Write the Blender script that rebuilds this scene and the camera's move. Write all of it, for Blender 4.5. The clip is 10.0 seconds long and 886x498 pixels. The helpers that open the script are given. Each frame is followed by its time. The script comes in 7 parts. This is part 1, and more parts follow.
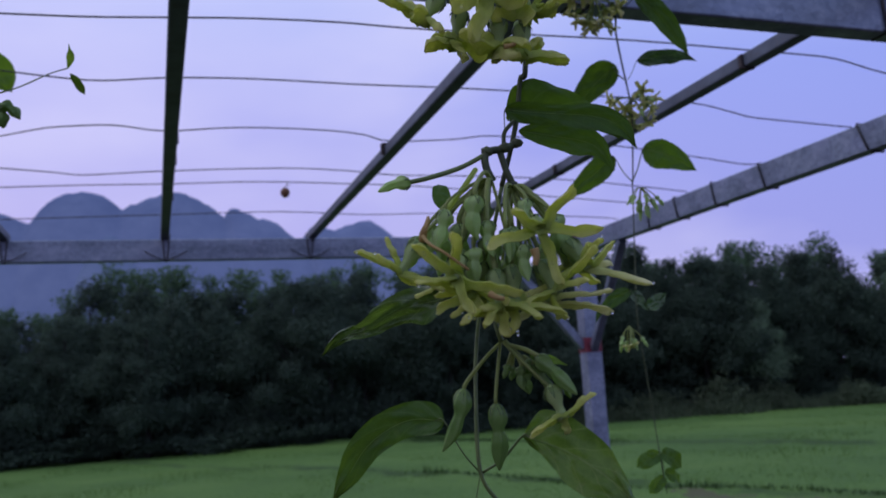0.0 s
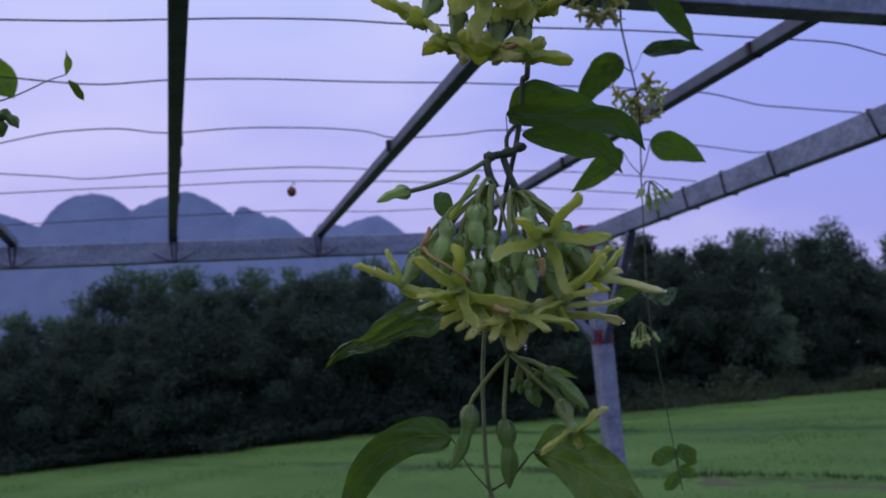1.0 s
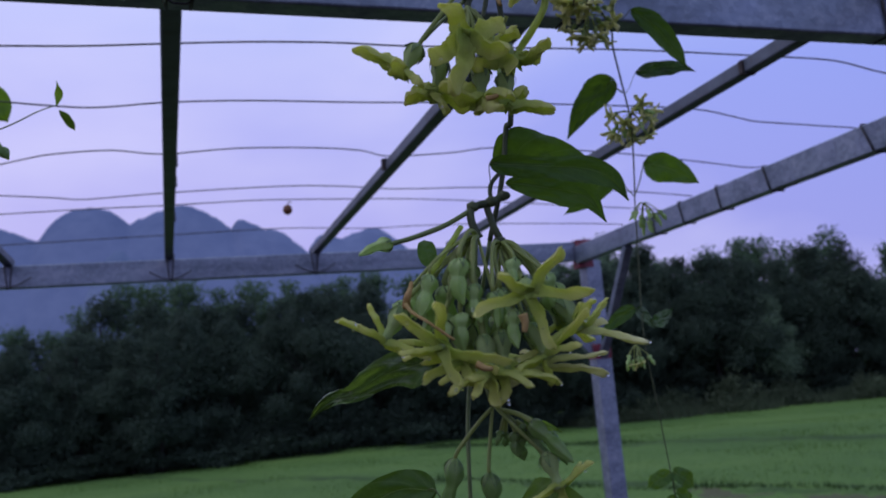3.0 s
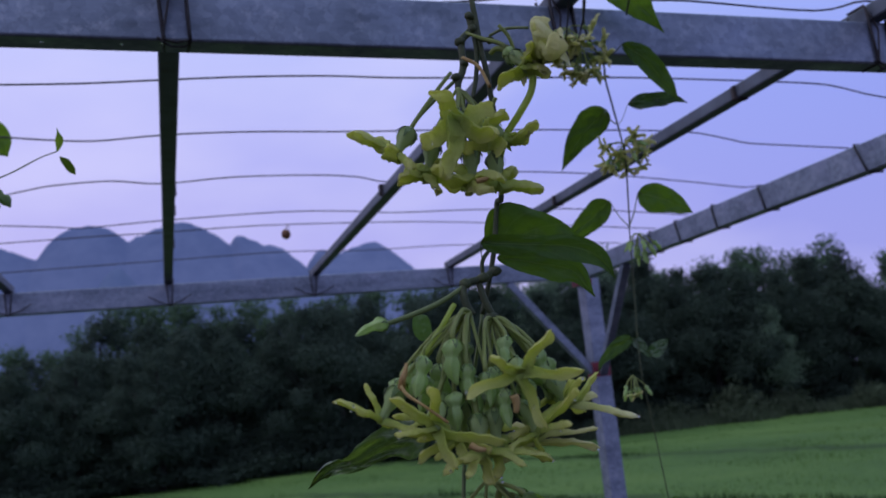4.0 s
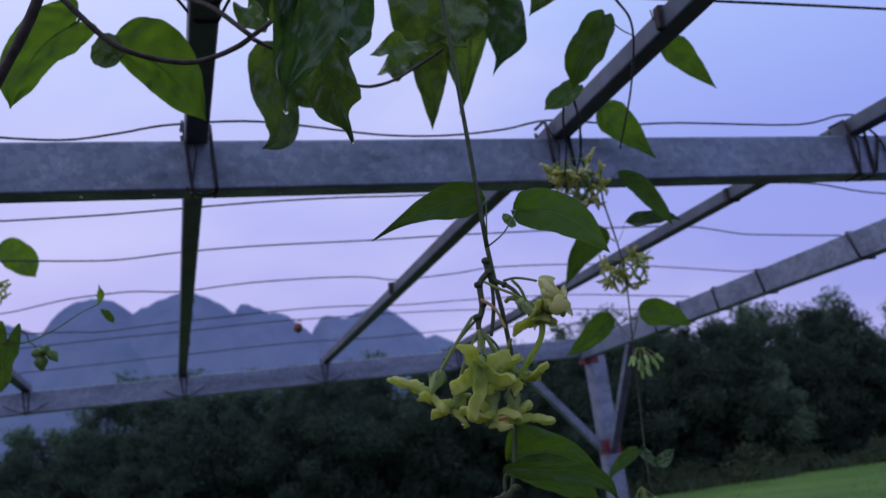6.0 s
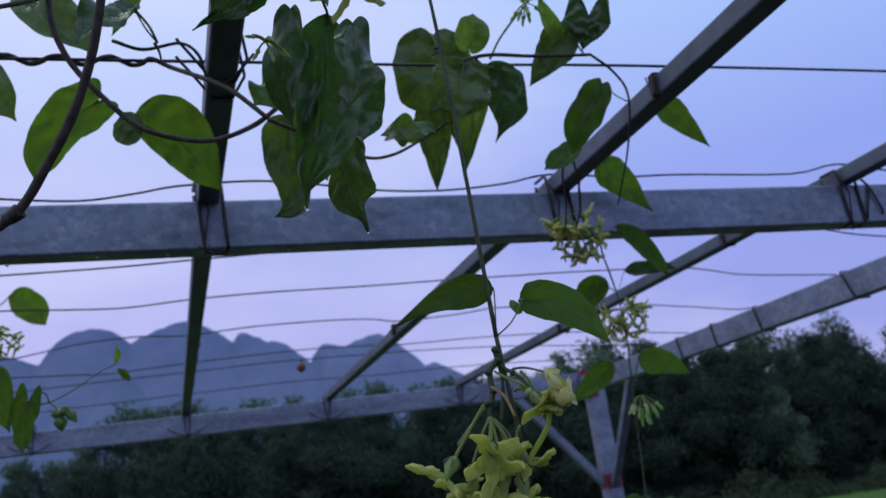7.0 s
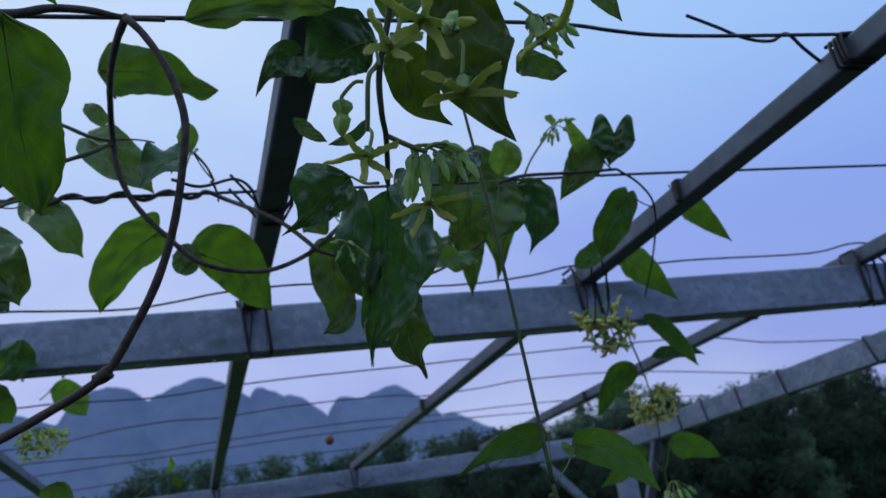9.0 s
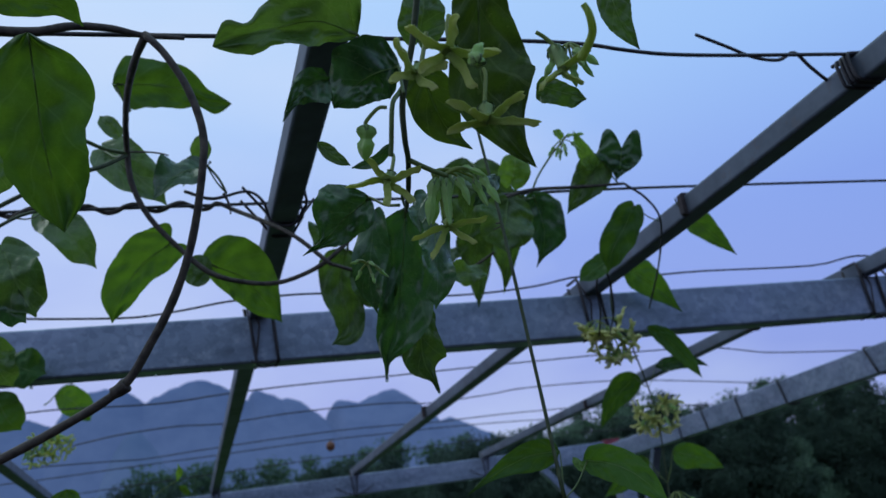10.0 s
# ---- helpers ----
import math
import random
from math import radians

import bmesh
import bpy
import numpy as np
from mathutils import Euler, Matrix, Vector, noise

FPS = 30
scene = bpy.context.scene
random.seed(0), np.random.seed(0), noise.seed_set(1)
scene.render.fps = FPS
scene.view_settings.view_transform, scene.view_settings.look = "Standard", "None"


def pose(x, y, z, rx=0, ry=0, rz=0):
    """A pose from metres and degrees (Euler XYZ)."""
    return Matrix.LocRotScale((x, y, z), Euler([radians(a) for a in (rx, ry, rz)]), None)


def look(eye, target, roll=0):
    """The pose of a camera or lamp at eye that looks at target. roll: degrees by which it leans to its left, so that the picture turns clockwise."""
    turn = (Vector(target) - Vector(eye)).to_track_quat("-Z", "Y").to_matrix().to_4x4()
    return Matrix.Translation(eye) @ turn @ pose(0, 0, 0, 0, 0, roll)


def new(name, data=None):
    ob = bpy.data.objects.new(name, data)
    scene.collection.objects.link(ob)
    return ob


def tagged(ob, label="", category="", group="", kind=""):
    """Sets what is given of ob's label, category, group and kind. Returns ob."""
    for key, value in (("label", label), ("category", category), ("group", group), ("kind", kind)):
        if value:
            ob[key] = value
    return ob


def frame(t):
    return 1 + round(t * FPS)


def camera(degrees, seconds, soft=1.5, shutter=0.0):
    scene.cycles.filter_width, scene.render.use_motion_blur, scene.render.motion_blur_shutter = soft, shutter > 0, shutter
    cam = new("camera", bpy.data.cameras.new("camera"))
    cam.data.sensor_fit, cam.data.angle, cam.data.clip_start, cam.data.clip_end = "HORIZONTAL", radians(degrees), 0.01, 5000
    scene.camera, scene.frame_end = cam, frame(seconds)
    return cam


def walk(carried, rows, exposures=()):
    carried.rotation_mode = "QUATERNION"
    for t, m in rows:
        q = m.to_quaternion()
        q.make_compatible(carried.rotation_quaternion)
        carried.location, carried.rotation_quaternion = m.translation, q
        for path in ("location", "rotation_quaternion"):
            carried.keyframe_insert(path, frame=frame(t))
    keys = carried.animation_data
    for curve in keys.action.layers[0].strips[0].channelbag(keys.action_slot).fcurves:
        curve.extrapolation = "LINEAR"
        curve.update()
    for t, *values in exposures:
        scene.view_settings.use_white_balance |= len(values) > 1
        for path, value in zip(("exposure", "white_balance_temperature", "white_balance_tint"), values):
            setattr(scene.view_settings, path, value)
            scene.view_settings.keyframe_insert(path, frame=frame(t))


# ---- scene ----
cam = camera(52.1, 10.0)
PATH = [
    (0, (0.031, 0.047, 1.604), (0.64, 1.93, 1.895), -3.5),
    (0.5, (0.034, 0.055, 1.605), (0.636, 1.941, 1.889), -4.0),
    (1, (0.039, 0.06, 1.614), (0.628, 1.951, 1.892), -4.7),
    (1.5, (0.048, 0.068, 1.608), (0.635, 1.961, 1.88), -5.0),
    (2, (0.051, 0.072, 1.619), (0.643, 1.961, 1.898), -5.1),
    (2.5, (0.048, 0.065, 1.626), (0.642, 1.952, 1.919), -5.1),
    (4, (0.047, 0.038, 1.66), (0.644, 1.918, 1.991), -6.0),
    (4.5, (0.052, 0.019, 1.684), (0.659, 1.89, 2.047), -6.7),
    (5, (0.051, -0.001, 1.704), (0.662, 1.861, 2.102), -7.0),
    (5.5, (0.032, -0.024, 1.716), (0.636, 1.834, 2.143), -7.2),
    (6, (0.016, -0.057, 1.739), (0.612, 1.794, 2.204), -7.8),
    (7.5, (-0.015, -0.122, 1.788), (0.591, 1.704, 2.336), -8.6),
    (8, (-0.031, -0.138, 1.811), (0.567, 1.681, 2.39), -9.2),
    (8.5, (-0.04, -0.157, 1.828), (0.541, 1.657, 2.436), -9.8),
    (9, (-0.044, -0.173, 1.835), (0.536, 1.635, 2.463), -9.8),
    (9.5, (-0.058, -0.179, 1.84), (0.52, 1.627, 2.477), -9.4),
    (10, (-0.058, -0.183, 1.843), (0.525, 1.621, 2.48), -9.4),
]
walk(cam, [(t, look(eye, target, roll)) for t, eye, target, roll in PATH], [(0, 0.02, 6350, 12), (4, 0.02, 6250, 13), (6, 0.02, 6300, 10), (7.5, 0.03, 6150, -2), (8, -0.05, 6100, -5), (8.5, -0.03, 6050, -9), (10, -0.02, 5900, -12)])

# a small aperture, focused a little past the flowers
cam.data.dof.use_dof = True
cam.data.dof.focus_distance = 0.58
cam.data.dof.aperture_fstop = 15.0

# ---- world, light ----
world = bpy.data.worlds.new("dusk_sky")
scene.world = world
world.use_nodes = True
wn, wl = world.node_tree.nodes, world.node_tree.links
wn.clear()
w_out = wn.new("ShaderNodeOutputWorld")
w_bg = wn.new("ShaderNodeBackground")
w_sky = wn.new("ShaderNodeTexSky")
w_sky.sky_type, w_sky.sun_disc = "NISHITA", False
w_sky.sun_elevation, w_sky.sun_rotation = radians(4), radians(-60)
w_co = wn.new("ShaderNodeTexCoord")
w_sep = wn.new("ShaderNodeSeparateXYZ")
w_ramp = wn.new("ShaderNodeValToRGB")
w_noise = wn.new("ShaderNodeTexNoise")
w_map = wn.new("ShaderNodeMapping")
w_cloud = wn.new("ShaderNodeMix")
w_mix = wn.new("ShaderNodeMix")
w_cloud.data_type = w_mix.data_type = "RGBA"
w_ramp.color_ramp.elements[0].position, w_ramp.color_ramp.elements[0].color = 0.0, (0.56, 0.46, 0.86, 1)
w_ramp.color_ramp.elements[1].position, w_ramp.color_ramp.elements[1].color = 0.9, (0.84, 0.97, 1.2, 1)
for at, col in ((0.16, (0.515, 0.46, 0.91, 1)), (0.30, (0.49, 0.49, 0.975, 1)), (0.46, (0.63, 0.69, 1.08, 1))):
    e = w_ramp.color_ramp.elements.new(at)
    e.color = col
w_noise.inputs["Scale"].default_value = 2.2
w_noise.inputs["Detail"].default_value = 4.0
w_noise.inputs["Roughness"].default_value = 0.45
w_map.inputs["Scale"].default_value = (1.0, 1.0, 2.4)
w_cr = wn.new("ShaderNodeMapRange")
w_cr.inputs["From Min"].default_value, w_cr.inputs["From Max"].default_value = 0.42, 0.72
w_cr.inputs["To Min"].default_value, w_cr.inputs["To Max"].default_value = 0.0, 0.66
w_cloud.inputs[7].default_value = (0.83, 0.80, 1.08, 1)
w_sc = wn.new("ShaderNodeVectorMath")
w_sc.operation = "SCALE"
w_sc.inputs["Scale"].default_value = 0.1
w_mix.inputs[0].default_value = 0.12
wl.new(w_co.outputs["Generated"], w_sep.inputs[0])
wl.new(w_sep.outputs["Z"], w_ramp.inputs[0])
wl.new(w_co.outputs["Generated"], w_map.inputs[0])
wl.new(w_map.outputs[0], w_noise.inputs["Vector"])
wl.new(w_noise.outputs[0], w_cr.inputs[0])
wl.new(w_cr.outputs[0], w_cloud.inputs[0])
w_east = wn.new("ShaderNodeMapRange")
w_east.inputs["From Min"].default_value, w_east.inputs["From Max"].default_value = -0.1, 0.75
w_tone = wn.new("ShaderNodeMix")
w_tone.data_type, w_tone.blend_type = "RGBA", "MULTIPLY"
w_tone.inputs[7].default_value = (0.66, 0.81, 0.975, 1)
wl.new(w_sep.outputs["X"], w_east.inputs[0])
wl.new(w_east.outputs[0], w_tone.inputs[0])
wl.new(w_ramp.outputs[0], w_tone.inputs[6])
wl.new(w_tone.outputs[2], w_cloud.inputs[6])
wl.new(w_sky.outputs[0], w_sc.inputs[0])
wl.new(w_cloud.outputs[2], w_mix.inputs[6])
wl.new(w_sc.outputs[0], w_mix.inputs[7])
wl.new(w_mix.outputs[2], w_bg.inputs[0])
w_bg.inputs[1].default_value = 1.0
wl.new(w_bg.outputs[0], w_out.inputs[0])

sun = new("sun", bpy.data.lights.new("sun", "SUN"))
sun.data.energy, sun.data.angle, sun.data.color = 0.5, radians(30), (1.0, 0.93, 0.88)
sun.matrix_world = look((-6, 4, 10), (0, 0, 0))


# ---- materials ----
class Mat:
    """A node material with a principled shader and small makers for its patterns."""

    def __init__(self, name, colour, rough=0.6, metal=0.0, spec=0.5):
        self.m = bpy.data.materials.new(name)
        self.m.use_nodes = True
        self.n, self.l = self.m.node_tree.nodes, self.m.node_tree.links
        self.p = self.n["Principled BSDF"]
        self.out = self.n["Material Output"]
        self.p.inputs["Base Color"].default_value = (*colour, 1)
        self.p.inputs["Roughness"].default_value = rough
        self.p.inputs["Metallic"].default_value = metal
        self.p.inputs["Specular IOR Level"].default_value = spec
        self.co = self.n.new("ShaderNodeTexCoord")

    def noise(self, scale, detail=4.0, rough=0.55, src="Object", stretch=None):
        t = self.n.new("ShaderNodeTexNoise")
        t.inputs["Scale"].default_value = scale
        t.inputs["Detail"].default_value = detail
        t.inputs["Roughness"].default_value = rough
        v = self.co.outputs[src]
        if stretch:
            mp = self.n.new("ShaderNodeMapping")
            mp.inputs["Scale"].default_value = stretch
            self.l.new(v, mp.inputs[0])
            v = mp.outputs[0]
        self.l.new(v, t.inputs["Vector"])
        return t.outputs[0]

    def ramp(self, fac, stops):
        r = self.n.new("ShaderNodeValToRGB")
        r.color_ramp.elements[0].position, r.color_ramp.elements[0].color = stops[0][0], (*stops[0][1], 1)
        r.color_ramp.elements[1].position, r.color_ramp.elements[1].color = stops[-1][0], (*stops[-1][1], 1)
        for at, c in stops[1:-1]:
            r.color_ramp.elements.new(at).color = (*c, 1)
        self.l.new(fac, r.inputs[0])
        return r.outputs[0]

    def mix(self, fac, a, b, mode="MIX"):
        x = self.n.new("ShaderNodeMix")
        x.data_type, x.blend_type = "RGBA", mode
        for sock, v in ((x.inputs[0], fac), (x.inputs[6], a), (x.inputs[7], b)):
            if isinstance(v, (int, float)):
                sock.default_value = v
            elif isinstance(v, tuple):
                sock.default_value = (*v, 1)
            else:
                self.l.new(v, sock)
        return x.outputs[2]

    def math(self, op, a, b=0.0):
        x = self.n.new("ShaderNodeMath")
        x.operation = op
        for sock, v in zip(x.inputs, (a, b)):
            if isinstance(v, (int, float)):
                sock.default_value = v
            else:
                self.l.new(v, sock)
        return x.outputs[0]

    def random(self):
        return self.n.new("ShaderNodeObjectInfo").outputs["Random"]

    def colour(self, sock):
        self.l.new(sock, self.p.inputs["Base Color"])
        return self

    def bump(self, height, strength=0.3, distance=0.01):
        b = self.n.new("ShaderNodeBump")
        b.inputs["Strength"].default_value = strength
        b.inputs["Distance"].default_value = distance
        self.l.new(height, b.inputs["Height"])
        self.l.new(b.outputs[0], self.p.inputs["Normal"])
        return self

    def through_light(self, colour, share):
        """Lets part of the light through the sheet."""
        t = self.n.new("ShaderNodeBsdfTranslucent")
        x = self.n.new("ShaderNodeMixShader")
        x.inputs[0].default_value = share
        if isinstance(colour, tuple):
            t.inputs[0].default_value = (*colour, 1)
        else:
            self.l.new(colour, t.inputs[0])
        self.l.new(self.p.outputs[0], x.inputs[1])
        self.l.new(t.outputs[0], x.inputs[2])
        self.l.new(x.outputs[0], self.out.inputs[0])
        return self


def leaf_material(name, low, high, vein, glow, share, rough=0.34, spec=0.32, puffed=0.40, wet=0.12, mottle=1.0):
    k = Mat(name, low, rough=rough, spec=spec)
    k.p.inputs["Coat Weight"].default_value, k.p.inputs["Coat Roughness"].default_value = wet, 0.12
    uv = k.n.new("ShaderNodeUVMap")
    uv.uv_map = "blade"
    sp = k.n.new("ShaderNodeSeparateXYZ")
    k.l.new(uv.outputs[0], sp.inputs[0])
    across = k.math("ABSOLUTE", k.math("SUBTRACT", sp.outputs[0], 0.5))
    along = sp.outputs[1]
    rib = k.math("LESS_THAN", across, 0.018)
    wander = k.math("MULTIPLY", k.math("SUBTRACT", k.noise(28, 2), 0.5), 0.9)
    saw = k.math("FRACT", k.math("ADD", wander, k.math("SUBTRACT", k.math("MULTIPLY", k.math("POWER", along, 0.7), 5.0), k.math("MULTIPLY", k.math("POWER", across, 0.75), 2.6))))
    side = k.math("MULTIPLY", k.math("LESS_THAN", saw, 0.085), k.math("GREATER_THAN", across, 0.02))
    veins = k.math("MAXIMUM", rib, k.math("MULTIPLY", side, 0.65))
    tone = k.math("ADD", k.math("MULTIPLY", k.noise(42, 5, 0.62), 0.75), k.math("MULTIPLY", k.noise(11, 2), 0.35))
    tone = k.math("ADD", k.math("MULTIPLY", k.math("SUBTRACT", tone, 0.56), mottle), 0.56)
    base = k.ramp(tone, ((0.40, low), (0.72, high)))
    base = k.mix(k.math("MULTIPLY", k.random(), 0.35), base, tuple(c * 1.25 for c in high))
    spots = k.math("MULTIPLY", k.math("GREATER_THAN", k.noise(170, 2), 0.67), mottle)
    base = k.mix(k.math("MULTIPLY", spots, 0.25), base, (0.30, 0.36, 0.12))
    base = k.mix(k.math("MULTIPLY", veins, 0.75), base, vein)
    net = k.n.new("ShaderNodeTexVoronoi")
    net.feature = "DISTANCE_TO_EDGE"
    net.inputs["Scale"].default_value = 230
    k.l.new(k.co.outputs["Object"], net.inputs["Vector"])
    mesh_line = k.math("LESS_THAN", net.outputs["Distance"], 0.07)
    base = k.mix(k.math("MULTIPLY", mesh_line, 0.14), base, vein)
    k.colour(base)
    cell = k.math("MINIMUM", net.outputs["Distance"], 0.35)
    puff = k.math("ADD", k.math("MULTIPLY", veins, -0.35), k.math("ADD", k.math("MULTIPLY", k.noise(55, 2), 1.0), k.math("MULTIPLY", k.math("SINE", k.math("MULTIPLY", saw, 3.1416)), 0.10)))
    k.bump(k.math("ADD", puff, k.math("MULTIPLY", cell, 0.10)), puffed, 0.0050)
    k.l.new(k.ramp(k.noise(45, 3), ((0.38, (rough - 0.12,) * 3), (0.62, (rough + 0.16,) * 3))), k.p.inputs["Roughness"])
    shine = k.random()
    lit = k.ramp(k.math("ADD", tone, k.math("MULTIPLY", k.math("SUBTRACT", shine, 0.5), 0.28)), ((0.36, tuple(c * 0.28 for c in glow)), (0.76, tuple(c * 1.05 for c in glow))))
    k.through_light(k.mix(k.math("MULTIPLY", veins, 0.3), lit, tuple(c * 0.45 for c in glow)), share)
    return k.m


LEAF = leaf_material("vine_leaf_green", (0.030, 0.072, 0.022), (0.074, 0.145, 0.040), (0.20, 0.29, 0.11), (0.165, 0.275, 0.030), 0.44, 0.30, 0.40, 0.50, 0.26)
LEAF_SMOOTH = leaf_material("vine_leaf_plain_green", (0.026, 0.076, 0.018), (0.062, 0.148, 0.034), (0.13, 0.22, 0.07), (0.175, 0.315, 0.020), 0.50, 0.42, 0.18, 0.22, 0.04, 0.45)
LEAF_DARK = leaf_material("vine_leaf_deep", (0.022, 0.062, 0.024), (0.055, 0.125, 0.045), (0.125, 0.205, 0.10), (0.085, 0.19, 0.025), 0.34, 0.25, 0.50, 0.36, 0.40)
LEAF_OLIVE = leaf_material("vine_leaf_olive", (0.034, 0.068, 0.012), (0.070, 0.122, 0.022), (0.15, 0.21, 0.06), (0.125, 0.200, 0.014), 0.44, 0.40, 0.25, 0.3, 0.06)
LEAF_YOUNG = leaf_material("vine_leaf_young", (0.080, 0.170, 0.028), (0.140, 0.260, 0.045), (0.26, 0.38, 0.11), (0.30, 0.50, 0.04), 0.5)


def soft_material(name, low, high, scale, rough, glow=None, share=0.0, bump=0.2):
    k = Mat(name, low, rough=rough, spec=0.4)
    tone = k.noise(scale, 4)
    base = k.ramp(tone, ((0.3, low), (0.7, high)))
    base = k.mix(k.math("MULTIPLY", k.random(), 0.35), base, tuple(c * 0.75 for c in low))
    k.colour(base)
    k.bump(k.noise(scale * 3, 3), bump, 0.0008)
    if glow:
        k.through_light(glow, share)
    return k.m


def petal_material(name, foot, middle, tip, glow, share):
    """Greener at the foot, paler towards the tip, with fine lengthwise streaks."""
    k = Mat(name, middle, rough=0.40, spec=0.4)
    sp = k.n.new("ShaderNodeSeparateXYZ")
    k.l.new(k.co.outputs["Object"], sp.inputs[0])
    streak = k.noise(14, 4, 0.6, stretch=(0.35, 3.0, 3.0))
    along = k.math("ADD", sp.outputs[0], k.math("MULTIPLY", k.math("SUBTRACT", streak, 0.5), 0.7))
    base = k.ramp(along, ((0.0, foot), (0.45, middle), (1.0, tip)))
    base = k.mix(k.math("MULTIPLY", k.random(), 0.3), base, tuple(c * 0.8 for c in foot))
    k.colour(base).bump(k.math("ADD", streak, k.noise(22, 3)), 0.35, 0.03)
    k.through_light(k.mix(0.5, base, glow), share)
    return k.m


PETAL = petal_material("petal_yellow_green", (0.36, 0.49, 0.11), (0.60, 0.67, 0.19), (0.80, 0.80, 0.35), (0.82, 0.88, 0.18), 0.56)
PETAL_PALE = petal_material("petal_cream", (0.46, 0.54, 0.16), (0.70, 0.73, 0.31), (0.90, 0.88, 0.56), (0.86, 0.86, 0.34), 0.52)
# duller petal copy: the shade of backlit upper flowers put into the colour
PETAL_BACKLIT = petal_material("petal_backlit_green", (0.30, 0.42, 0.10), (0.50, 0.58, 0.17), (0.64, 0.67, 0.27), (0.66, 0.74, 0.15), 0.50)
COROLLA = soft_material("corolla_pale_green", (0.30, 0.43, 0.15), (0.48, 0.59, 0.27), 120, 0.36, (0.44, 0.58, 0.14), 0.4, 0.4)
BUD = soft_material("bud_green", (0.27, 0.42, 0.13), (0.56, 0.72, 0.36), 2.4, 0.28, (0.54, 0.74, 0.20), 0.46, 0.5)
BUD_YOUNG = soft_material("bud_fresh_green", (0.12, 0.22, 0.06), (0.30, 0.43, 0.16), 2.4, 0.25, (0.32, 0.50, 0.10), 0.42, 0.5)
SEPAL = soft_material("sepal_green", (0.06, 0.12, 0.03), (0.12, 0.18, 0.05), 150, 0.5)
WITHERED = soft_material("withered_orange_petal", (0.33, 0.21, 0.07), (0.50, 0.38, 0.15), 110, 0.6, (0.5, 0.3, 0.05), 0.25)
PEDICEL = soft_material("pedicel_green", (0.055, 0.090, 0.022), (0.140, 0.195, 0.055), 90, 0.45)
FLOWER_STALK = soft_material("flower_stalk_green", (0.15, 0.21, 0.055), (0.36, 0.42, 0.14), 60, 0.42, (0.42, 0.50, 0.12), 0.38)
RIB = soft_material("pale_leaf_rib", (0.15, 0.24, 0.07), (0.22, 0.32, 0.10), 150, 0.5, (0.20, 0.32, 0.05), 0.4)
STEM_GREEN = soft_material("green_brown_stem", (0.022, 0.034, 0.012), (0.062, 0.085, 0.028), 120, 0.6, bump=0.7)
STEM_BROWN = soft_material("brown_bark_stem", (0.030, 0.026, 0.022), (0.110, 0.094, 0.074), 110, 0.75, bump=1.0)
POD = soft_material("dry_brown_pod", (0.10, 0.04, 0.02), (0.22, 0.10, 0.04), 200, 0.6)

k = Mat("galvanised_steel", (0.42, 0.44, 0.46), rough=0.5, metal=0.55, spec=0.5)
spangle = k.n.new("ShaderNodeTexVoronoi")
spangle.inputs["Scale"].default_value = 90
k.l.new(k.co.outputs["Object"], spangle.inputs["Vector"])
streak = k.noise(7, 6, 0.68, stretch=(0.45, 1.0, 1.8))
base = k.ramp(streak, ((0.32, (0.122, 0.150, 0.205)), (0.50, (0.186, 0.224, 0.300)), (0.70, (0.262, 0.304, 0.390))))
flake = k.n.new("ShaderNodeSeparateColor")
k.l.new(spangle.outputs["Color"], flake.inputs[0])
base = k.mix(0.40, base, k.ramp(flake.outputs[0], ((0.0, (0.25, 0.25, 0.25)), (1.0, (0.75, 0.75, 0.75)))), "SOFT_LIGHT")
white = k.ramp(k.noise(38, 6, 0.75), ((0.55, (0.0, 0.0, 0.0)), (0.70, (0.6, 0.6, 0.6))))
base = k.mix(white, base, (0.36, 0.40, 0.48))
k.colour(base).bump(k.noise(60, 5), 0.12, 0.002)
k.l.new(k.ramp(k.noise(14, 4), ((0.3, (0.35, 0.35, 0.35)), (0.7, (0.65, 0.65, 0.65)))), k.p.inputs["Roughness"])
STEEL = k.m

k = Mat("weathered_dark_steel", (0.14, 0.145, 0.155), rough=0.55, metal=0.2, spec=0.4)
base = k.ramp(k.noise(12, 6, 0.65), ((0.32, (0.054, 0.068, 0.090)), (0.70, (0.118, 0.145, 0.188))))
k.colour(k.mix(k.math("MULTIPLY", k.math("GREATER_THAN", k.noise(40, 5), 0.62), 0.22), base, (0.10, 0.07, 0.055))).bump(k.noise(60, 5), 0.15, 0.002)
STEEL_DARK = k.m

k = Mat("red_primer_paint", (0.25, 0.03, 0.04), rough=0.6)
k.colour(k.ramp(k.noise(40, 5), ((0.35, (0.120, 0.013, 0.028)), (0.65, (0.215, 0.030, 0.050))))).bump(k.noise(120, 3), 0.3, 0.002)
PRIMER = k.m

k = Mat("rusty_tape_band", (0.07, 0.035, 0.03), rough=0.8)
k.colour(k.ramp(k.noise(80, 4), ((0.35, (0.022, 0.019, 0.022)), (0.65, (0.052, 0.038, 0.038)))))
BAND = k.m

k = Mat("dark_steel_wire", (0.035, 0.033, 0.036), rough=0.55, metal=0.4)
k.colour(k.ramp(k.noise(70, 4), ((0.35, (0.022, 0.022, 0.027)), (0.70, (0.052, 0.046, 0.048)))))
WIRE = k.m

k = Mat("water", (1, 1, 1), rough=0.02)
k.p.inputs["Transmission Weight"].default_value = 1.0
k.p.inputs["IOR"].default_value = 1.33
WATER = k.m

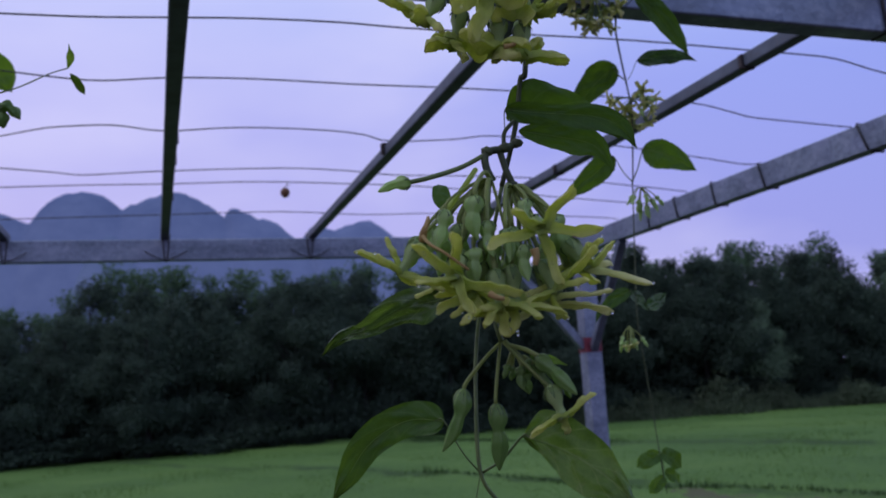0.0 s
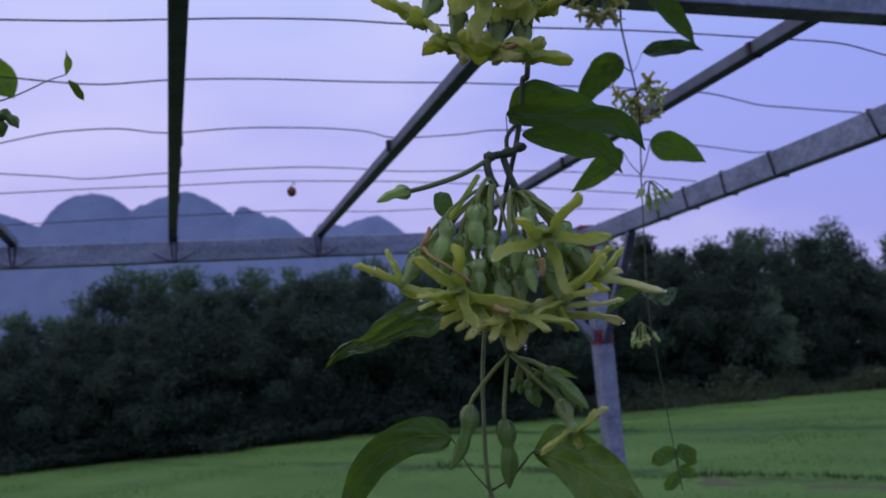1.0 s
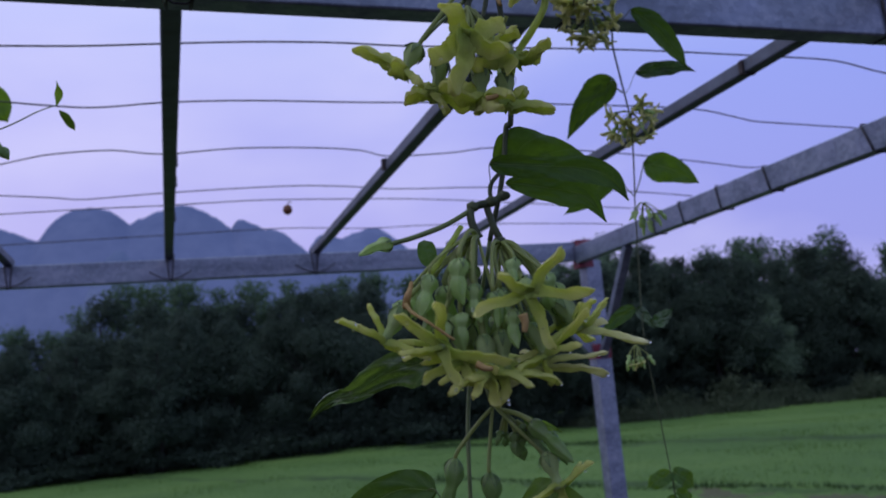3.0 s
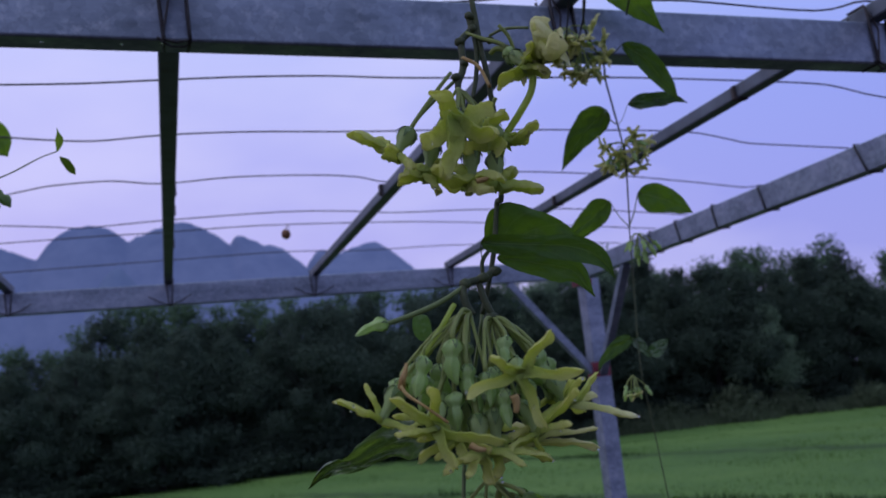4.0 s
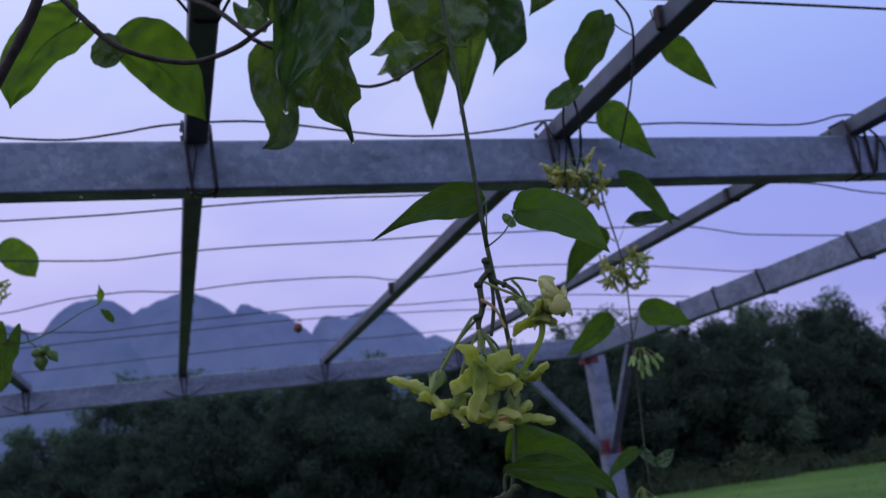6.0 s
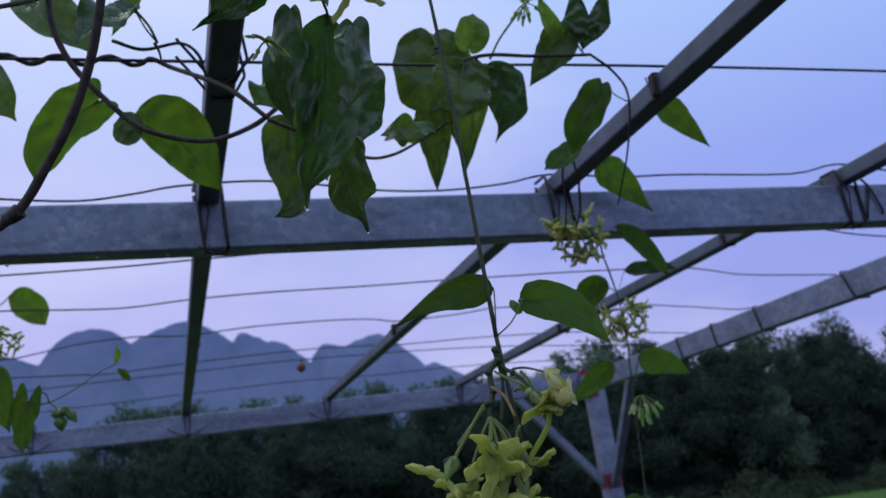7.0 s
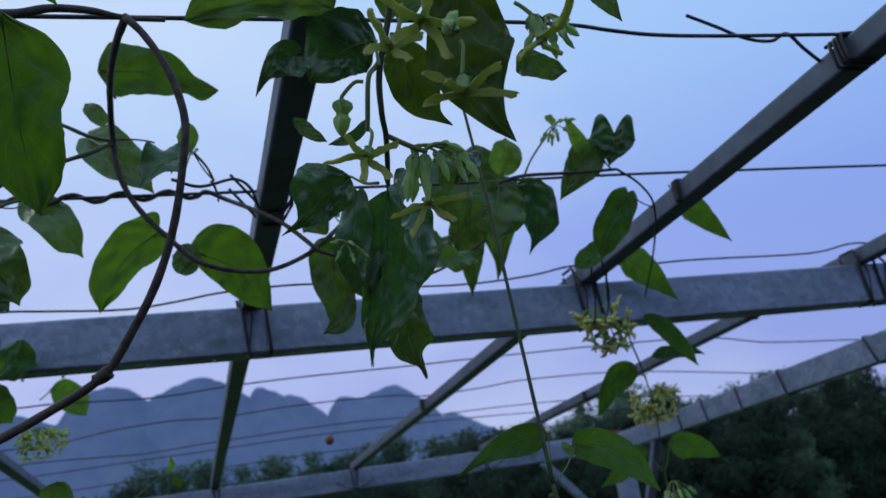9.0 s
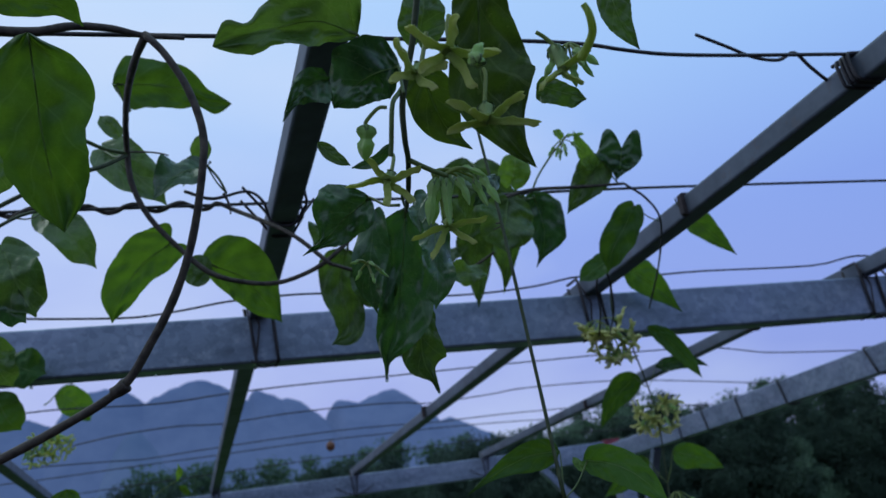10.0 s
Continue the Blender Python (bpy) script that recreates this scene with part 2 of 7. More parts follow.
k = Mat("wet_meadow", (0.06, 0.13, 0.03), rough=0.9, spec=0.2)
big = k.noise(0.22, 5, 0.6)
fine = k.noise(9.0, 5, 0.7)
base = k.ramp(k.math("ADD", k.math("MULTIPLY", big, 0.55), k.math("MULTIPLY", fine, 0.45)),
              ((0.36, (0.046, 0.100, 0.022)), (0.50, (0.070, 0.140, 0.029)), (0.64, (0.100, 0.178, 0.038))))
sepg = k.n.new("ShaderNodeSeparateXYZ")
k.l.new(k.co.outputs["Object"], sepg.inputs[0])
across = k.math("ADD", k.math("MULTIPLY", sepg.outputs[0], 0.89), k.math("MULTIPLY", sepg.outputs[1], 0.45))
ragged = k.math("MULTIPLY", k.math("SUBTRACT", k.noise(0.55, 5, 0.65), 0.5), 1.6)
across = k.math("ADD", across, ragged)
earth = k.math("COMPARE", across, 10.62)
earth.node.inputs[2].default_value = 0.17
# unseen dark ground added below the pergola to cut green bounce light
bounce_cut = k.math("LESS_THAN", k.math("ADD", sepg.outputs[1], k.math("MULTIPLY", k.noise(0.6, 4), 2.5)), 6.6)
base = k.mix(k.math("MULTIPLY", k.math("MULTIPLY", k.math("MULTIPLY", earth, k.math("GREATER_THAN", sepg.outputs[0], 6.4)), k.math("GREATER_THAN", k.noise(1.3, 5), 0.46)), 0.8), base, (0.080, 0.070, 0.046))
# dark rims: taller grass, with the shadow of the terrace edges painted in
edge = k.math("COMPARE", across, 16.75)
edge.node.inputs[2].default_value = 0.42
rank = k.math("COMPARE", across, 11.05)
rank.node.inputs[2].default_value = 0.20
tufts = k.ramp(k.noise(0.8, 5, 0.7), ((0.40, (0.15, 0.15, 0.15)), (0.56, (0.85, 0.85, 0.85))))
base = k.mix(k.math("MULTIPLY", k.math("MAXIMUM", edge, rank), tufts), base, (0.030, 0.062, 0.016))
base = k.mix(bounce_cut, base, k.ramp(fine, ((0.35, (0.022, 0.018, 0.014)), (0.65, (0.050, 0.042, 0.032)))))
k.colour(base).bump(fine, 0.6, 0.08)
MEADOW = k.m

k = Mat("grass_blade", (0.07, 0.16, 0.04), rough=0.6, spec=0.3)
isl = k.n.new("ShaderNodeNewGeometry").outputs["Random Per Island"]
k.colour(k.ramp(isl, ((0.0, (0.054, 0.112, 0.022)), (0.6, (0.078, 0.152, 0.030)), (1.0, (0.115, 0.18, 0.040)))))
k.through_light((0.09, 0.20, 0.03), 0.3)
GRASS = k.m


# tall edge grass, coloured darker to carry the shadow there
k = Mat("shaded_rank_grass", (0.03, 0.07, 0.02), rough=0.7, spec=0.2)
isl = k.n.new("ShaderNodeNewGeometry").outputs["Random Per Island"]
k.colour(k.ramp(isl, ((0.0, (0.020, 0.044, 0.014)), (0.7, (0.036, 0.074, 0.020)), (1.0, (0.060, 0.105, 0.028)))))
k.through_light((0.05, 0.11, 0.02), 0.25)
SHADED_RANK_GRASS = k.m


def foliage_material(name, dark, mid, light):
    k = Mat(name, mid, rough=0.8, spec=0.12)
    isl = k.n.new("ShaderNodeNewGeometry").outputs["Random Per Island"]
    tone = k.math("ADD", k.math("MULTIPLY", isl, 0.28), k.math("MULTIPLY", k.noise(1.1, 3), 0.75))
    base = k.ramp(tone, ((0.22, dark), (0.55, mid), (0.86, light)))
    k.colour(k.mix(k.math("MULTIPLY", k.random(), 0.35), base, tuple(c * 0.75 for c in mid)))
    k.through_light(tuple(c * 1.3 for c in mid), 0.32)
    return k.m


CROWN = foliage_material("tree_leaves_dark", (0.033, 0.052, 0.041), (0.044, 0.068, 0.049), (0.060, 0.090, 0.057))
CROWN_PALE = foliage_material("tree_leaves_mid_green", (0.036, 0.056, 0.045), (0.048, 0.074, 0.054), (0.066, 0.099, 0.066))
# paler copy of the leaf colour, with haze painted in for the far row
CROWN_HAZED = foliage_material("tree_leaves_hazed", (0.056, 0.098, 0.060), (0.080, 0.136, 0.076), (0.112, 0.176, 0.096))
CROWN_GREY = foliage_material("tree_leaves_grey", (0.065, 0.105, 0.070), (0.130, 0.195, 0.125), (0.215, 0.290, 0.190))
WEEDS = foliage_material("tall_weeds", (0.042, 0.064, 0.036), (0.078, 0.108, 0.062), (0.135, 0.158, 0.098))

k = Mat("tree_bark", (0.07, 0.06, 0.05), rough=0.9)
k.colour(k.ramp(k.noise(6, 5, stretch=(1, 1, 0.2)), ((0.35, (0.010, 0.010, 0.010)), (0.65, (0.024, 0.022, 0.021))))).bump(k.noise(14, 4), 0.6, 0.02)
BARK = k.m


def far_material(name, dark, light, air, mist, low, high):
    """Forest on far hills with blue haze painted into its colour and glow, thicker near the ground."""
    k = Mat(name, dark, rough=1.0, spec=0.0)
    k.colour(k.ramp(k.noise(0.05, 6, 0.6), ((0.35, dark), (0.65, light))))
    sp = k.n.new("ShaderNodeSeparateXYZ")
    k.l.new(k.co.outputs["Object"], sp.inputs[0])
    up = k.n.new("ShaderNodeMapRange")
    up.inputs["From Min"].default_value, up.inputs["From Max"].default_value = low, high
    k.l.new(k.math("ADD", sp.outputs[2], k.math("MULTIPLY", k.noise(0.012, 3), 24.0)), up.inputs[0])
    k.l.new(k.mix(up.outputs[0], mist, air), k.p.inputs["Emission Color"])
    # the hills give no light; this glow stands in for haze
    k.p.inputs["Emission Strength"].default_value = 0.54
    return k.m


KARST = far_material("far_karst_painted_haze", (0.050, 0.066, 0.130), (0.078, 0.096, 0.165), (0.070, 0.098, 0.222), (0.098, 0.130, 0.280), 86, 150)
FOOTHILL = far_material("foothill_painted_haze", (0.046, 0.066, 0.120), (0.066, 0.086, 0.140), (0.060, 0.088, 0.196), (0.096, 0.128, 0.275), 84, 112)


# ---- small makers ----
def finish(name, bm, material, parent=None, smooth=True):
    me = bpy.data.meshes.new(name)
    bm.to_mesh(me)
    bm.free()
    if smooth:
        me.polygons.foreach_set("use_smooth", [True] * len(me.polygons))
    me.materials.append(material)
    ob = new(name, me)
    ob.parent = parent
    return ob


def part(name, bm, material, parent, label="", smooth=True):
    """One mesh under a thing; the mesh is given in world metres."""
    top = parent
    shift = Vector()
    while top is not None:
        shift += top.location
        top = top.parent
    bm.transform(Matrix.Translation(-shift))
    ob = finish(name, bm, material, parent, smooth)
    return tagged(ob, label) if label else ob


def thing(name, at, label, category, group="", kind=""):
    ob = new(name)
    ob.empty_display_size = 0.05
    ob.location = at
    return tagged(ob, label, category, group, kind)


def smooth_line(points, steps=5):
    """A Catmull-Rom line through the points."""
    p = [Vector(q) for q in points]
    if len(p) < 3:
        return p
    p = [2 * p[0] - p[1]] + p + [2 * p[-1] - p[-2]]
    out = []
    for i in range(1, len(p) - 2):
        for s in range(steps):
            t = s / steps
            a, b, c, d = p[i - 1:i + 3]
            out.append(0.5 * ((2 * b) + (c - a) * t + (2 * a - 5 * b + 4 * c - d) * t * t + (3 * b - a - 3 * c + d) * t ** 3))
    out.append(p[-2])
    return out


def tube(bm, line, radius, end=None, sides=6, knobs=0.0):
    """A round, tapering tube along a line."""
    end = radius if end is None else end
    rings, n = [], len(line)
    side = None
    for i, c in enumerate(line):
        d = (line[min(i + 1, n - 1)] - line[max(i - 1, 0)]).normalized()
        if side is None:
            side = d.orthogonal().normalized()
        side = (side - d * side.dot(d)).normalized()
        other = d.cross(side)
        r = radius + (end - radius) * i / max(n - 1, 1)
        if knobs:
            r *= 1 + knobs * noise.noise(c * 60.0)
        rings.append([bm.verts.new(c + r * (math.cos(a) * side + math.sin(a) * other))
                      for a in (2 * math.pi * j / sides for j in range(sides))])
    for a, b in zip(rings, rings[1:]):
        for j in range(sides):
            bm.faces.new((a[j], a[(j + 1) % sides], b[(j + 1) % sides], b[j]))
    bm.faces.new(rings[0][::-1])
    bm.faces.new(rings[-1])
    return bm


def box_tube(bm, a, b, wide, high, round_by=0.004):
    """A square tube from a to b with rounded edges; wide across, high upright."""
    a, b = Vector(a), Vector(b)
    d = (b - a).normalized()
    x = d.cross(Vector((0, 0, 1)))
    x = x.normalized() if x.length > 1e-4 else Vector((1, 0, 0))
    z = x.cross(d)
    prof = []
    for sx, sz, start in ((1, 1, 0), (-1, 1, 90), (-1, -1, 180), (1, -1, 270)):
        for k_ in range(4):
            t = radians(start + 30 * k_)
            prof.append((sx * (wide / 2 - round_by) + round_by * math.cos(t), sz * (high / 2 - round_by) + round_by * math.sin(t)))
    rings = [[bm.verts.new(c + x * u + z * v) for u, v in prof] for c in (a, b)]
    m = len(prof)
    for j in range(m):
        bm.faces.new((rings[0][j], rings[0][(j + 1) % m], rings[1][(j + 1) % m], rings[1][j]))
    bm.faces.new(rings[0][::-1])
    bm.faces.new(rings[1])
    return bm


def ball(bm, at, r, squash=1.0, sub=2):
    bmesh.ops.create_icosphere(bm, subdivisions=sub, radius=r, matrix=Matrix.Translation(at) @ Matrix.Diagonal((1, 1, squash, 1)))
    return bm


# ---- ground and distance ----
def strip(x, y):
    """How far a place lies across the strips of the meadow, which run aslant."""
    return 0.89 * x + 0.45 * y


def rise(x, y):
    """The height of the meadow: flat, with two low terrace edges."""
    h = 0.05 * noise.noise(Vector((x * 0.15, y * 0.15, 0)))
    u = strip(x, y) + 0.35 * noise.noise(Vector((x * 0.5, y * 0.5, 4.0)))
    if x > 2:
        h += 0.07 * math.exp(-((u - 16.7) / 0.45) ** 2) + 0.06 / (1 + math.exp(-(u - 10.85) * 9))
    return h if y < 60 else 0.0


bm = bmesh.new()
xs = [-3000, -900, -300, -100, -40] + [-20 + 0.4 * i for i in range(151)] + [60, 120, 300, 900, 3000]
ys = [-3000, -300, -60, -10] + [-4 + 0.45 * i for i in range(97)] + [60, 120, 300, 900, 3000]
grid = [[bm.verts.new((x, y, rise(x, y) if abs(x) < 45 and -10 < y < 45 else 0.0)) for x in xs] for y in ys]
for r0, r1 in zip(grid, grid[1:]):
    for i in range(len(xs) - 1):
        bm.faces.new((r0[i], r0[i + 1], r1[i + 1], r1[i]))
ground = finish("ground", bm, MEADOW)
tagged(ground, "wide green meadow with an added dark patch below the pergola", "ground", kind="structure")


def scatter_blades(name, count, area, height, wide, material, label, seed, weight):
    """Many thin upright blades over an area, as one mesh."""
    rng = np.random.default_rng(seed)
    x0, x1, y0, y1 = area
    px, py = rng.uniform(x0, x1, count * 12), rng.uniform(y0, y1, count * 12)
    ok = weight(px, py, rng)
    px, py = px[ok][:count], py[ok][:count]
    n = len(px)
    h = rng.uniform(0.4, 1.0, n) * height * (0.55 + 0.45 * np.sin(px * 1.1 + np.sin(px * 2.7)) * np.sin(px * 0.37 + py))
    a = rng.uniform(0, np.pi, n)
    lean = rng.normal(0, 0.35, (n, 2)) * h[:, None]
    zz = np.array([rise(x, y) for x, y in zip(px, py)]) - 0.01
    w = wide * rng.uniform(0.6, 1.2, n) / 2
    v = np.zeros((n, 3, 3))
    v[:, 0] = np.stack([px - w * np.cos(a), py - w * np.sin(a), zz], 1)
    v[:, 1] = np.stack([px + w * np.cos(a), py + w * np.sin(a), zz], 1)
    v[:, 2] = np.stack([px + lean[:, 0], py + lean[:, 1], zz + h], 1)
    me = bpy.data.meshes.new(name)
    me.from_pydata(v.reshape(-1, 3).tolist(), [], np.arange(3 * n).reshape(n, 3).tolist())
    me.materials.append(material)
    return tagged(new(name, me), label, "grass", kind="stuff")


def in_view(px, py, rng):
    return (px > -0.35 * py - 1) & (px < 1.05 * py + 2) & (rng.random(len(px)) < 0.25 + 0.75 * (noise_field(px, py) > 0))


def noise_field(px, py):
    return np.sin(px * 1.3 + 2 * np.sin(py * 0.7)) + np.sin(py * 1.9 + px * 0.6) + 0.7


scatter_blades("meadow_grass", 70000, (-9, 28, 6, 28), 0.085, 0.016, GRASS, "short wet green meadow grass blades", 3, in_view)


def terrace_edge(px, py, rng):
    u = 0.89 * px + 0.45 * py + 0.10 * np.sin(px * 2.3) + 0.08 * np.sin(py * 1.7 + px)
    near = (np.abs(u - 10.98) < 0.11) & (px > 4.5)
    far = (np.abs(u - 16.75) < 0.30) & (np.sin(px * 0.9 + 1.0) > -0.3)
    return near | far


scatter_blades("edge_grass", 9000, (3, 15, 4, 24), 0.17, 0.024, SHADED_RANK_GRASS, "rank grass along the terrace edges, shadow painted into its colour", 5, terrace_edge)


def ease(x, a, b):
    t = min(1.0, max(0.0, (x - a) / (b - a)))
    return t * t * (3 - 2 * t)


# karst tops on the ridge: middle, height, fall and reach to the west, fall and reach to the east, steepness of both sides
TOPS = ((-142, 153, 30, 90, 22, 60, 1.3, 1.35), (-47, 155.5, 25, 36, 12, 24, 2.5, 2.2), (16, 156, 10.5, 31, 19, 34, 1.35, 1.5),
        (57, 143.5, 9, 6.5, 9, 18.5, 2.2, 1.7), (79, 135.5, 6, 26, 18.5, 26, 1.2, 1.8), (120, 129.5, 12, 9.5, 10, 26, 2.6, 1.3),
        (160, 134, 8, 26, 22, 27, 1.4, 1.35), (203, 106.5, 8, 20, 22, 38, 1.2, 1.15), (252, 84, 10, 30, 30, 90, 1.2, 1.2))


def hill_height(x, y):
    """A long karst ridge with steep flat-headed tops on it."""
    x += 1.6 * noise.noise(Vector((x * 0.11, 0.02 * y, 1.0)))
    h = 40.0
    for cx, top, west, reach_w, east, reach_e, pw, pe in TOPS:
        d = x - cx
        h = max(h, top - (west * (-d / reach_w) ** pw if d < 0 else east * (d / reach_e) ** pe))
    h += 1.1 * noise.noise(Vector((x * 0.16, y * 0.05, 3.0))) + 0.8 * noise.noise(Vector((x * 0.45, y * 0.1, 7.0)))
    return h * max(0.0, 1 - (abs(y - 700) / 110) ** 2.5)


def foothill_height(x, y):
    """A single low cone before the ridge; its mist is painted by the material."""
    h = 100 - 16 * (abs(x + 24) / 13.5) ** 1.7 + 1.0 * noise.noise(Vector((x * 0.3, y * 0.1, 2.0)))
    return max(0.0, h) * max(0.0, 1 - (abs(y - 560) / 60) ** 2.5)


def far_land(height, x0, x1, step, y0, y1, dy, material, label):
    bm = bmesh.new()
    rows = [[bm.verts.new((x0 + step * i, y0 + dy * j, height(x0 + step * i, y0 + dy * j) - 2)) for i in range(int((x1 - x0) / step) + 1)]
            for j in range(int((y1 - y0) / dy) + 1)]
    for r0, r1 in zip(rows, rows[1:]):
        for i in range(len(r0) - 1):
            bm.faces.new((r0[i], r0[i + 1], r1[i + 1], r1[i]))
    return tagged(finish("backdrop", bm, material), label, "mountains", kind="structure")


far_land(hill_height, -320, 420, 1.6, 590, 810, 10, KARST, "karst mountain ridge in the distance, blue haze painted on")
far_land(foothill_height, -62, 14, 1.0, 500, 620, 8, FOOTHILL, "conical foothill before the mountain ridge, mist painted on")


# ---- tree row ----
def crown_mesh(name, material, seed, wide, low, high, leaves, size, lobes=22):
    """A crown of leafy lobes on several boughs, each lobe a cluster of clumps whose leaves lie outwards."""
    rng = np.random.default_rng(seed)
    blobs = []
    for i in range(lobes):
        t = (i + 0.5) / lobes
        r = wide / 2 * (0.60 + 0.40 * math.sin(math.pi * min(1, t + 0.15))) * (1.0 if t < 0.55 else 1.0 - 0.92 * ((t - 0.55) / 0.45) ** 1.2)
        a = 2.4 * i + rng.uniform(-0.5, 0.5)
        out = r * rng.uniform(0.35, 1.0)
        lobe = rng.uniform(0.20, 0.46) * min(1.0, wide / 2.4) * (1.0 if t < 0.75 else 0.70)
        c = np.array((out * math.cos(a), out * math.sin(a), low + (high - low - 0.6 * lobe) * t + rng.uniform(-0.15, 0.15)))
        for j in range(9):
            d = rng.normal(0, 1, 3)
            d /= np.linalg.norm(d)
            blobs.append((*(c + d * lobe * np.array((1.0, 1.0, 0.75))), lobe * rng.uniform(0.35, 0.95)))
    b = np.array(blobs)
    pick = rng.choice(len(b), leaves, p=b[:, 3] ** 2 / (b[:, 3] ** 2).sum())
    d = rng.normal(0, 1, (leaves, 3))
    d /= np.linalg.norm(d, axis=1)[:, None]
    c = b[pick, :3] + d * (b[pick, 3] * (0.35 + 1.5 * rng.power(1.6, leaves)))[:, None] * np.array((1.0, 1.0, 0.85))
    n = 0.25 * d + np.array((0, 0, 0.15)) + rng.normal(0, 0.70, (leaves, 3))
    u = np.cross(n, rng.normal(0, 1, (leaves, 3)))
    u /= np.linalg.norm(u, axis=1)[:, None]
    w = np.cross(n, u)
    w /= np.linalg.norm(w, axis=1)[:, None]
    s = (size * rng.uniform(0.6, 1.3, leaves))[:, None]
    v = np.stack([c - u * s, c + w * s * 0.5, c + u * s, c - w * s * 0.5], 1)
    me = bpy.data.meshes.new(name)
    me.from_pydata(v.reshape(-1, 3).tolist(), [], np.arange(4 * leaves).reshape(leaves, 4).tolist())
    me.materials.append(material)
    return me


def trunk_mesh(seed, high):
    rng = random.Random(seed)
    bm = bmesh.new()
    line = smooth_line([(0, 0, -0.1), (rng.uniform(-.1, .1), rng.uniform(-.1, .1), high * 0.35), (rng.uniform(-.2, .2), rng.uniform(-.2, .2), high * 0.8)], 4)
    tube(bm, line, 0.11, 0.03, 7, 0.2)
    for i in range(6):
        a, z = rng.uniform(0, 6.28), high * rng.uniform(0.25, 0.65)
        p = Vector((0, 0, z))
        q = p + Vector((math.cos(a) * 0.9, math.sin(a) * 0.9, 0.8))
        tube(bm, smooth_line([p, p.lerp(q, 0.5) + Vector((0, 0, -0.1)), q], 3), 0.04, 0.012, 5)
    me = bpy.data.meshes.new("trunk")
    bm.to_mesh(me)
    bm.free()
    me.materials.append(BARK)
    return me


crowns = [crown_mesh("crown", CROWN, 11 + i, 2.5 + 0.4 * (i % 4), 0.7, 5.0, 15000 + 1000 * (i % 4), 0.058, 26) for i in range(8)]
crowns_pale = [crown_mesh("crown", CROWN_PALE, 21 + i, 2.5 + 0.4 * i, 0.7, 5.0, 15000, 0.058, 26) for i in range(4)]
crowns_grey = [crown_mesh("crown", CROWN_GREY, 31 + i, 2.8, 1.6, 5.0, 6200, 0.060, 14) for i in range(2)]
bushes = [crown_mesh("crown", CROWN, 51 + i, 2.6, 0.1, 2.2, 4200, 0.075, 14) for i in range(2)]
trunks = [trunk_mesh(5 + i, 5.2) for i in range(3)]


def tree(x, y, scale, crown, turn, name="tree", label="dark green broadleaf tree in a dense row"):
    ob = thing(name, (x, y, rise(x, y)), label, "tree", "trees along the meadow")
    ob.rotation_euler = (0, 0, turn)
    ob.scale = (scale * 1.05, scale * 1.05, scale)
    for nm, me in (("trunk", trunks[int(turn * 10) % 3]), ("crown", crown)):
        p = new(nm, me)
        p.parent = ob
    return ob


def bell(x, at, wide):
    return math.exp(-((x - at) / wide) ** 2)


def skyline(x, y):
    """The height of the tree tops along the row, higher the farther back a tree stands."""
    h = 4.45 + 0.95 * ease(x, -2.9, -1.7) - 0.45 * bell(x, 5.9, 0.7) + 0.55 * ease(x, 12.5, 18.0) - 0.35 * bell(x, 21.3, 1.0) + 0.30 * bell(x, 24.2, 0.7) - 0.2 * ease(x, 24.8, 25.6)
    return 1.7 + (h - 1.7) * y / 29.0


def planted(x, y, share, kinds, **more):
    tree(x, y, skyline(x, y) * share / 5.0, rng.choice(kinds), rng.uniform(0, 6.2), **more)


rng = random.Random(4)
x = -13.0
while x < 36:
    y = 28.3 + rng.uniform(-0.7, 0.7) - 0.06 * max(0, x - 14)
    if not 25.4 < x < 27.6:
        planted(x, y, rng.uniform(0.74, 0.95), crowns_pale if x < 8 else crowns)
        planted(x + rng.uniform(0.5, 1.0), y + rng.uniform(2.0, 3.0), rng.uniform(0.86, 1.00), crowns_pale if x < 8 else crowns)
    x += rng.uniform(0.8, 1.6)
crowns_far = [crown_mesh("crown", CROWN_HAZED, 71 + i, 3.0, 0.2, 5.0, 9500, 0.066, 26) for i in range(4)]
x = -13.5
while x < 40:
    if not 25.6 < x * 29 / 33.4 < 27.4:
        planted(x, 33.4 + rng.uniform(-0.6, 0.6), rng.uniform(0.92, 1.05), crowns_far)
    x += rng.uniform(1.0, 1.4)
for x, y, share in ((19.9, 26.6, 0.66), (26.2, 26.4, 1.0), (27.3, 26.0, 0.97), (13.0, 29.9, 0.99), (15.6, 30.4, 1.0)):
    planted(x, y, share, crowns_grey, label="grey-green lighter tree among the dark row")
for i in range(34):
    x = -12 + 1.25 * i + rng.uniform(-0.5, 0.5)
    low = 0.55 if x < -1.0 else 1.0
    ob = thing("bush", (x, 27.6 + rng.uniform(-0.4, 0.4) - 0.06 * max(0, x - 14), 0), "dark undergrowth bush below the tree row", "bush", "undergrowth below the trees")
    ob.rotation_euler = (0, 0, rng.uniform(0, 6))
    ob.scale = (1, 0.8, low * rng.uniform(0.40, 0.70))
    p = new("crown", rng.choice(bushes))
    p.parent = ob


def meadow_edge(x):
    """Where the weeds begin along the far side of the meadow."""
    return 26.4 - 0.13 * max(0.0, x - 14)


weed_crowns = [crown_mesh("crown", WEEDS, 91 + i, 1.9, 0.05, 0.9, 2200, 0.060) for i in range(3)]
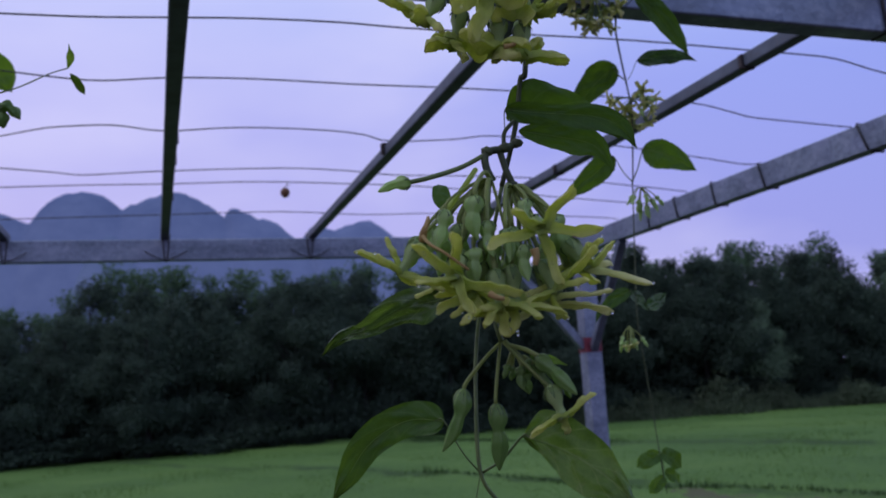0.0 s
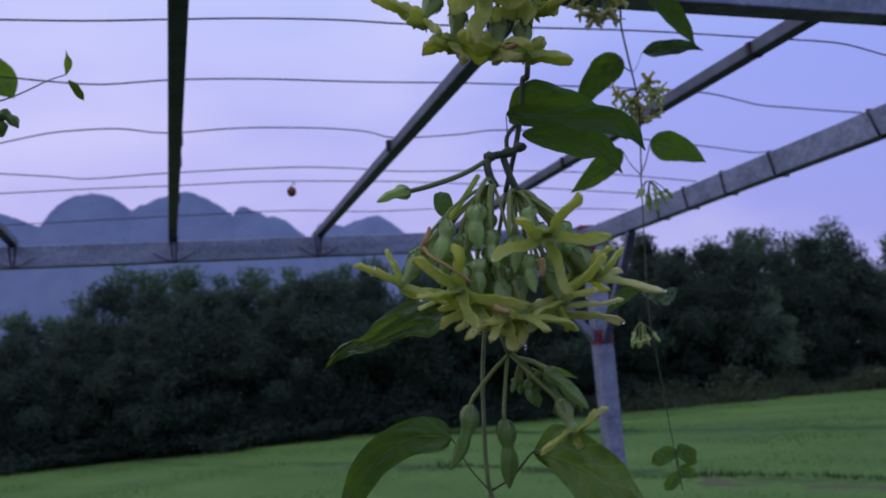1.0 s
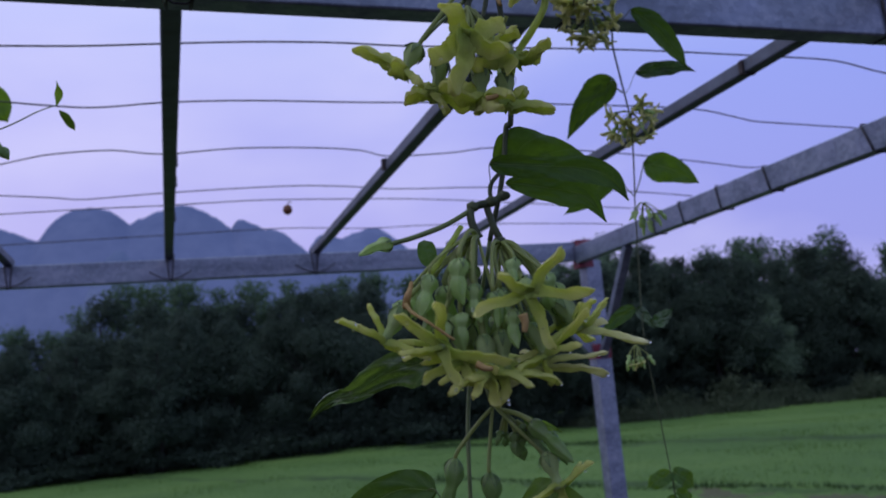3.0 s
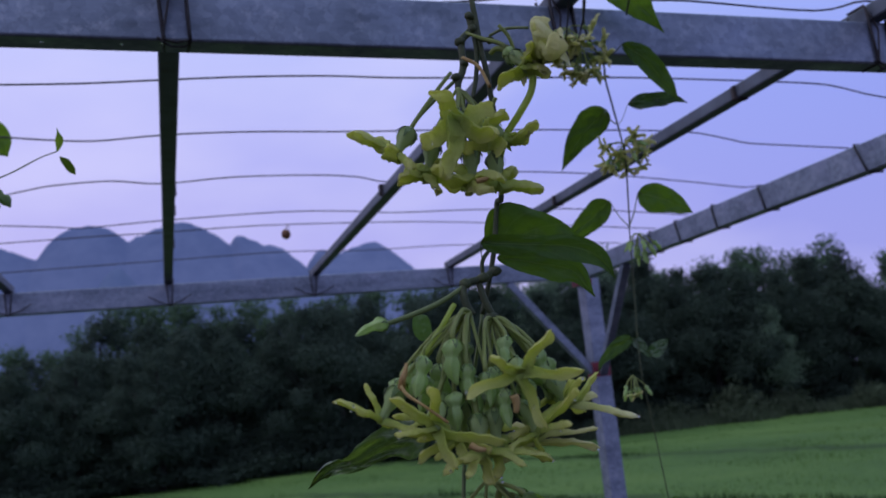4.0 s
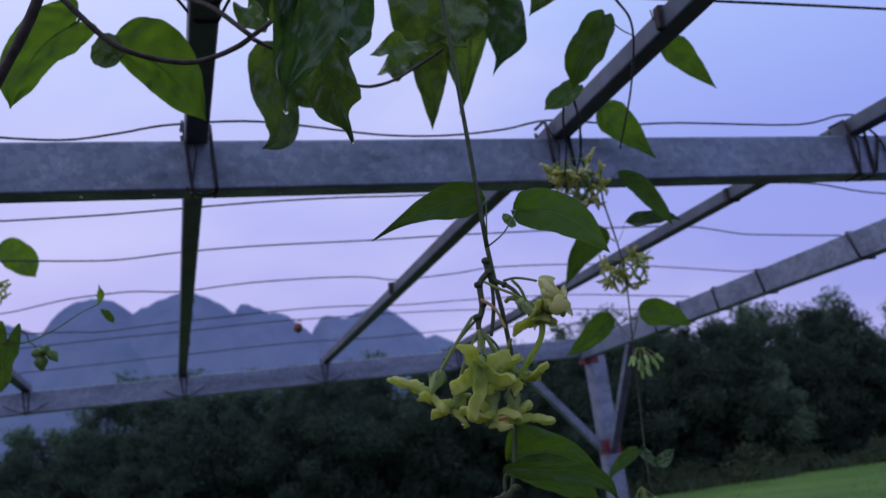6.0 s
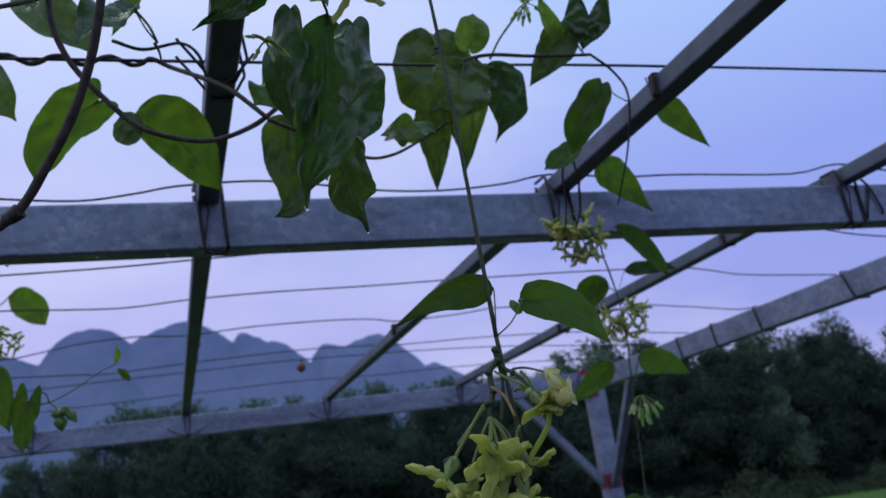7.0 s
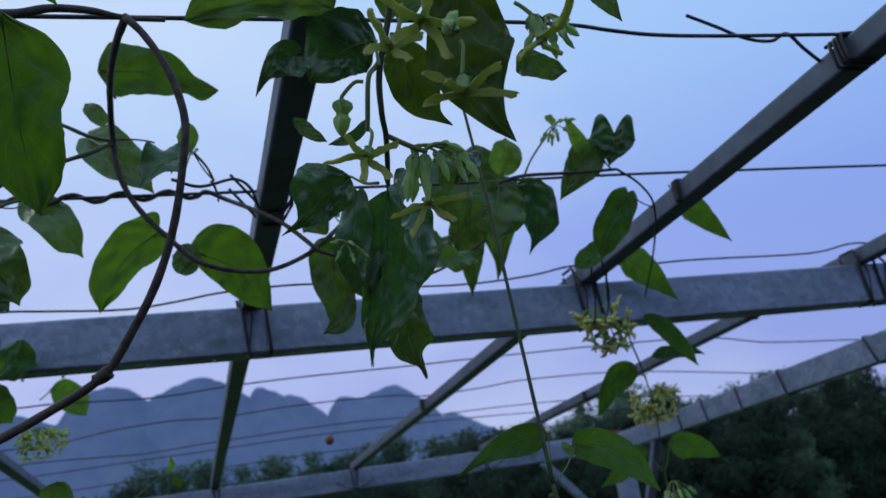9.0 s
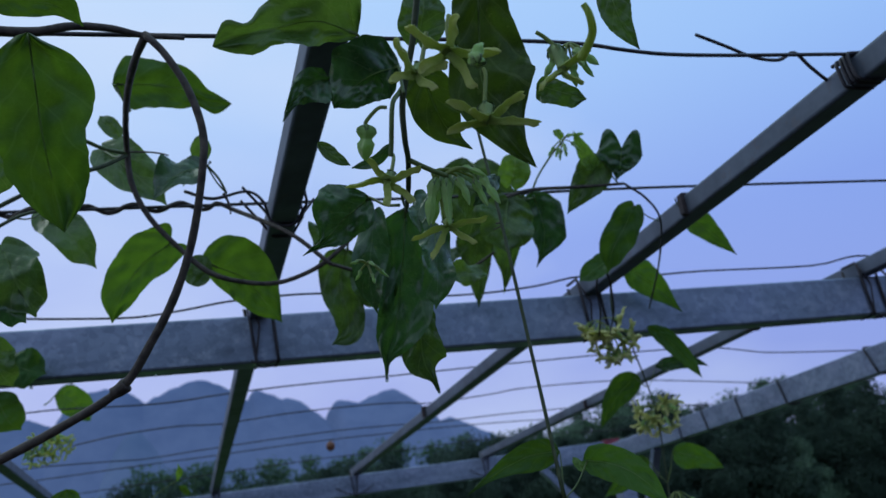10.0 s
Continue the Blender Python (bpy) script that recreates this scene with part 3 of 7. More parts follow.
for i in range(24):
    x = 12.4 + 0.72 * i + rng.uniform(-0.4, 0.4)
    ob = thing("weed_clump", (x, meadow_edge(x) + rng.uniform(-0.7, 0.5), 0), "pale olive weed clump at the edge of the meadow", "weeds", "weeds along the meadow edge")
    ob.rotation_euler = (0, 0, rng.uniform(0, 6))
    size = rng.uniform(0.5, 1.1)
    ob.scale = (size, size, size * rng.uniform(0.6, 1.3))
    p = new("crown", rng.choice(weed_crowns))
    p.parent = ob


def weed_place(px, py, rng):
    return (rng.random(len(px)) < 0.9) & (np.abs(py - 26.3 + 0.13 * (px - 14)) < 0.9 + 0.5 * np.sin(px * 1.7) * np.sin(px * 0.6))


scatter_blades("tall_weeds", 6000, (12, 32, 22.6, 27.6), 0.7, 0.05, WEEDS, "tall pale weeds at the edge of the meadow", 8, weed_place)


# ---- steel pergola ----
pergola = thing("pergola", (1.86, 3.80, 0.0), "galvanised steel tube pergola with red-primed joints", "pergola")


def bar(name, a, b, wide, high, label="", steel=STEEL):
    return part(name, box_tube(bmesh.new(), a, b, wide, high), steel, pergola, label, smooth=False)


NEAR_Y, FAR_Y, BEAM_Z, SIDE_X = 1.251, 3.80, 2.209, 1.80


def near_z(x):
    """The near beam dips a little towards the side beam."""
    return BEAM_Z + 0.006 - 0.016 * x


bar("beam", (-1.7, NEAR_Y + 0.004, near_z(-1.7) - 0.0015), (1.95, NEAR_Y + 0.004, near_z(1.95) - 0.0015), 0.044, 0.077)
bar("beam", (-2.0, FAR_Y, 2.193), (1.94, FAR_Y, 2.193), 0.040, 0.086)
bar("beam", (SIDE_X, -1.2, 2.174), (SIDE_X + 0.06, FAR_Y - 0.03, 2.174), 0.045, 0.078)
JOISTS = (-0.51, 0.079, 0.656, 1.256)
FAR_SKEW = (0.0, -0.004, 0.013, 0.010)
for jx, skew in zip(JOISTS, FAR_SKEW):
    bar("joist", (jx, -1.2, near_z(jx) + 0.053), (jx + skew, FAR_Y + 0.03, 2.252), 0.033, 0.030, "", STEEL_DARK)
POST_X = 1.92
bar("post", (POST_X, FAR_Y, -0.05), (POST_X, FAR_Y, 2.146), 0.075, 0.075)
for px, py, pz in ((SIDE_X - 0.002, -1.2, 2.134), (-1.98, FAR_Y, 2.149), (-1.68, NEAR_Y, near_z(-1.68) - 0.038)):
    bar("post", (px, py, -0.05), (px, py, pz), 0.060, 0.060)
bar("brace", (1.53, FAR_Y, 2.148), (1.885, FAR_Y, 1.725), 0.034, 0.034)
bar("brace", (1.85, 3.30, 2.133), (1.92, 3.765, 1.715), 0.034, 0.034)
part("primer_band", box_tube(bmesh.new(), (POST_X - 0.035, FAR_Y - 0.01, 2.115), (POST_X - 0.035, FAR_Y - 0.01, 2.242), 0.072, 0.064), PRIMER, pergola, "red primer paint on the corner weld", smooth=False)
part("primer_band", box_tube(bmesh.new(), (POST_X, FAR_Y, 1.700), (POST_X, FAR_Y, 1.765), 0.079, 0.079), PRIMER, pergola, "red primer paint band round the post", smooth=False)
for jx, y in ((0.656, 0.864), (0.656, 2.43), (1.256, 1.63), (0.079, 2.40), (0.079, 2.62), (1.256, 2.6), (0.079, 3.1)):
    part("tape_band", box_tube(bmesh.new(), (jx, y - 0.005, near_z(jx) + 0.0525), (jx, y + 0.005, near_z(jx) + 0.0525), 0.0355, 0.0325), BAND, pergola, "rust-stained band round the joist", smooth=False)


def lashing(points, r=0.0027, label="dark wire lashing at the joint"):
    """A wire bent sharply round the steel."""
    line = []
    for a, b in zip(points, points[1:]):
        a, b = Vector(a), Vector(b)
        line += [a.lerp(b, 0.06), a.lerp(b, 0.5), a.lerp(b, 0.94)]
    part("wire_tie", tube(bmesh.new(), line, r, sides=5), WIRE, pergola, label)


for y, slant in ((1.70, -0.02), (1.935, -0.035), (2.36, -0.025), (2.62, -0.02), (2.86, -0.025), (3.05, -0.01)):
    x0 = SIDE_X + 0.06 * (y + 1.2) / 4.97
    lashing([(x0 + sx * 0.0255, y + dy, 2.174 + sz * 0.042) for sx, sz, dy in ((-1, -1, slant), (-1, 1, 0.0), (1, 1, 0.0), (1, -1, slant), (-1, -1, slant))], 0.0028, "dark wire wrapped round the beam")
for jx in JOISTS:
    z0 = near_z(jx)
    top, low, front, back = z0 + 0.066, z0 - 0.040, NEAR_Y - 0.021, NEAR_Y + 0.021
    lashing([(jx - 0.022, back, top), (jx - 0.020, front, top), (jx - 0.012, front, low), (jx - 0.012, back, low), (jx - 0.022, back, top)])
    lashing([(jx + 0.018, front, top), (jx + 0.022, front, low), (jx + 0.020, back, low), (jx + 0.018, back, top)])
    lashing([(jx - 0.020, front - 0.003, top - 0.01), (jx - 0.003, front - 0.003, z0 + 0.02), (jx - 0.014, front - 0.003, low), (jx + 0.004, front, low - 0.004), (jx + 0.020, front, low)], 0.0018)
    fz = 2.193
    lashing([(jx - 0.022, front, low + 0.004), (jx - 0.004, front + 0.004, low - 0.008), (jx + 0.014, front + 0.010, low - 0.006), (jx + 0.026, front + 0.012, low + 0.002)], 0.0016, "slack wire loop under the joint")
    lashing([(jx - 0.016, FAR_Y - 0.023, 2.263), (jx - 0.004, FAR_Y - 0.023, fz - 0.046), (jx + 0.004, FAR_Y - 0.023, fz - 0.046), (jx + 0.016, FAR_Y - 0.023, 2.263)], 0.003)
    for side in (-1, 1):
        lashing([(jx, FAR_Y - 0.024, fz - 0.042), (jx + side * 0.04, FAR_Y - 0.03, fz - 0.030), (jx + side * 0.085, FAR_Y - 0.035, fz - 0.004)], 0.0022, "cut wire end standing off the lashing")


jx, z0, front = JOISTS[3], near_z(JOISTS[3]), NEAR_Y - 0.022
lashing([(jx + 0.022, front, z0 - 0.040), (jx + 0.048, front, z0 + 0.030), (jx + 0.040, front + 0.01, z0 + 0.052)], 0.0024)
lashing([(jx + 0.048, front, z0 + 0.030), (jx + 0.066, front, z0 - 0.020), (jx + 0.064, front + 0.02, z0 - 0.041)], 0.0024)
for y in (0.82, 0.86):
    jx = JOISTS[1]
    lashing([(jx - 0.050, y - 0.02, 2.283), (jx - 0.026, y, 2.262), (jx - 0.010, y + 0.01, 2.244), (jx + 0.012, y + 0.01, 2.244), (jx + 0.026, y - 0.01, 2.262), (jx + 0.020, y - 0.03, 2.283)], 0.0018, "loose wire loop round the joist")


def strung(points, r=0.0019):
    ob = finish("wire", tube(bmesh.new(), smooth_line(points, 4), r, sides=5), WIRE)
    return tagged(ob, "thin dark steel wire strung across the joists", "wire", "wires across the pergola")


def wire(y, z, wob, seed, x0=-1.6, x1=1.80, tilt=0.0):
    rng = random.Random(seed)
    xs = [x0 + (x1 - x0) * i / 16 for i in range(17)]
    return strung([(x, y + tilt * x + rng.uniform(-wob, wob), z + rng.uniform(-wob, wob) * 0.8) for x in xs], 0.0021)


strung(((-1.600, 0.470, 2.290), (-0.600, 0.490, 2.288), (-0.175, 0.497, 2.288), (0.110, 0.500, 2.288), (0.260, 0.500, 2.287), (0.335, 0.500, 2.284), (0.376, 0.500, 2.278), (0.424, 0.500, 2.273), (0.502, 0.500, 2.272), (0.637, 0.500, 2.274), (0.900, 0.506, 2.281), (1.800, 0.530, 2.283)), 0.0021)
wire(0.852, 2.283, 0.002, 61, tilt=0.02)
strung(((-1.600, 1.684, 2.283), (-0.926, 1.689, 2.283), (-0.589, 1.692, 2.283), (-0.414, 1.693, 2.283), (-0.319, 1.694, 2.283), (-0.252, 1.694, 2.283), (-0.079, 1.685, 2.283), (0.064, 1.665, 2.283), (0.213, 1.646, 2.283), (0.369, 1.639, 2.283), (0.502, 1.646, 2.283), (0.711, 1.642, 2.283), (0.987, 1.636, 2.283), (1.243, 1.647, 2.283), (1.367, 1.620, 2.269), (1.469, 1.601, 2.255), (1.615, 1.615, 2.234), (1.820, 1.615, 2.214)))
strung(((-1.600, 1.967, 2.283), (-0.950, 1.972, 2.283), (-0.625, 1.975, 2.283), (-0.456, 1.976, 2.283), (-0.365, 1.977, 2.283), (-0.300, 1.977, 2.283), (-0.168, 2.013, 2.283), (-0.069, 2.025, 2.283), (0.069, 1.989, 2.283), (0.246, 1.973, 2.283), (0.486, 1.980, 2.283), (0.674, 1.976, 2.283), (0.816, 1.979, 2.283), (1.089, 1.989, 2.283), (1.342, 1.982, 2.273), (1.481, 1.991, 2.253), (1.538, 1.998, 2.245), (1.642, 1.975, 2.230), (1.820, 1.958, 2.214)))
strung(((-1.600, 2.499, 2.283), (-0.988, 2.504, 2.283), (-0.681, 2.506, 2.283), (-0.522, 2.508, 2.283), (-0.436, 2.508, 2.283), (-0.375, 2.509, 2.283), (-0.261, 2.426, 2.283), (-0.192, 2.385, 2.283), (-0.060, 2.357, 2.283), (0.061, 2.396, 2.283), (0.241, 2.348, 2.283), (0.445, 2.349, 2.283), (0.574, 2.381, 2.283), (0.668, 2.441, 2.283), (0.842, 2.409, 2.283), (0.961, 2.363, 2.283), (1.301, 2.403, 2.279), (1.605, 2.370, 2.236), (1.756, 2.360, 2.214), (1.820, 2.360, 2.214)))
strung(((-1.600, 2.791, 2.283), (-1.018, 2.796, 2.283), (-0.728, 2.799, 2.283), (-0.577, 2.800, 2.283), (-0.495, 2.800, 2.283), (-0.437, 2.801, 2.283), (-0.252, 2.858, 2.283), (-0.162, 2.889, 2.283), (0.064, 2.828, 2.283), (0.412, 2.772, 2.283), (0.628, 2.797, 2.283), (0.788, 2.843, 2.283), (1.063, 2.846, 2.283), (1.381, 2.815, 2.267), (1.629, 2.756, 2.232), (1.820, 2.756, 2.214)))
strung(((-1.600, 3.067, 2.283), (-1.042, 3.072, 2.283), (-0.762, 3.075, 2.283), (-0.617, 3.076, 2.283), (-0.539, 3.076, 2.283), (-0.483, 3.077, 2.283), (-0.171, 3.026, 2.283), (0.066, 3.002, 2.283), (0.345, 2.959, 2.283), (0.626, 2.972, 2.283), (0.911, 3.005, 2.283), (1.285, 3.096, 2.281), (1.686, 2.983, 2.224), (1.820, 2.983, 2.214)))
strung(((-1.600, 3.596, 2.283), (-1.086, 3.601, 2.283), (-0.828, 3.603, 2.283), (-0.694, 3.605, 2.283), (-0.622, 3.605, 2.283), (-0.571, 3.606, 2.283), (-0.246, 3.557, 2.283), (0.090, 3.507, 2.283), (0.501, 3.455, 2.283), (0.822, 3.514, 2.283), (1.097, 3.493, 2.283), (1.410, 3.418, 2.263), (1.711, 3.263, 2.221), (1.820, 3.263, 2.214)))
strung(((-1.600, 1.256, 2.283), (-0.938, 1.261, 2.283), (-0.606, 1.264, 2.283), (-0.434, 1.265, 2.283), (-0.341, 1.266, 2.283), (-0.275, 1.266, 2.283), (-0.232, 1.278, 2.283), (-0.116, 1.303, 2.283), (-0.032, 1.281, 2.283), (0.035, 1.253, 2.283), (0.147, 1.242, 2.283), (0.240, 1.264, 2.283), (0.374, 1.309, 2.283), (0.489, 1.319, 2.283), (0.589, 1.297, 2.283), (0.661, 1.259, 2.283), (0.808, 1.285, 2.283), (0.927, 1.283, 2.283), (1.196, 1.303, 2.283), (1.269, 1.258, 2.283), (1.386, 1.259, 2.267), (1.820, 1.259, 2.214)))

pod = finish("dried_pod", ball(bmesh.new(), (0.465, 3.11, 2.281), 0.0165, 1.12), POD)
tube_bm = tube(bmesh.new(), [Vector((0.465, 3.11, 2.293)), Vector((0.466, 3.10, 2.302)), Vector((0.466, 3.06, 2.300)), Vector((0.466, 3.02, 2.285))], 0.0015)
part("stalk", tube_bm, STEM_BROWN, pod)
tagged(pod, "small dry brown round pod hanging from a wire", "pod")


# ---- vine parts ----
COUNT = [0]


def blade_half(s):
    """Half width of a heart-shaped blade along its length, 0 to 1, with a drawn-out drip tip."""
    if s < 0.34:
        return (1 - ((0.34 - s) / 0.353) ** 2.6) ** 0.5
    f = max(0.0, 1 - ((s - 0.34) / 0.66) ** 2.7) ** 0.72
    e = min(1.0, max(0.0, (s - 0.82) / 0.16))
    return f * (1 - 0.72 * e * e * (3 - 2 * e)) + 0.006


def leaf(vine, base, tip, width, up, fold=0.25, arch=0.12, wave=0.10, root=None, material=LEAF, bend=0.0, curl=None, hook=None, lobe=None):
    """A heart-shaped blade from base to tip, folded along its midrib, with a stalk from root."""
    COUNT[0] += 1
    rng = random.Random(COUNT[0] * 7 + 1)
    b, t = Vector(base), Vector(tip)
    length = (t - b).length
    y = (t - b) / length
    x = y.cross(Vector(up)).normalized()
    z = x.cross(y)
    ns, nu = 26, 13
    ph, twist = rng.uniform(0, 6), rng.uniform(-0.25, 0.25)
    bend += rng.uniform(-0.05, 0.05)
    lobed, curled, hooked = rng.uniform(0.06, 0.17), rng.uniform(-0.15, 0.55), rng.uniform(-0.10, 0.10)
    lobe = lobed if lobe is None else lobe
    hook = hooked if hook is None else hook
    curl = curled if curl is None else curl
    bm = bmesh.new()
    uvl = bm.loops.layers.uv.new("blade")
    rows, where = [], {}
    for i in range(ns + 1):
        s = (i / ns) ** 1.2
        half = width / 2 * blade_half(s) + 0.0003
        ragged = [0.05 * noise.noise(Vector((s * 5, 3.1 * COUNT[0], k))) + 0.03 * math.sin(17 * s + ph + k) for k in (0, 5)]
        row = []
        for j in range(nu):
            u = -1 + 2 * j / (nu - 1)
            a = abs(u)
            px = u * half * (1 + (0.3 + 3.2 * wave) * ragged[u > 0]) + bend * length * math.sin(math.pi * s) + hook * length * max(0.0, (s - 0.6) / 0.4) ** 1.8
            py = length * s - lobe * width * (a * (2.1 - 1.15 * a)) * (1 - s) ** 7
            pz = fold * a * half * (1 - 0.4 * s) + arch * length * (4 * s * (1 - s)) - fold * 0.3 * half
            pz += 2.1 * wave * half * a * a * math.sin((9 + 2 * twist) * s + ph + (1.7 if u > 0 else 0)) + twist * u * half * (s - 0.4)
            pz -= curl * length * max(0.0, s - 0.62) ** 1.6 * 1.8
            pz += 0.045 * half * math.sin(41 * s - 9 * a) * a * (1 - s) + 0.26 * half * noise.noise(Vector((u * 1.8, s * 5, COUNT[0] * 1.7))) + 0.10 * half * noise.noise(Vector((u * 4, s * 11, COUNT[0] * 2.3)))
            vert = bm.verts.new(b + x * px + y * py + z * pz)
            where[vert] = (u * 0.5 + 0.5, s)
            row.append(vert)
        rows.append(row)
    for r0, r1 in zip(rows, rows[1:]):
        for j in range(nu - 1):
            f = bm.faces.new((r0[j], r0[j + 1], r1[j + 1], r1[j]))
            for lp in f.loops:
                lp[uvl].uv = where[lp.vert]
    ob = part("leaf", bm, material, vine)
    rib = [b.lerp(t, s) + z * (arch * length * 4 * s * (1 - s) - fold * 0.15 * width * (1 - s) - 0.0006) + x * bend * length * math.sin(math.pi * s) for s in (0.0, 0.15, 0.3, 0.45, 0.6, 0.75)]
    part("midrib", tube(bmesh.new(), rib, width * 0.012, width * 0.005, 5), RIB, ob)
    if root is not None:
        r = Vector(root)
        mid = r.lerp(b, 0.5) + Vector((0, 0, -0.08 * (b - r).length))
        part("petiole", tube(bmesh.new(), smooth_line([r, mid, b, b.lerp(rib[1], 0.6)], 4), width * 0.022, width * 0.016), PEDICEL, ob)
    return ob


def along(values, s):
    """A smooth reading between evenly spaced values."""
    f = s * (len(values) - 1)
    i = min(int(f), len(values) - 2)
    a, b, c, d = (values[min(max(j, 0), len(values) - 1)] for j in range(i - 1, i + 3))
    t = f - i
    return max(0.0, 0.5 * (2 * b + (c - a) * t + (2 * a - 5 * b + 4 * c - d) * t * t + (3 * b - a - 3 * c + d) * t ** 3))


def rounded(s, e):
    """An elliptic rise from 0 to 1 over the first share e."""
    return 1.0 if s > e else math.sqrt(max(0.0, 1 - (1 - s / e) ** 2))


def blade(vine, rib, right, left, up, lobe=0.0, fold=0.2, wave=0.1, root=None, material=LEAF):
    """A leaf grown along a bent midrib: half widths to both sides from the base to the drip tip, lobes behind the base, a fold and a puckered, wavy sheet."""
    COUNT[0] += 1
    tag = COUNT[0] * 1.7
    rng = random.Random(COUNT[0] * 7 + 1)
    ns, nu = 34, 17
    knots = smooth_line(rib, 8)
    reach = [0.0]
    for p, q in zip(knots, knots[1:]):
        reach.append(reach[-1] + (q - p).length)
    length = reach[-1]
    spine, k_ = [], 0
    for i in range(ns + 1):
        want = length * (i / ns) ** 1.15
        while k_ < len(knots) - 2 and reach[k_ + 1] < want:
            k_ += 1
        spine.append(knots[k_].lerp(knots[k_ + 1], (want - reach[k_]) / (reach[k_ + 1] - reach[k_])))
    ph, twist, half_wide = rng.uniform(0, 6), rng.uniform(-0.18, 0.18), max(*right, *left)
    facing, lobed = Vector(up), lobe > 0.4 * half_wide
    bm = bmesh.new()
    uvl = bm.loops.layers.uv.new("blade")
    rows, where, line = [], {}, []
    for i, c in enumerate(spine):
        s = (i / ns) ** 1.15
        y = (spine[min(i + 1, ns)] - spine[max(i - 1, 0)]).normalized()
        x = y.cross(facing).normalized()
        z = x.cross(y)
        row = []
        for j in range(nu):
            u = -1 + 2 * j / (nu - 1)
            a = abs(u)
            half = along(right if u > 0 else left, s) * (1.0 if lobed else rounded(s, 0.10)) * rounded(1 - s, 0.05) + 0.0003
            edge = 1 + (0.25 + 1.6 * wave) * (0.14 * noise.noise(Vector((s * 6, tag, 5.0 * (u > 0)))) + 0.10 * noise.noise(Vector((s * 17, tag, 9.0 * (u > 0)))))
            back = lobe * (2.6 * a * (1 - a) ** 0.55 if lobed else a * (2.1 - 1.15 * a)) * (1 - s) ** 7
            rise_ = fold * (a - 0.35) * half * (1 - 0.4 * s) + 1.5 * wave * half * a * a * math.sin(9 * s + ph + (1.7 if u > 0 else 0)) + twist * u * half * (s - 0.4)
            rise_ += half_wide * ((0.16 + 0.5 * wave) * noise.noise(Vector((u * 1.7, s * 4.5, tag))) + (0.08 + 0.42 * wave) * noise.noise(Vector((u * 3.6, s * 10, tag + 3))))
            rise_ += 0.055 * half_wide * math.sin(2 * math.pi * (5.0 * s ** 0.7 - 1.55 * a ** 0.75)) * min(1.0, 3 * a) * (1 - s)
            vert = bm.verts.new(c + x * u * half * edge - y * back + z * rise_)
            where[vert] = (u * 0.5 + 0.5, s)
            row.append(vert)
        rows.append(row)
        line.append(row[nu // 2].co + z * 0.0002)
    for r0, r1 in zip(rows, rows[1:]):
        for j in range(nu - 1):
            f = bm.faces.new((r0[j], r0[j + 1], r1[j + 1], r1[j]))
            for lp in f.loops:
                lp[uvl].uv = where[lp.vert]
    ob = part("leaf", bm, material, vine)
    part("midrib", tube(bmesh.new(), line[:int(ns * 0.8)], half_wide * 0.020, half_wide * 0.006, 5), RIB, ob)
    if root is not None:
        r, b = Vector(root), line[0]
        mid = r.lerp(b, 0.5) + Vector((0, 0, -0.08 * (b - r).length))
        part("petiole", tube(bmesh.new(), smooth_line([r, mid, b, line[3]], 4), half_wide * 0.046, half_wide * 0.034), PEDICEL, ob)
    return ob


def stem(vine, points, radius, end=None, material=STEM_GREEN, name="stem", label=""):
    return part(name, tube(bmesh.new(), smooth_line(points, 6), radius, end, 7, 0.12), material, vine, label)


def ball_at(vine, at, r):
    """A knobbly node on a stem."""
    bm = ball(bmesh.new(), at, r, 0.9, 2)
    for v in bm.verts:
        v.co += (v.co - Vector(at)) * 0.35 * noise.noise(v.co * 500)
    return part("node", bm, STEM_GREEN, vine)


def revolve(bm, prof, sides=10, lobes=0.0):
    rings = [[bm.verts.new((r * (1 + lobes * math.cos(5 * a)) * math.cos(a), r * (1 + lobes * math.cos(5 * a)) * math.sin(a), z))
              for a in (2 * math.pi * j / sides for j in range(sides))] for z, r in prof]
    for r0, r1 in zip(rings, rings[1:]):
        for j in range(sides):
            bm.faces.new((r0[j], r0[(j + 1) % sides], r1[(j + 1) % sides], r1[j]))
    bm.faces.new(rings[0][::-1])
    bm.faces.new(rings[-1])
    return bm


def mesh_of(bm, name, material):
    me = bpy.data.meshes.new(name)
    bm.to_mesh(me)
    bm.free()
    me.polygons.foreach_set("use_smooth", [True] * len(me.polygons))
    me.materials.append(material)
    return me


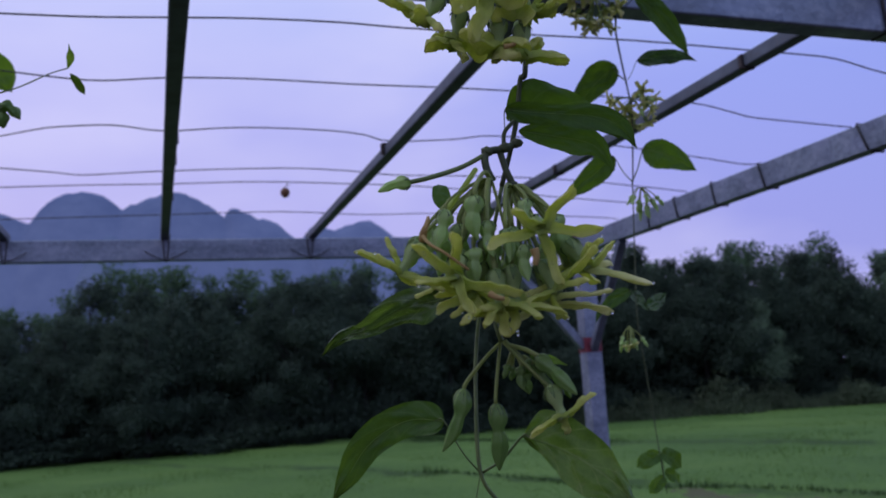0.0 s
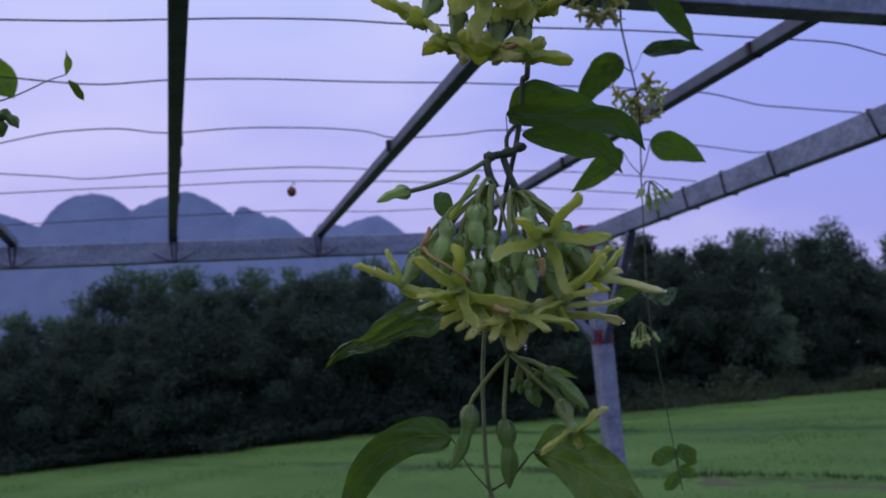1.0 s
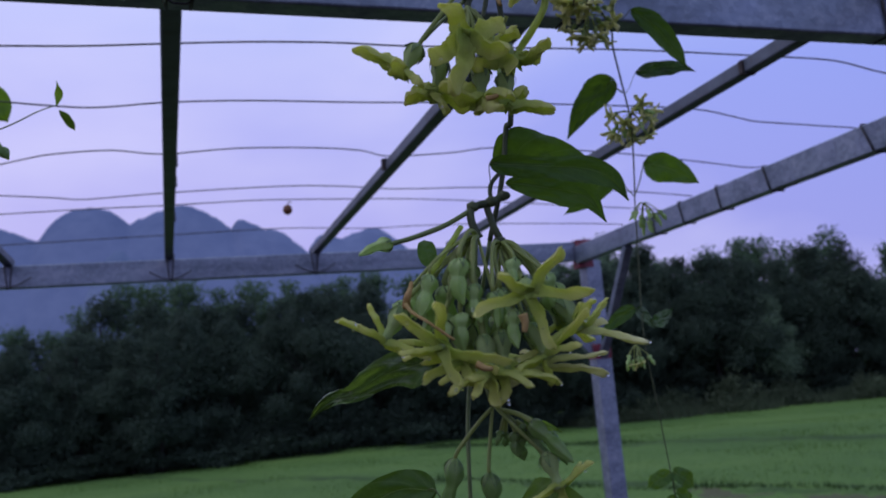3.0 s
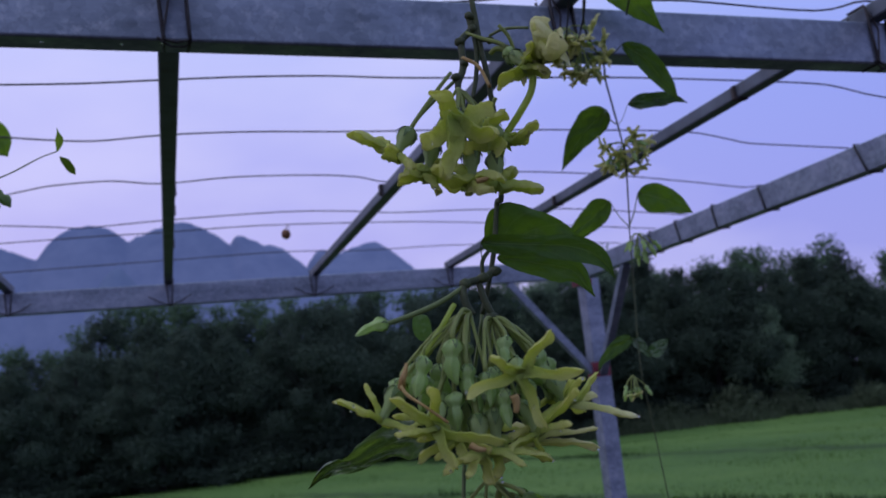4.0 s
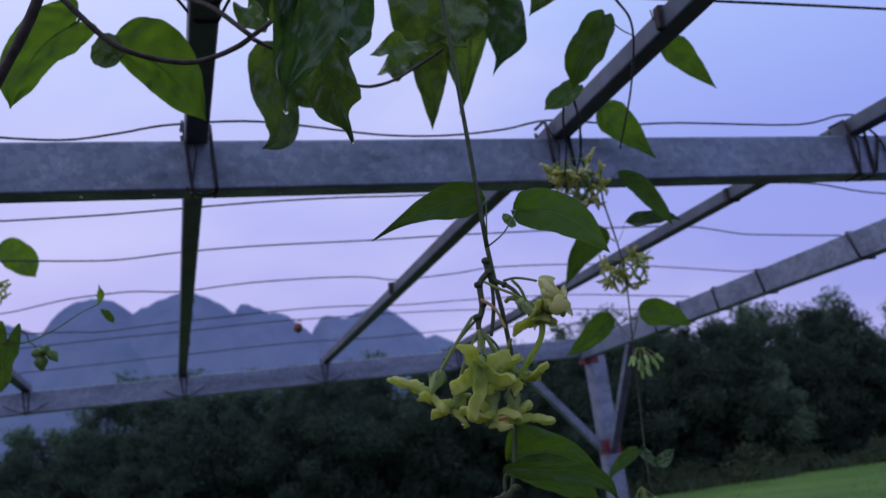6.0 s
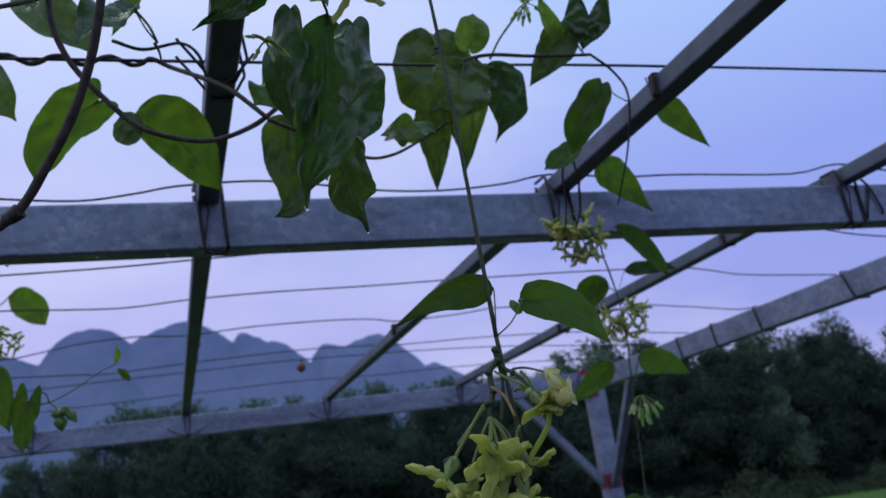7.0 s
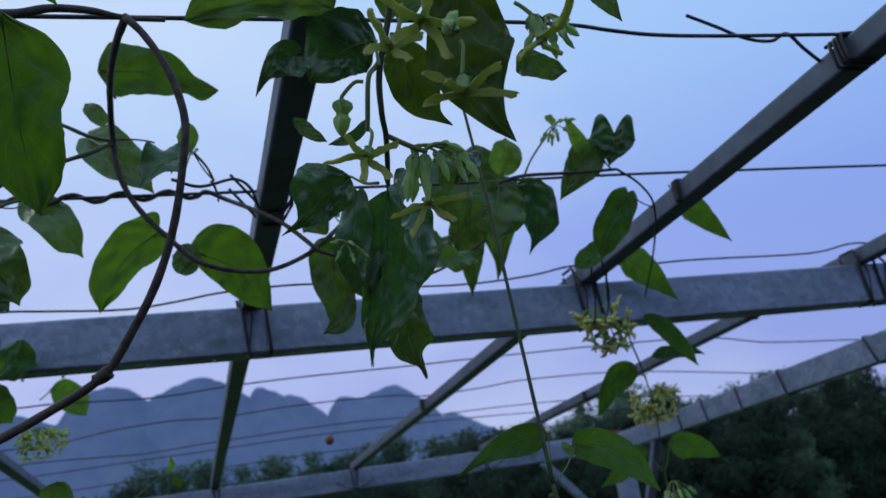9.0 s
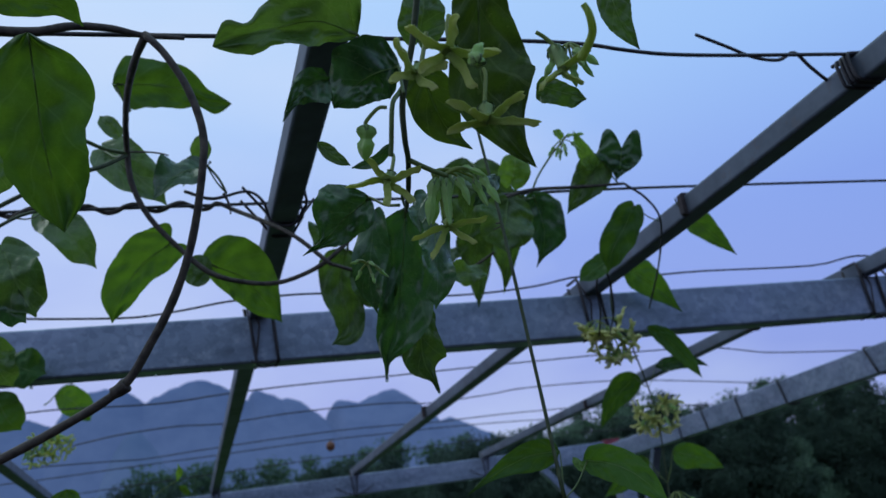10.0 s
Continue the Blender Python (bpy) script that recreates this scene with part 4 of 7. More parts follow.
def petal_bm(seed, bow):
    """A fleshy strap along +X, 1 long: channelled, twisted, a little lumpy, with a blunt uneven tip."""
    rng = random.Random(seed)
    bm = bmesh.new()
    rings, sides, steps = [], 14, 18
    turn, sway, cup = rng.uniform(-1.2, 1.2), rng.uniform(-0.16, 0.16), rng.uniform(0.35, 1.1)
    for i in range(steps + 1):
        s = i / steps
        w = 0.063 + 0.050 * (1 - min(1.0, s / 0.30)) ** 2 + 0.026 * math.sin(math.pi * min(1.0, 0.15 + 0.60 * s)) + 0.007 * math.sin(12 * s + seed)
        end = 1.0 if s < 0.90 else max(0.40, 1 - ((s - 0.90) / 0.10) ** 2 * 0.60)
        w *= end
        thick = (0.052 - 0.018 * s) * (0.40 + 0.60 * end)
        zc = bow * s * s + 0.025 * math.sin(7 * s + seed * 2)
        yc = sway * s * s + 0.018 * math.sin(9 * s + seed)
        tw = turn * s * s
        ring = []
        for j in range(sides):
            a = 2 * math.pi * j / sides
            u = math.cos(a)
            yy = w * math.sin(1.35 * u) / 0.976
            zz = thick * math.sin(a) + cup * w * (u * u - 0.35)
            p = Vector((s + 0.02 * u * (s > 0.9), yc + yy * math.cos(tw) - zz * math.sin(tw), zc + yy * math.sin(tw) + zz * math.cos(tw)))
            p += 0.034 * noise.noise_vector(p * 5.0 + Vector((seed, 0, 0))) + 0.014 * noise.noise_vector(p * 17.0 + Vector((seed, 4, 0)))
            if s > 0.9:
                p.x -= 0.05 * (1 - u * u) * (s - 0.9) / 0.1
            ring.append(bm.verts.new(p))
        rings.append(ring)
    for r0, r1 in zip(rings, rings[1:]):
        for j in range(sides):
            bm.faces.new((r0[j], r0[(j + 1) % sides], r1[(j + 1) % sides], r1[j]))
    bm.faces.new(rings[0][::-1])
    bm.faces.new(rings[-1])
    return bm


PETALS = {m: [(mesh_of(petal_bm(3 + i, b), "petal", m), b) for i, b in enumerate((0.12, -0.16, 0.22, 0.03, -0.10, 0.18, -0.20, 0.08))] for m in (PETAL, PETAL_PALE, PETAL_BACKLIT, WITHERED)}
TUBE_PROFILE = ((0.0, 0.06), (0.06, 0.16), (0.22, 0.235), (0.42, 0.215), (0.56, 0.14), (0.70, 0.115), (0.86, 0.14), (1.0, 0.18))
BUD_PROFILE = ((0.0, 0.04), (0.04, 0.10), (0.11, 0.150), (0.22, 0.168), (0.31, 0.150), (0.38, 0.112), (0.44, 0.106), (0.54, 0.130), (0.66, 0.134), (0.78, 0.108), (0.88, 0.070), (0.95, 0.040), (1.0, 0.012))
TUBE_MESH = mesh_of(revolve(bmesh.new(), TUBE_PROFILE, 15, 0.10), "flower", COROLLA)


def bud_bm(seed):
    """A closed flower: swollen foot, waist and five-ribbed, slightly twisted and crooked top."""
    rng = random.Random(seed)
    top, waist, lean, turn = rng.uniform(0.75, 1.15), rng.uniform(0.85, 1.05), rng.uniform(-0.10, 0.10), rng.uniform(-1.0, 1.0)
    bm = revolve(bmesh.new(), [(z, r * (1.0 if z < 0.3 else waist if z < 0.5 else top)) for z, r in BUD_PROFILE], 20, 0.17)
    for v in bm.verts:
        z = v.co.z
        a = turn * max(0.0, z - 0.3)
        x, y = v.co.x * math.cos(a) - v.co.y * math.sin(a), v.co.x * math.sin(a) + v.co.y * math.cos(a)
        v.co = Vector((x + lean * math.sin(3.0 * z), y + 0.5 * lean * z * z, z)) + 0.020 * noise.noise_vector(v.co * 7 + Vector((seed, 0, 0)))
    return bm


BUD_MESHES = {m: [mesh_of(bud_bm(41 + i), "bud", m) for i in range(6)] for m in (BUD, BUD_YOUNG)}


def sepals_bm():
    bm = bmesh.new()
    for i in range(5):
        a = 2 * math.pi * i / 5
        m = Matrix.Rotation(a, 4, "Z")
        pts = ((0.05, -0.05, 0.0), (0.05, 0.05, 0.0), (0.20, 0.085, 0.10), (0.20, -0.085, 0.10), (0.285, 0.06, 0.24), (0.285, -0.06, 0.24), (0.25, 0, 0.42))
        v = [bm.verts.new(m @ Vector(p)) for p in pts]
        bm.faces.new((v[0], v[1], v[2], v[3]))
        bm.faces.new((v[3], v[2], v[4], v[5]))
        bm.faces.new((v[5], v[4], v[6]))
    return bm


SEPALS = mesh_of(sepals_bm(), "calyx", SEPAL)


def hang(name, mesh, parent, m):
    ob = new(name, mesh)
    ob.parent = parent
    ob.matrix_basis = m
    return ob


def frame_to(base, axis, roll, size):
    z = Vector(axis).normalized()
    q = z.to_track_quat("Z", "Y").to_matrix().to_4x4()
    return Matrix.Translation(base) @ q @ Matrix.Rotation(roll, 4, "Z") @ Matrix.Scale(size, 4)


def pedicel(vine, flower_ob, root, base, axis, thick):
    """A curved stalk from root into the calyx, as a piece of the flower."""
    r, b = Vector(root), Vector(base)
    a = Vector(axis).normalized()
    d = (b - r).length
    rng = random.Random(COUNT[0] * 5 + 2)
    thick *= rng.uniform(0.8, 1.45)
    stray = Vector((rng.uniform(-0.07, 0.07), rng.uniform(-0.07, 0.07), rng.uniform(0.02, 0.14))) * d
    line = smooth_line([r, r.lerp(b, rng.uniform(0.38, 0.55)) + stray - a * 0.08 * d, b - a * 0.12 * d, b + a * 0.001], 4)
    bm = tube(bmesh.new(), line, thick, thick * 1.15, 6)
    bm.transform((Matrix.Translation(vine.location) @ flower_ob.matrix_basis).inverted())
    finish("pedicel", bm, FLOWER_STALK, flower_ob)


WET = []


def flower(vine, mouth, axis, roll=0.0, long=0.016, petal=0.022, spread=85, root=None, material=PETAL, tips=(), stout=1.0):
    """An open star flower: swollen tube, calyx and five fleshy lobes round the mouth."""
    COUNT[0] += 1
    rng = random.Random(COUNT[0] * 13 + 5)
    a = Vector(axis).normalized()
    base = Vector(mouth) - a * long
    ob = hang("flower", TUBE_MESH, vine, Matrix.Translation(-vine.location) @ frame_to(base, a, roll, long))
    hang("calyx", SEPALS, ob, Matrix.Scale(1.05, 4))
    back = (Matrix.Translation(vine.location) @ ob.matrix_basis).inverted()
    for tip in tips:
        if vine.location.x > 0.2 and vine.location.y < 0.6 and rng.random() < 0.6:
            WET.append((Vector(mouth).lerp(Vector(tip), rng.uniform(0.35, 0.92)) - Vector((0, 0, petal * rng.uniform(0.02, 0.06))), rng.uniform(0.0004, 0.0008)))
        d = back @ Vector(tip) - Vector((0, 0, 0.94))
        x = d.normalized()
        y = Vector((0, 0, 1)).cross(x).normalized()
        q = Matrix((x, y, x.cross(y))).transposed().to_4x4()
        mesh, bow = rng.choice(PETALS[material])
        w = petal / long
        m = Matrix.Translation(Vector((0, 0, 0.94))) @ q @ Matrix.Rotation(rng.uniform(-0.5, 0.5), 4, "X") @ Matrix.Rotation(math.atan2(bow * w, d.length), 4, "Y")
        hang("petal", mesh, ob, m @ Matrix.Diagonal((d.length, w, w, 1)))
    for i in range(0 if tips else 5):
        tilt = radians(90 - spread + rng.uniform(-16, 16))
        m = Matrix.Translation((0, 0, 0.96)) @ Matrix.Rotation(2 * math.pi * i / 5 + rng.uniform(-0.2, 0.2), 4, "Z") @ Matrix.Translation((0.09, 0, 0))
        m = m @ Matrix.Rotation(-tilt, 4, "Y") @ Matrix.Rotation(rng.uniform(-0.6, 0.6), 4, "X") @ Matrix.Scale(petal / long * rng.uniform(0.85, 1.1), 4) @ Matrix.Diagonal((1, stout, stout, 1))
        hang("petal", rng.choice(PETALS[material])[0], ob, m)
    if root is not None:
        pedicel(vine, ob, root, base, a, 0.0010)
    return ob


def bud(vine, base, tip, root=None, thick=1.0, material=BUD):
    COUNT[0] += 1
    b, t = Vector(base), Vector(tip)
    long = (t - b).length
    ob = hang("bud", BUD_MESHES[material][COUNT[0] % 6], vine, Matrix.Translation(-vine.location) @ frame_to(b, t - b, COUNT[0] * 1.3, long) @ Matrix.Diagonal((thick, thick, 1, 1)))
    hang("calyx", SEPALS, ob, Matrix.Scale(0.62, 4))
    if root is not None:
        pedicel(vine, ob, root, b, t - b, 0.0009 if thick > 1.2 else 0.0007)
    return ob


def umbel(vine, at, count, reach, seed, open_share=0.6, long=0.011, petal=0.012, down=0.35, material=PETAL):
    """A loose head of small flowers and buds round a point."""
    rng = random.Random(seed)
    at = Vector(at)
    for i in range(count):
        a = 2.4 * i + rng.uniform(-0.4, 0.4)
        e = rng.uniform(-1.2, 0.5)
        d = Vector((math.cos(a) * math.cos(e), math.sin(a) * math.cos(e), math.sin(e) - down)).normalized()
        c = at + d * reach * rng.uniform(0.6, 1.1)
        if rng.random() < open_share:
            flower(vine, c + d * long, d + Vector((0, 0, -0.3)), rng.uniform(0, 6), long, petal, rng.uniform(60, 95), at, material, stout=1.75)
        else:
            bud(vine, c, c + (d + Vector((0, 0, -0.5))).normalized() * long * 1.5, at)


def drop(at, r=0.0016, long=1.3):
    ob = finish("water_drop", ball(bmesh.new(), at, r, long, 2), WATER)
    return tagged(ob, "clear rain drop clinging to the plant", "water drop", "rain drops")


# the hanging flowering vine

vine_a = thing("flowering_vine", (0.2070, 0.4920, 2.2850), "hanging vine with wet yellow-green star flowers and heart-shaped leaves", "vine", "flowering vines on the pergola")
stem(vine_a, ((0.2050, 0.4950, 2.2870), (0.2080, 0.4880, 2.1900), (0.2111, 0.4815, 2.1009), (0.2128, 0.4735, 1.9800), (0.2132, 0.4651, 1.8692)), 0.0012, 0.0016)
stem(vine_a, ((0.2132, 0.4651, 1.8692), (0.2155, 0.4655, 1.8430), (0.2168, 0.4635, 1.8218), (0.2196, 0.4666, 1.7868), (0.2170, 0.4653, 1.7604), (0.2155, 0.4680, 1.7587), (0.2116, 0.4671, 1.7383), (0.2067, 0.4660, 1.7213), (0.2017, 0.4707, 1.7016)), 0.0016, 0.0013)
stem(vine_a, ((0.2017, 0.4707, 1.7016), (0.1957, 0.4839, 1.6626), (0.1871, 0.4815, 1.6277), (0.1825, 0.4772, 1.5967), (0.1808, 0.4728, 1.5602), (0.1897, 0.4724, 1.5439)), 0.0011, 0.0010, material=PEDICEL)
stem(vine_a, ((0.2105, 0.4656, 1.7364), (0.2027, 0.4641, 1.7282), (0.2012, 0.4627, 1.7197)), 0.0011)
stem(vine_a, ((0.2080, 0.4623, 1.7221), (0.1997, 0.4582, 1.7182), (0.1906, 0.4561, 1.7160), (0.1873, 0.4546, 1.7121), (0.1876, 0.4534, 1.7055), (0.1902, 0.4534, 1.6999)), 0.0019, 0.002)
ball_at(vine_a, (0.2073, 0.4605, 1.7216), 0.0031)
ball_at(vine_a, (0.1891, 0.4556, 1.7155), 0.0031)
ball_at(vine_a, (0.1993, 0.4572, 1.7182), 0.0031)
ball_at(vine_a, (0.2004, 0.4547, 1.6980), 0.0031)
stem(vine_a, ((0.1972, 0.4591, 1.7175), (0.1974, 0.4567, 1.7119), (0.1990, 0.4552, 1.7044), (0.2026, 0.4551, 1.6975), (0.2087, 0.4538, 1.6932)), 0.0017, 0.0018)

ball_at(vine_a, (0.2118, 0.4663, 1.8609), 0.0030)
ball_at(vine_a, (0.2122, 0.4661, 1.8535), 0.0026)
ball_at(vine_a, (0.2042, 0.4656, 1.8460), 0.0028)
ball_at(vine_a, (0.2043, 0.4634, 1.8330), 0.0026)
ball_at(vine_a, (0.1991, 0.4627, 1.8250), 0.0027)
ball_at(vine_a, (0.2169, 0.4551, 1.8428), 0.0022)

# main flower head
flower(vine_a, (0.1948, 0.4111, 1.6688), (-0.25, -0.89, -0.38), 0.3, 0.015, 0.027, root=(0.2016, 0.4554, 1.6978), tips=((0.2061, 0.3974, 1.6855), (0.1805, 0.4105, 1.6751), (0.1695, 0.4137, 1.6634), (0.2198, 0.4016, 1.6639), (0.2046, 0.4149, 1.6438)))
flower(vine_a, (0.1573, 0.4211, 1.6480), (-0.30, -0.64, -0.70), 0.3, 0.017, 0.026, root=(0.1894, 0.4535, 1.7010), tips=((0.1545, 0.4063, 1.6670), (0.1383, 0.4194, 1.6644), (0.1416, 0.4294, 1.6474), (0.1841, 0.4114, 1.6411), (0.1600, 0.4154, 1.6310)))
flower(vine_a, (0.1385, 0.4453, 1.6546), (-0.58, 0.04, -0.82), 0.3, 0.018, 0.022, root=(0.1894, 0.4535, 1.7010), tips=((0.1183, 0.4449, 1.6650), (0.1340, 0.4494, 1.6716), (0.1240, 0.4328, 1.6625), (0.1543, 0.4310, 1.6452), (0.1492, 0.4584, 1.6504)))
flower(vine_a, (0.2239, 0.4287, 1.6521), (0.40, -0.27, -0.88), 0.3, 0.018, 0.025, root=(0.2016, 0.4554, 1.6978), tips=((0.2228, 0.4218, 1.6644), (0.2412, 0.4316, 1.6658), (0.1926, 0.4246, 1.6409), (0.2236, 0.4109, 1.6647)))
flower(vine_a, (0.2272, 0.4328, 1.6526), (0.40, -0.27, -0.88), 0.3, 0.018, 0.026, root=(0.2016, 0.4554, 1.6978), material=PETAL_PALE, tips=((0.2543, 0.4200, 1.6444), (0.2409, 0.4386, 1.6553)))
flower(vine_a, (0.1862, 0.4272, 1.6372), (-0.01, 0.00, -1.00), 0.3, 0.018, 0.027, root=(0.1894, 0.4535, 1.7010), material=PETAL, tips=((0.1613, 0.4310, 1.6303), (0.1659, 0.4182, 1.6350), (0.1858, 0.4242, 1.6232), (0.2095, 0.4209, 1.6297), (0.2066, 0.4410, 1.6428)))
flower(vine_a, (0.2083, 0.4360, 1.6374), (0.14, 0.00, -0.99), 0.3, 0.018, 0.025, root=(0.2016, 0.4554, 1.6978), material=PETAL_PALE, tips=((0.2334, 0.4219, 1.6417), (0.2357, 0.4280, 1.6317), (0.1886, 0.4378, 1.6324), (0.2094, 0.4608, 1.6463)))
flower(vine_a, (0.1767, 0.4455, 1.6420), (-0.14, 0.09, -0.99), 0.3, 0.018, 0.025, root=(0.1894, 0.4535, 1.7010), tips=((0.1551, 0.4467, 1.6449), (0.1656, 0.4555, 1.6348), (0.1836, 0.4399, 1.6296), (0.1981, 0.4541, 1.6445)))
flower(vine_a, (0.2226, 0.4443, 1.6565), (0.37, 0.02, -0.93), 0.3, 0.017, 0.024, root=(0.2016, 0.4554, 1.6978), tips=((0.2368, 0.4440, 1.6632), (0.2215, 0.4424, 1.6715), (0.2107, 0.4493, 1.6491), (0.2415, 0.4501, 1.6484)))
flower(vine_a, (0.1694, 0.4729, 1.6516), (-0.29, 0.24, -0.93), 0.3, 0.018, 0.024, root=(0.1894, 0.4535, 1.7010), tips=((0.1521, 0.4777, 1.6569), (0.1587, 0.4876, 1.6479), (0.1840, 0.4696, 1.6424)))
flower(vine_a, (0.2015, 0.4791, 1.6472), (0.05, 0.34, -0.94), 0.3, 0.018, 0.024, root=(0.2016, 0.4554, 1.6978), tips=((0.2201, 0.4792, 1.6422), (0.1921, 0.4884, 1.6411), (0.2036, 0.4750, 1.6351), (0.1838, 0.4897, 1.6503)))
flower(vine_a, (0.1779, 0.4230, 1.6366), (-0.05, -0.35, -0.94), 0.3, 0.018, 0.027, root=(0.1894, 0.4535, 1.7010), material=PETAL, tips=((0.1599, 0.4269, 1.6295), (0.1932, 0.4117, 1.6300), (0.1821, 0.4212, 1.6232), (0.2058, 0.4147, 1.6308), (0.1671, 0.4203, 1.6262)))
flower(vine_a, (0.1701, 0.4360, 1.6433), (-0.2, -0.5, -0.84), 0.9, 0.018, 0.026, root=(0.1894, 0.4535, 1.7010), tips=((0.1512, 0.4356, 1.6356), (0.1812, 0.4186, 1.6348), (0.1502, 0.4389, 1.6480), (0.1709, 0.4314, 1.6312)))
flower(vine_a, (0.2050, 0.4219, 1.6407), (0.3, -0.3, -0.9), 0.9, 0.018, 0.026, root=(0.2016, 0.4554, 1.6978), tips=((0.1881, 0.4189, 1.6358), (0.2157, 0.4084, 1.6452), (0.2207, 0.4063, 1.6588), (0.2045, 0.4197, 1.6303)))
stem(vine_a, ((0.1443, 0.4253, 1.6684), (0.1462, 0.4221, 1.6643), (0.1517, 0.4159, 1.6588), (0.1599, 0.4113, 1.6511)), 0.0009, 0.0006, material=WITHERED, name="petal", label="withered orange petal")
stem(vine_a, ((0.1497, 0.4327, 1.6784), (0.1486, 0.4314, 1.6753), (0.1468, 0.4304, 1.6718), (0.1471, 0.4351, 1.6682)), 0.0008, 0.002, material=WITHERED, name="petal", label="withered orange petal")
stem(vine_a, ((0.1898, 0.4088, 1.6596), (0.1907, 0.4091, 1.6559), (0.1902, 0.4098, 1.6522)), 0.0022, 0.0012, material=WITHERED, name="petal", label="withered orange petal")
stem(vine_a, ((0.1692, 0.4131, 1.6407), (0.1720, 0.4114, 1.6388), (0.1752, 0.4115, 1.6382)), 0.0016, 0.0009, material=WITHERED, name="petal", label="withered orange petal")
bud(vine_a, (0.1700, 0.4474, 1.6782), (0.1715, 0.4500, 1.6583), (0.1894, 0.4535, 1.7010), thick=1.5)
bud(vine_a, (0.1827, 0.4444, 1.6708), (0.1796, 0.4380, 1.6498), (0.1894, 0.4535, 1.7010), thick=1.5)
bud(vine_a, (0.2069, 0.4372, 1.6666), (0.2097, 0.4392, 1.6479), (0.2016, 0.4554, 1.6978), thick=1.5)
bud(vine_a, (0.2215, 0.4426, 1.6701), (0.2244, 0.4442, 1.6537), (0.2016, 0.4554, 1.6978), thick=1.5)
bud(vine_a, (0.1520, 0.4540, 1.6727), (0.1446, 0.4534, 1.6579), (0.1894, 0.4535, 1.7010), thick=1.5)
bud(vine_a, (0.1640, 0.4606, 1.6738), (0.1624, 0.4640, 1.6549), (0.1894, 0.4535, 1.7010), thick=1.5)
bud(vine_a, (0.1712, 0.4333, 1.6638), (0.1707, 0.4308, 1.6465), (0.1894, 0.4535, 1.7010), thick=1.5)
bud(vine_a, (0.1966, 0.4413, 1.6620), (0.1959, 0.4442, 1.6448), (0.2016, 0.4554, 1.6978), thick=1.5)
bud(vine_a, (0.2109, 0.4339, 1.6796), (0.2183, 0.4345, 1.6606), (0.2016, 0.4554, 1.6978), thick=1.5)
bud(vine_a, (0.1714, 0.4279, 1.6873), (0.1702, 0.4263, 1.6669), (0.1894, 0.4535, 1.7010), thick=1.30)
bud(vine_a, (0.1575, 0.4297, 1.6810), (0.1509, 0.4293, 1.6629), (0.1894, 0.4535, 1.7010), thick=1.20)
bud(vine_a, (0.1836, 0.4244, 1.6714), (0.1825, 0.4220, 1.6551), (0.2016, 0.4554, 1.6978), thick=1.30)
bud(vine_a, (0.1894, 0.4169, 1.6629), (0.1885, 0.4145, 1.6459), (0.2016, 0.4554, 1.6978), thick=1.20)
bud(vine_a, (0.1821, 0.4468, 1.6874), (0.1823, 0.4497, 1.6683), (0.1894, 0.4535, 1.7010), thick=1.30)
bud(vine_a, (0.1897, 0.4311, 1.6738), (0.1914, 0.4333, 1.6555), (0.2016, 0.4554, 1.6978), thick=1.20)
bud(vine_a, (0.1764, 0.4282, 1.6758), (0.1764, 0.4255, 1.6586), (0.1894, 0.4535, 1.7010), thick=1.30)
bud(vine_a, (0.2040, 0.4282, 1.6625), (0.2070, 0.4296, 1.6468), (0.2016, 0.4554, 1.6978), thick=1.20)
bud(vine_a, (0.1603, 0.4481, 1.6766), (0.1543, 0.4468, 1.6628), (0.1894, 0.4535, 1.7010), thick=1.30)
bud(vine_a, (0.1666, 0.4399, 1.6649), (0.1646, 0.4429, 1.6495), (0.1894, 0.4535, 1.7010), thick=1.20)
bud(vine_a, (0.1991, 0.4355, 1.6869), (0.1969, 0.4279, 1.6724), (0.2016, 0.4554, 1.6978), thick=1.30)
bud(vine_a, (0.2202, 0.4421, 1.6756), (0.2288, 0.4470, 1.6609), (0.2016, 0.4554, 1.6978), thick=1.20)
bud(vine_a, (0.1928, 0.4402, 1.6702), (0.1943, 0.4423, 1.6532), (0.2016, 0.4554, 1.6978), thick=1.30)
bud(vine_a, (0.1615, 0.4606, 1.6793), (0.1565, 0.4644, 1.6647), (0.1894, 0.4535, 1.7010), thick=1.20)
bud(vine_a, (0.1478, 0.4516, 1.6990), (0.1315, 0.4512, 1.6942), thick=1.15)
stem(vine_a, ((0.1468, 0.4516, 1.6986), (0.1580, 0.4525, 1.7014), (0.1740, 0.4540, 1.7068), (0.1880, 0.4550, 1.7140)), 0.0012, 0.0013, material=PEDICEL, name="pedicel")
leaf(vine_a, (0.1721, 0.4765, 1.6915), (0.1732, 0.4844, 1.7069), 0.0088, (-0.21, -0.98, -0.05), 0.1, 0.05, 0.02, material=LEAF_SMOOTH)
stem(vine_a, ((0.1806, 0.4504, 1.7052), (0.1702, 0.4450, 1.6928), (0.1596, 0.4451, 1.6805)), 0.0014, material=PETAL, name="pedicel")

# lower sprig of buds
stem(vine_a, ((0.1883, 0.4633, 1.6402), (0.1895, 0.4594, 1.6282), (0.1915, 0.4597, 1.6221)), 0.0014, 0.0013, material=PEDICEL)
bud(vine_a, (0.1707, 0.4591, 1.6005), (0.1609, 0.4668, 1.5715), (0.1910, 0.4599, 1.6216), thick=0.8, material=BUD_YOUNG)
bud(vine_a, (0.1849, 0.4557, 1.5928), (0.1860, 0.4602, 1.5614), (0.1910, 0.4599, 1.6216), thick=0.8, material=BUD_YOUNG)
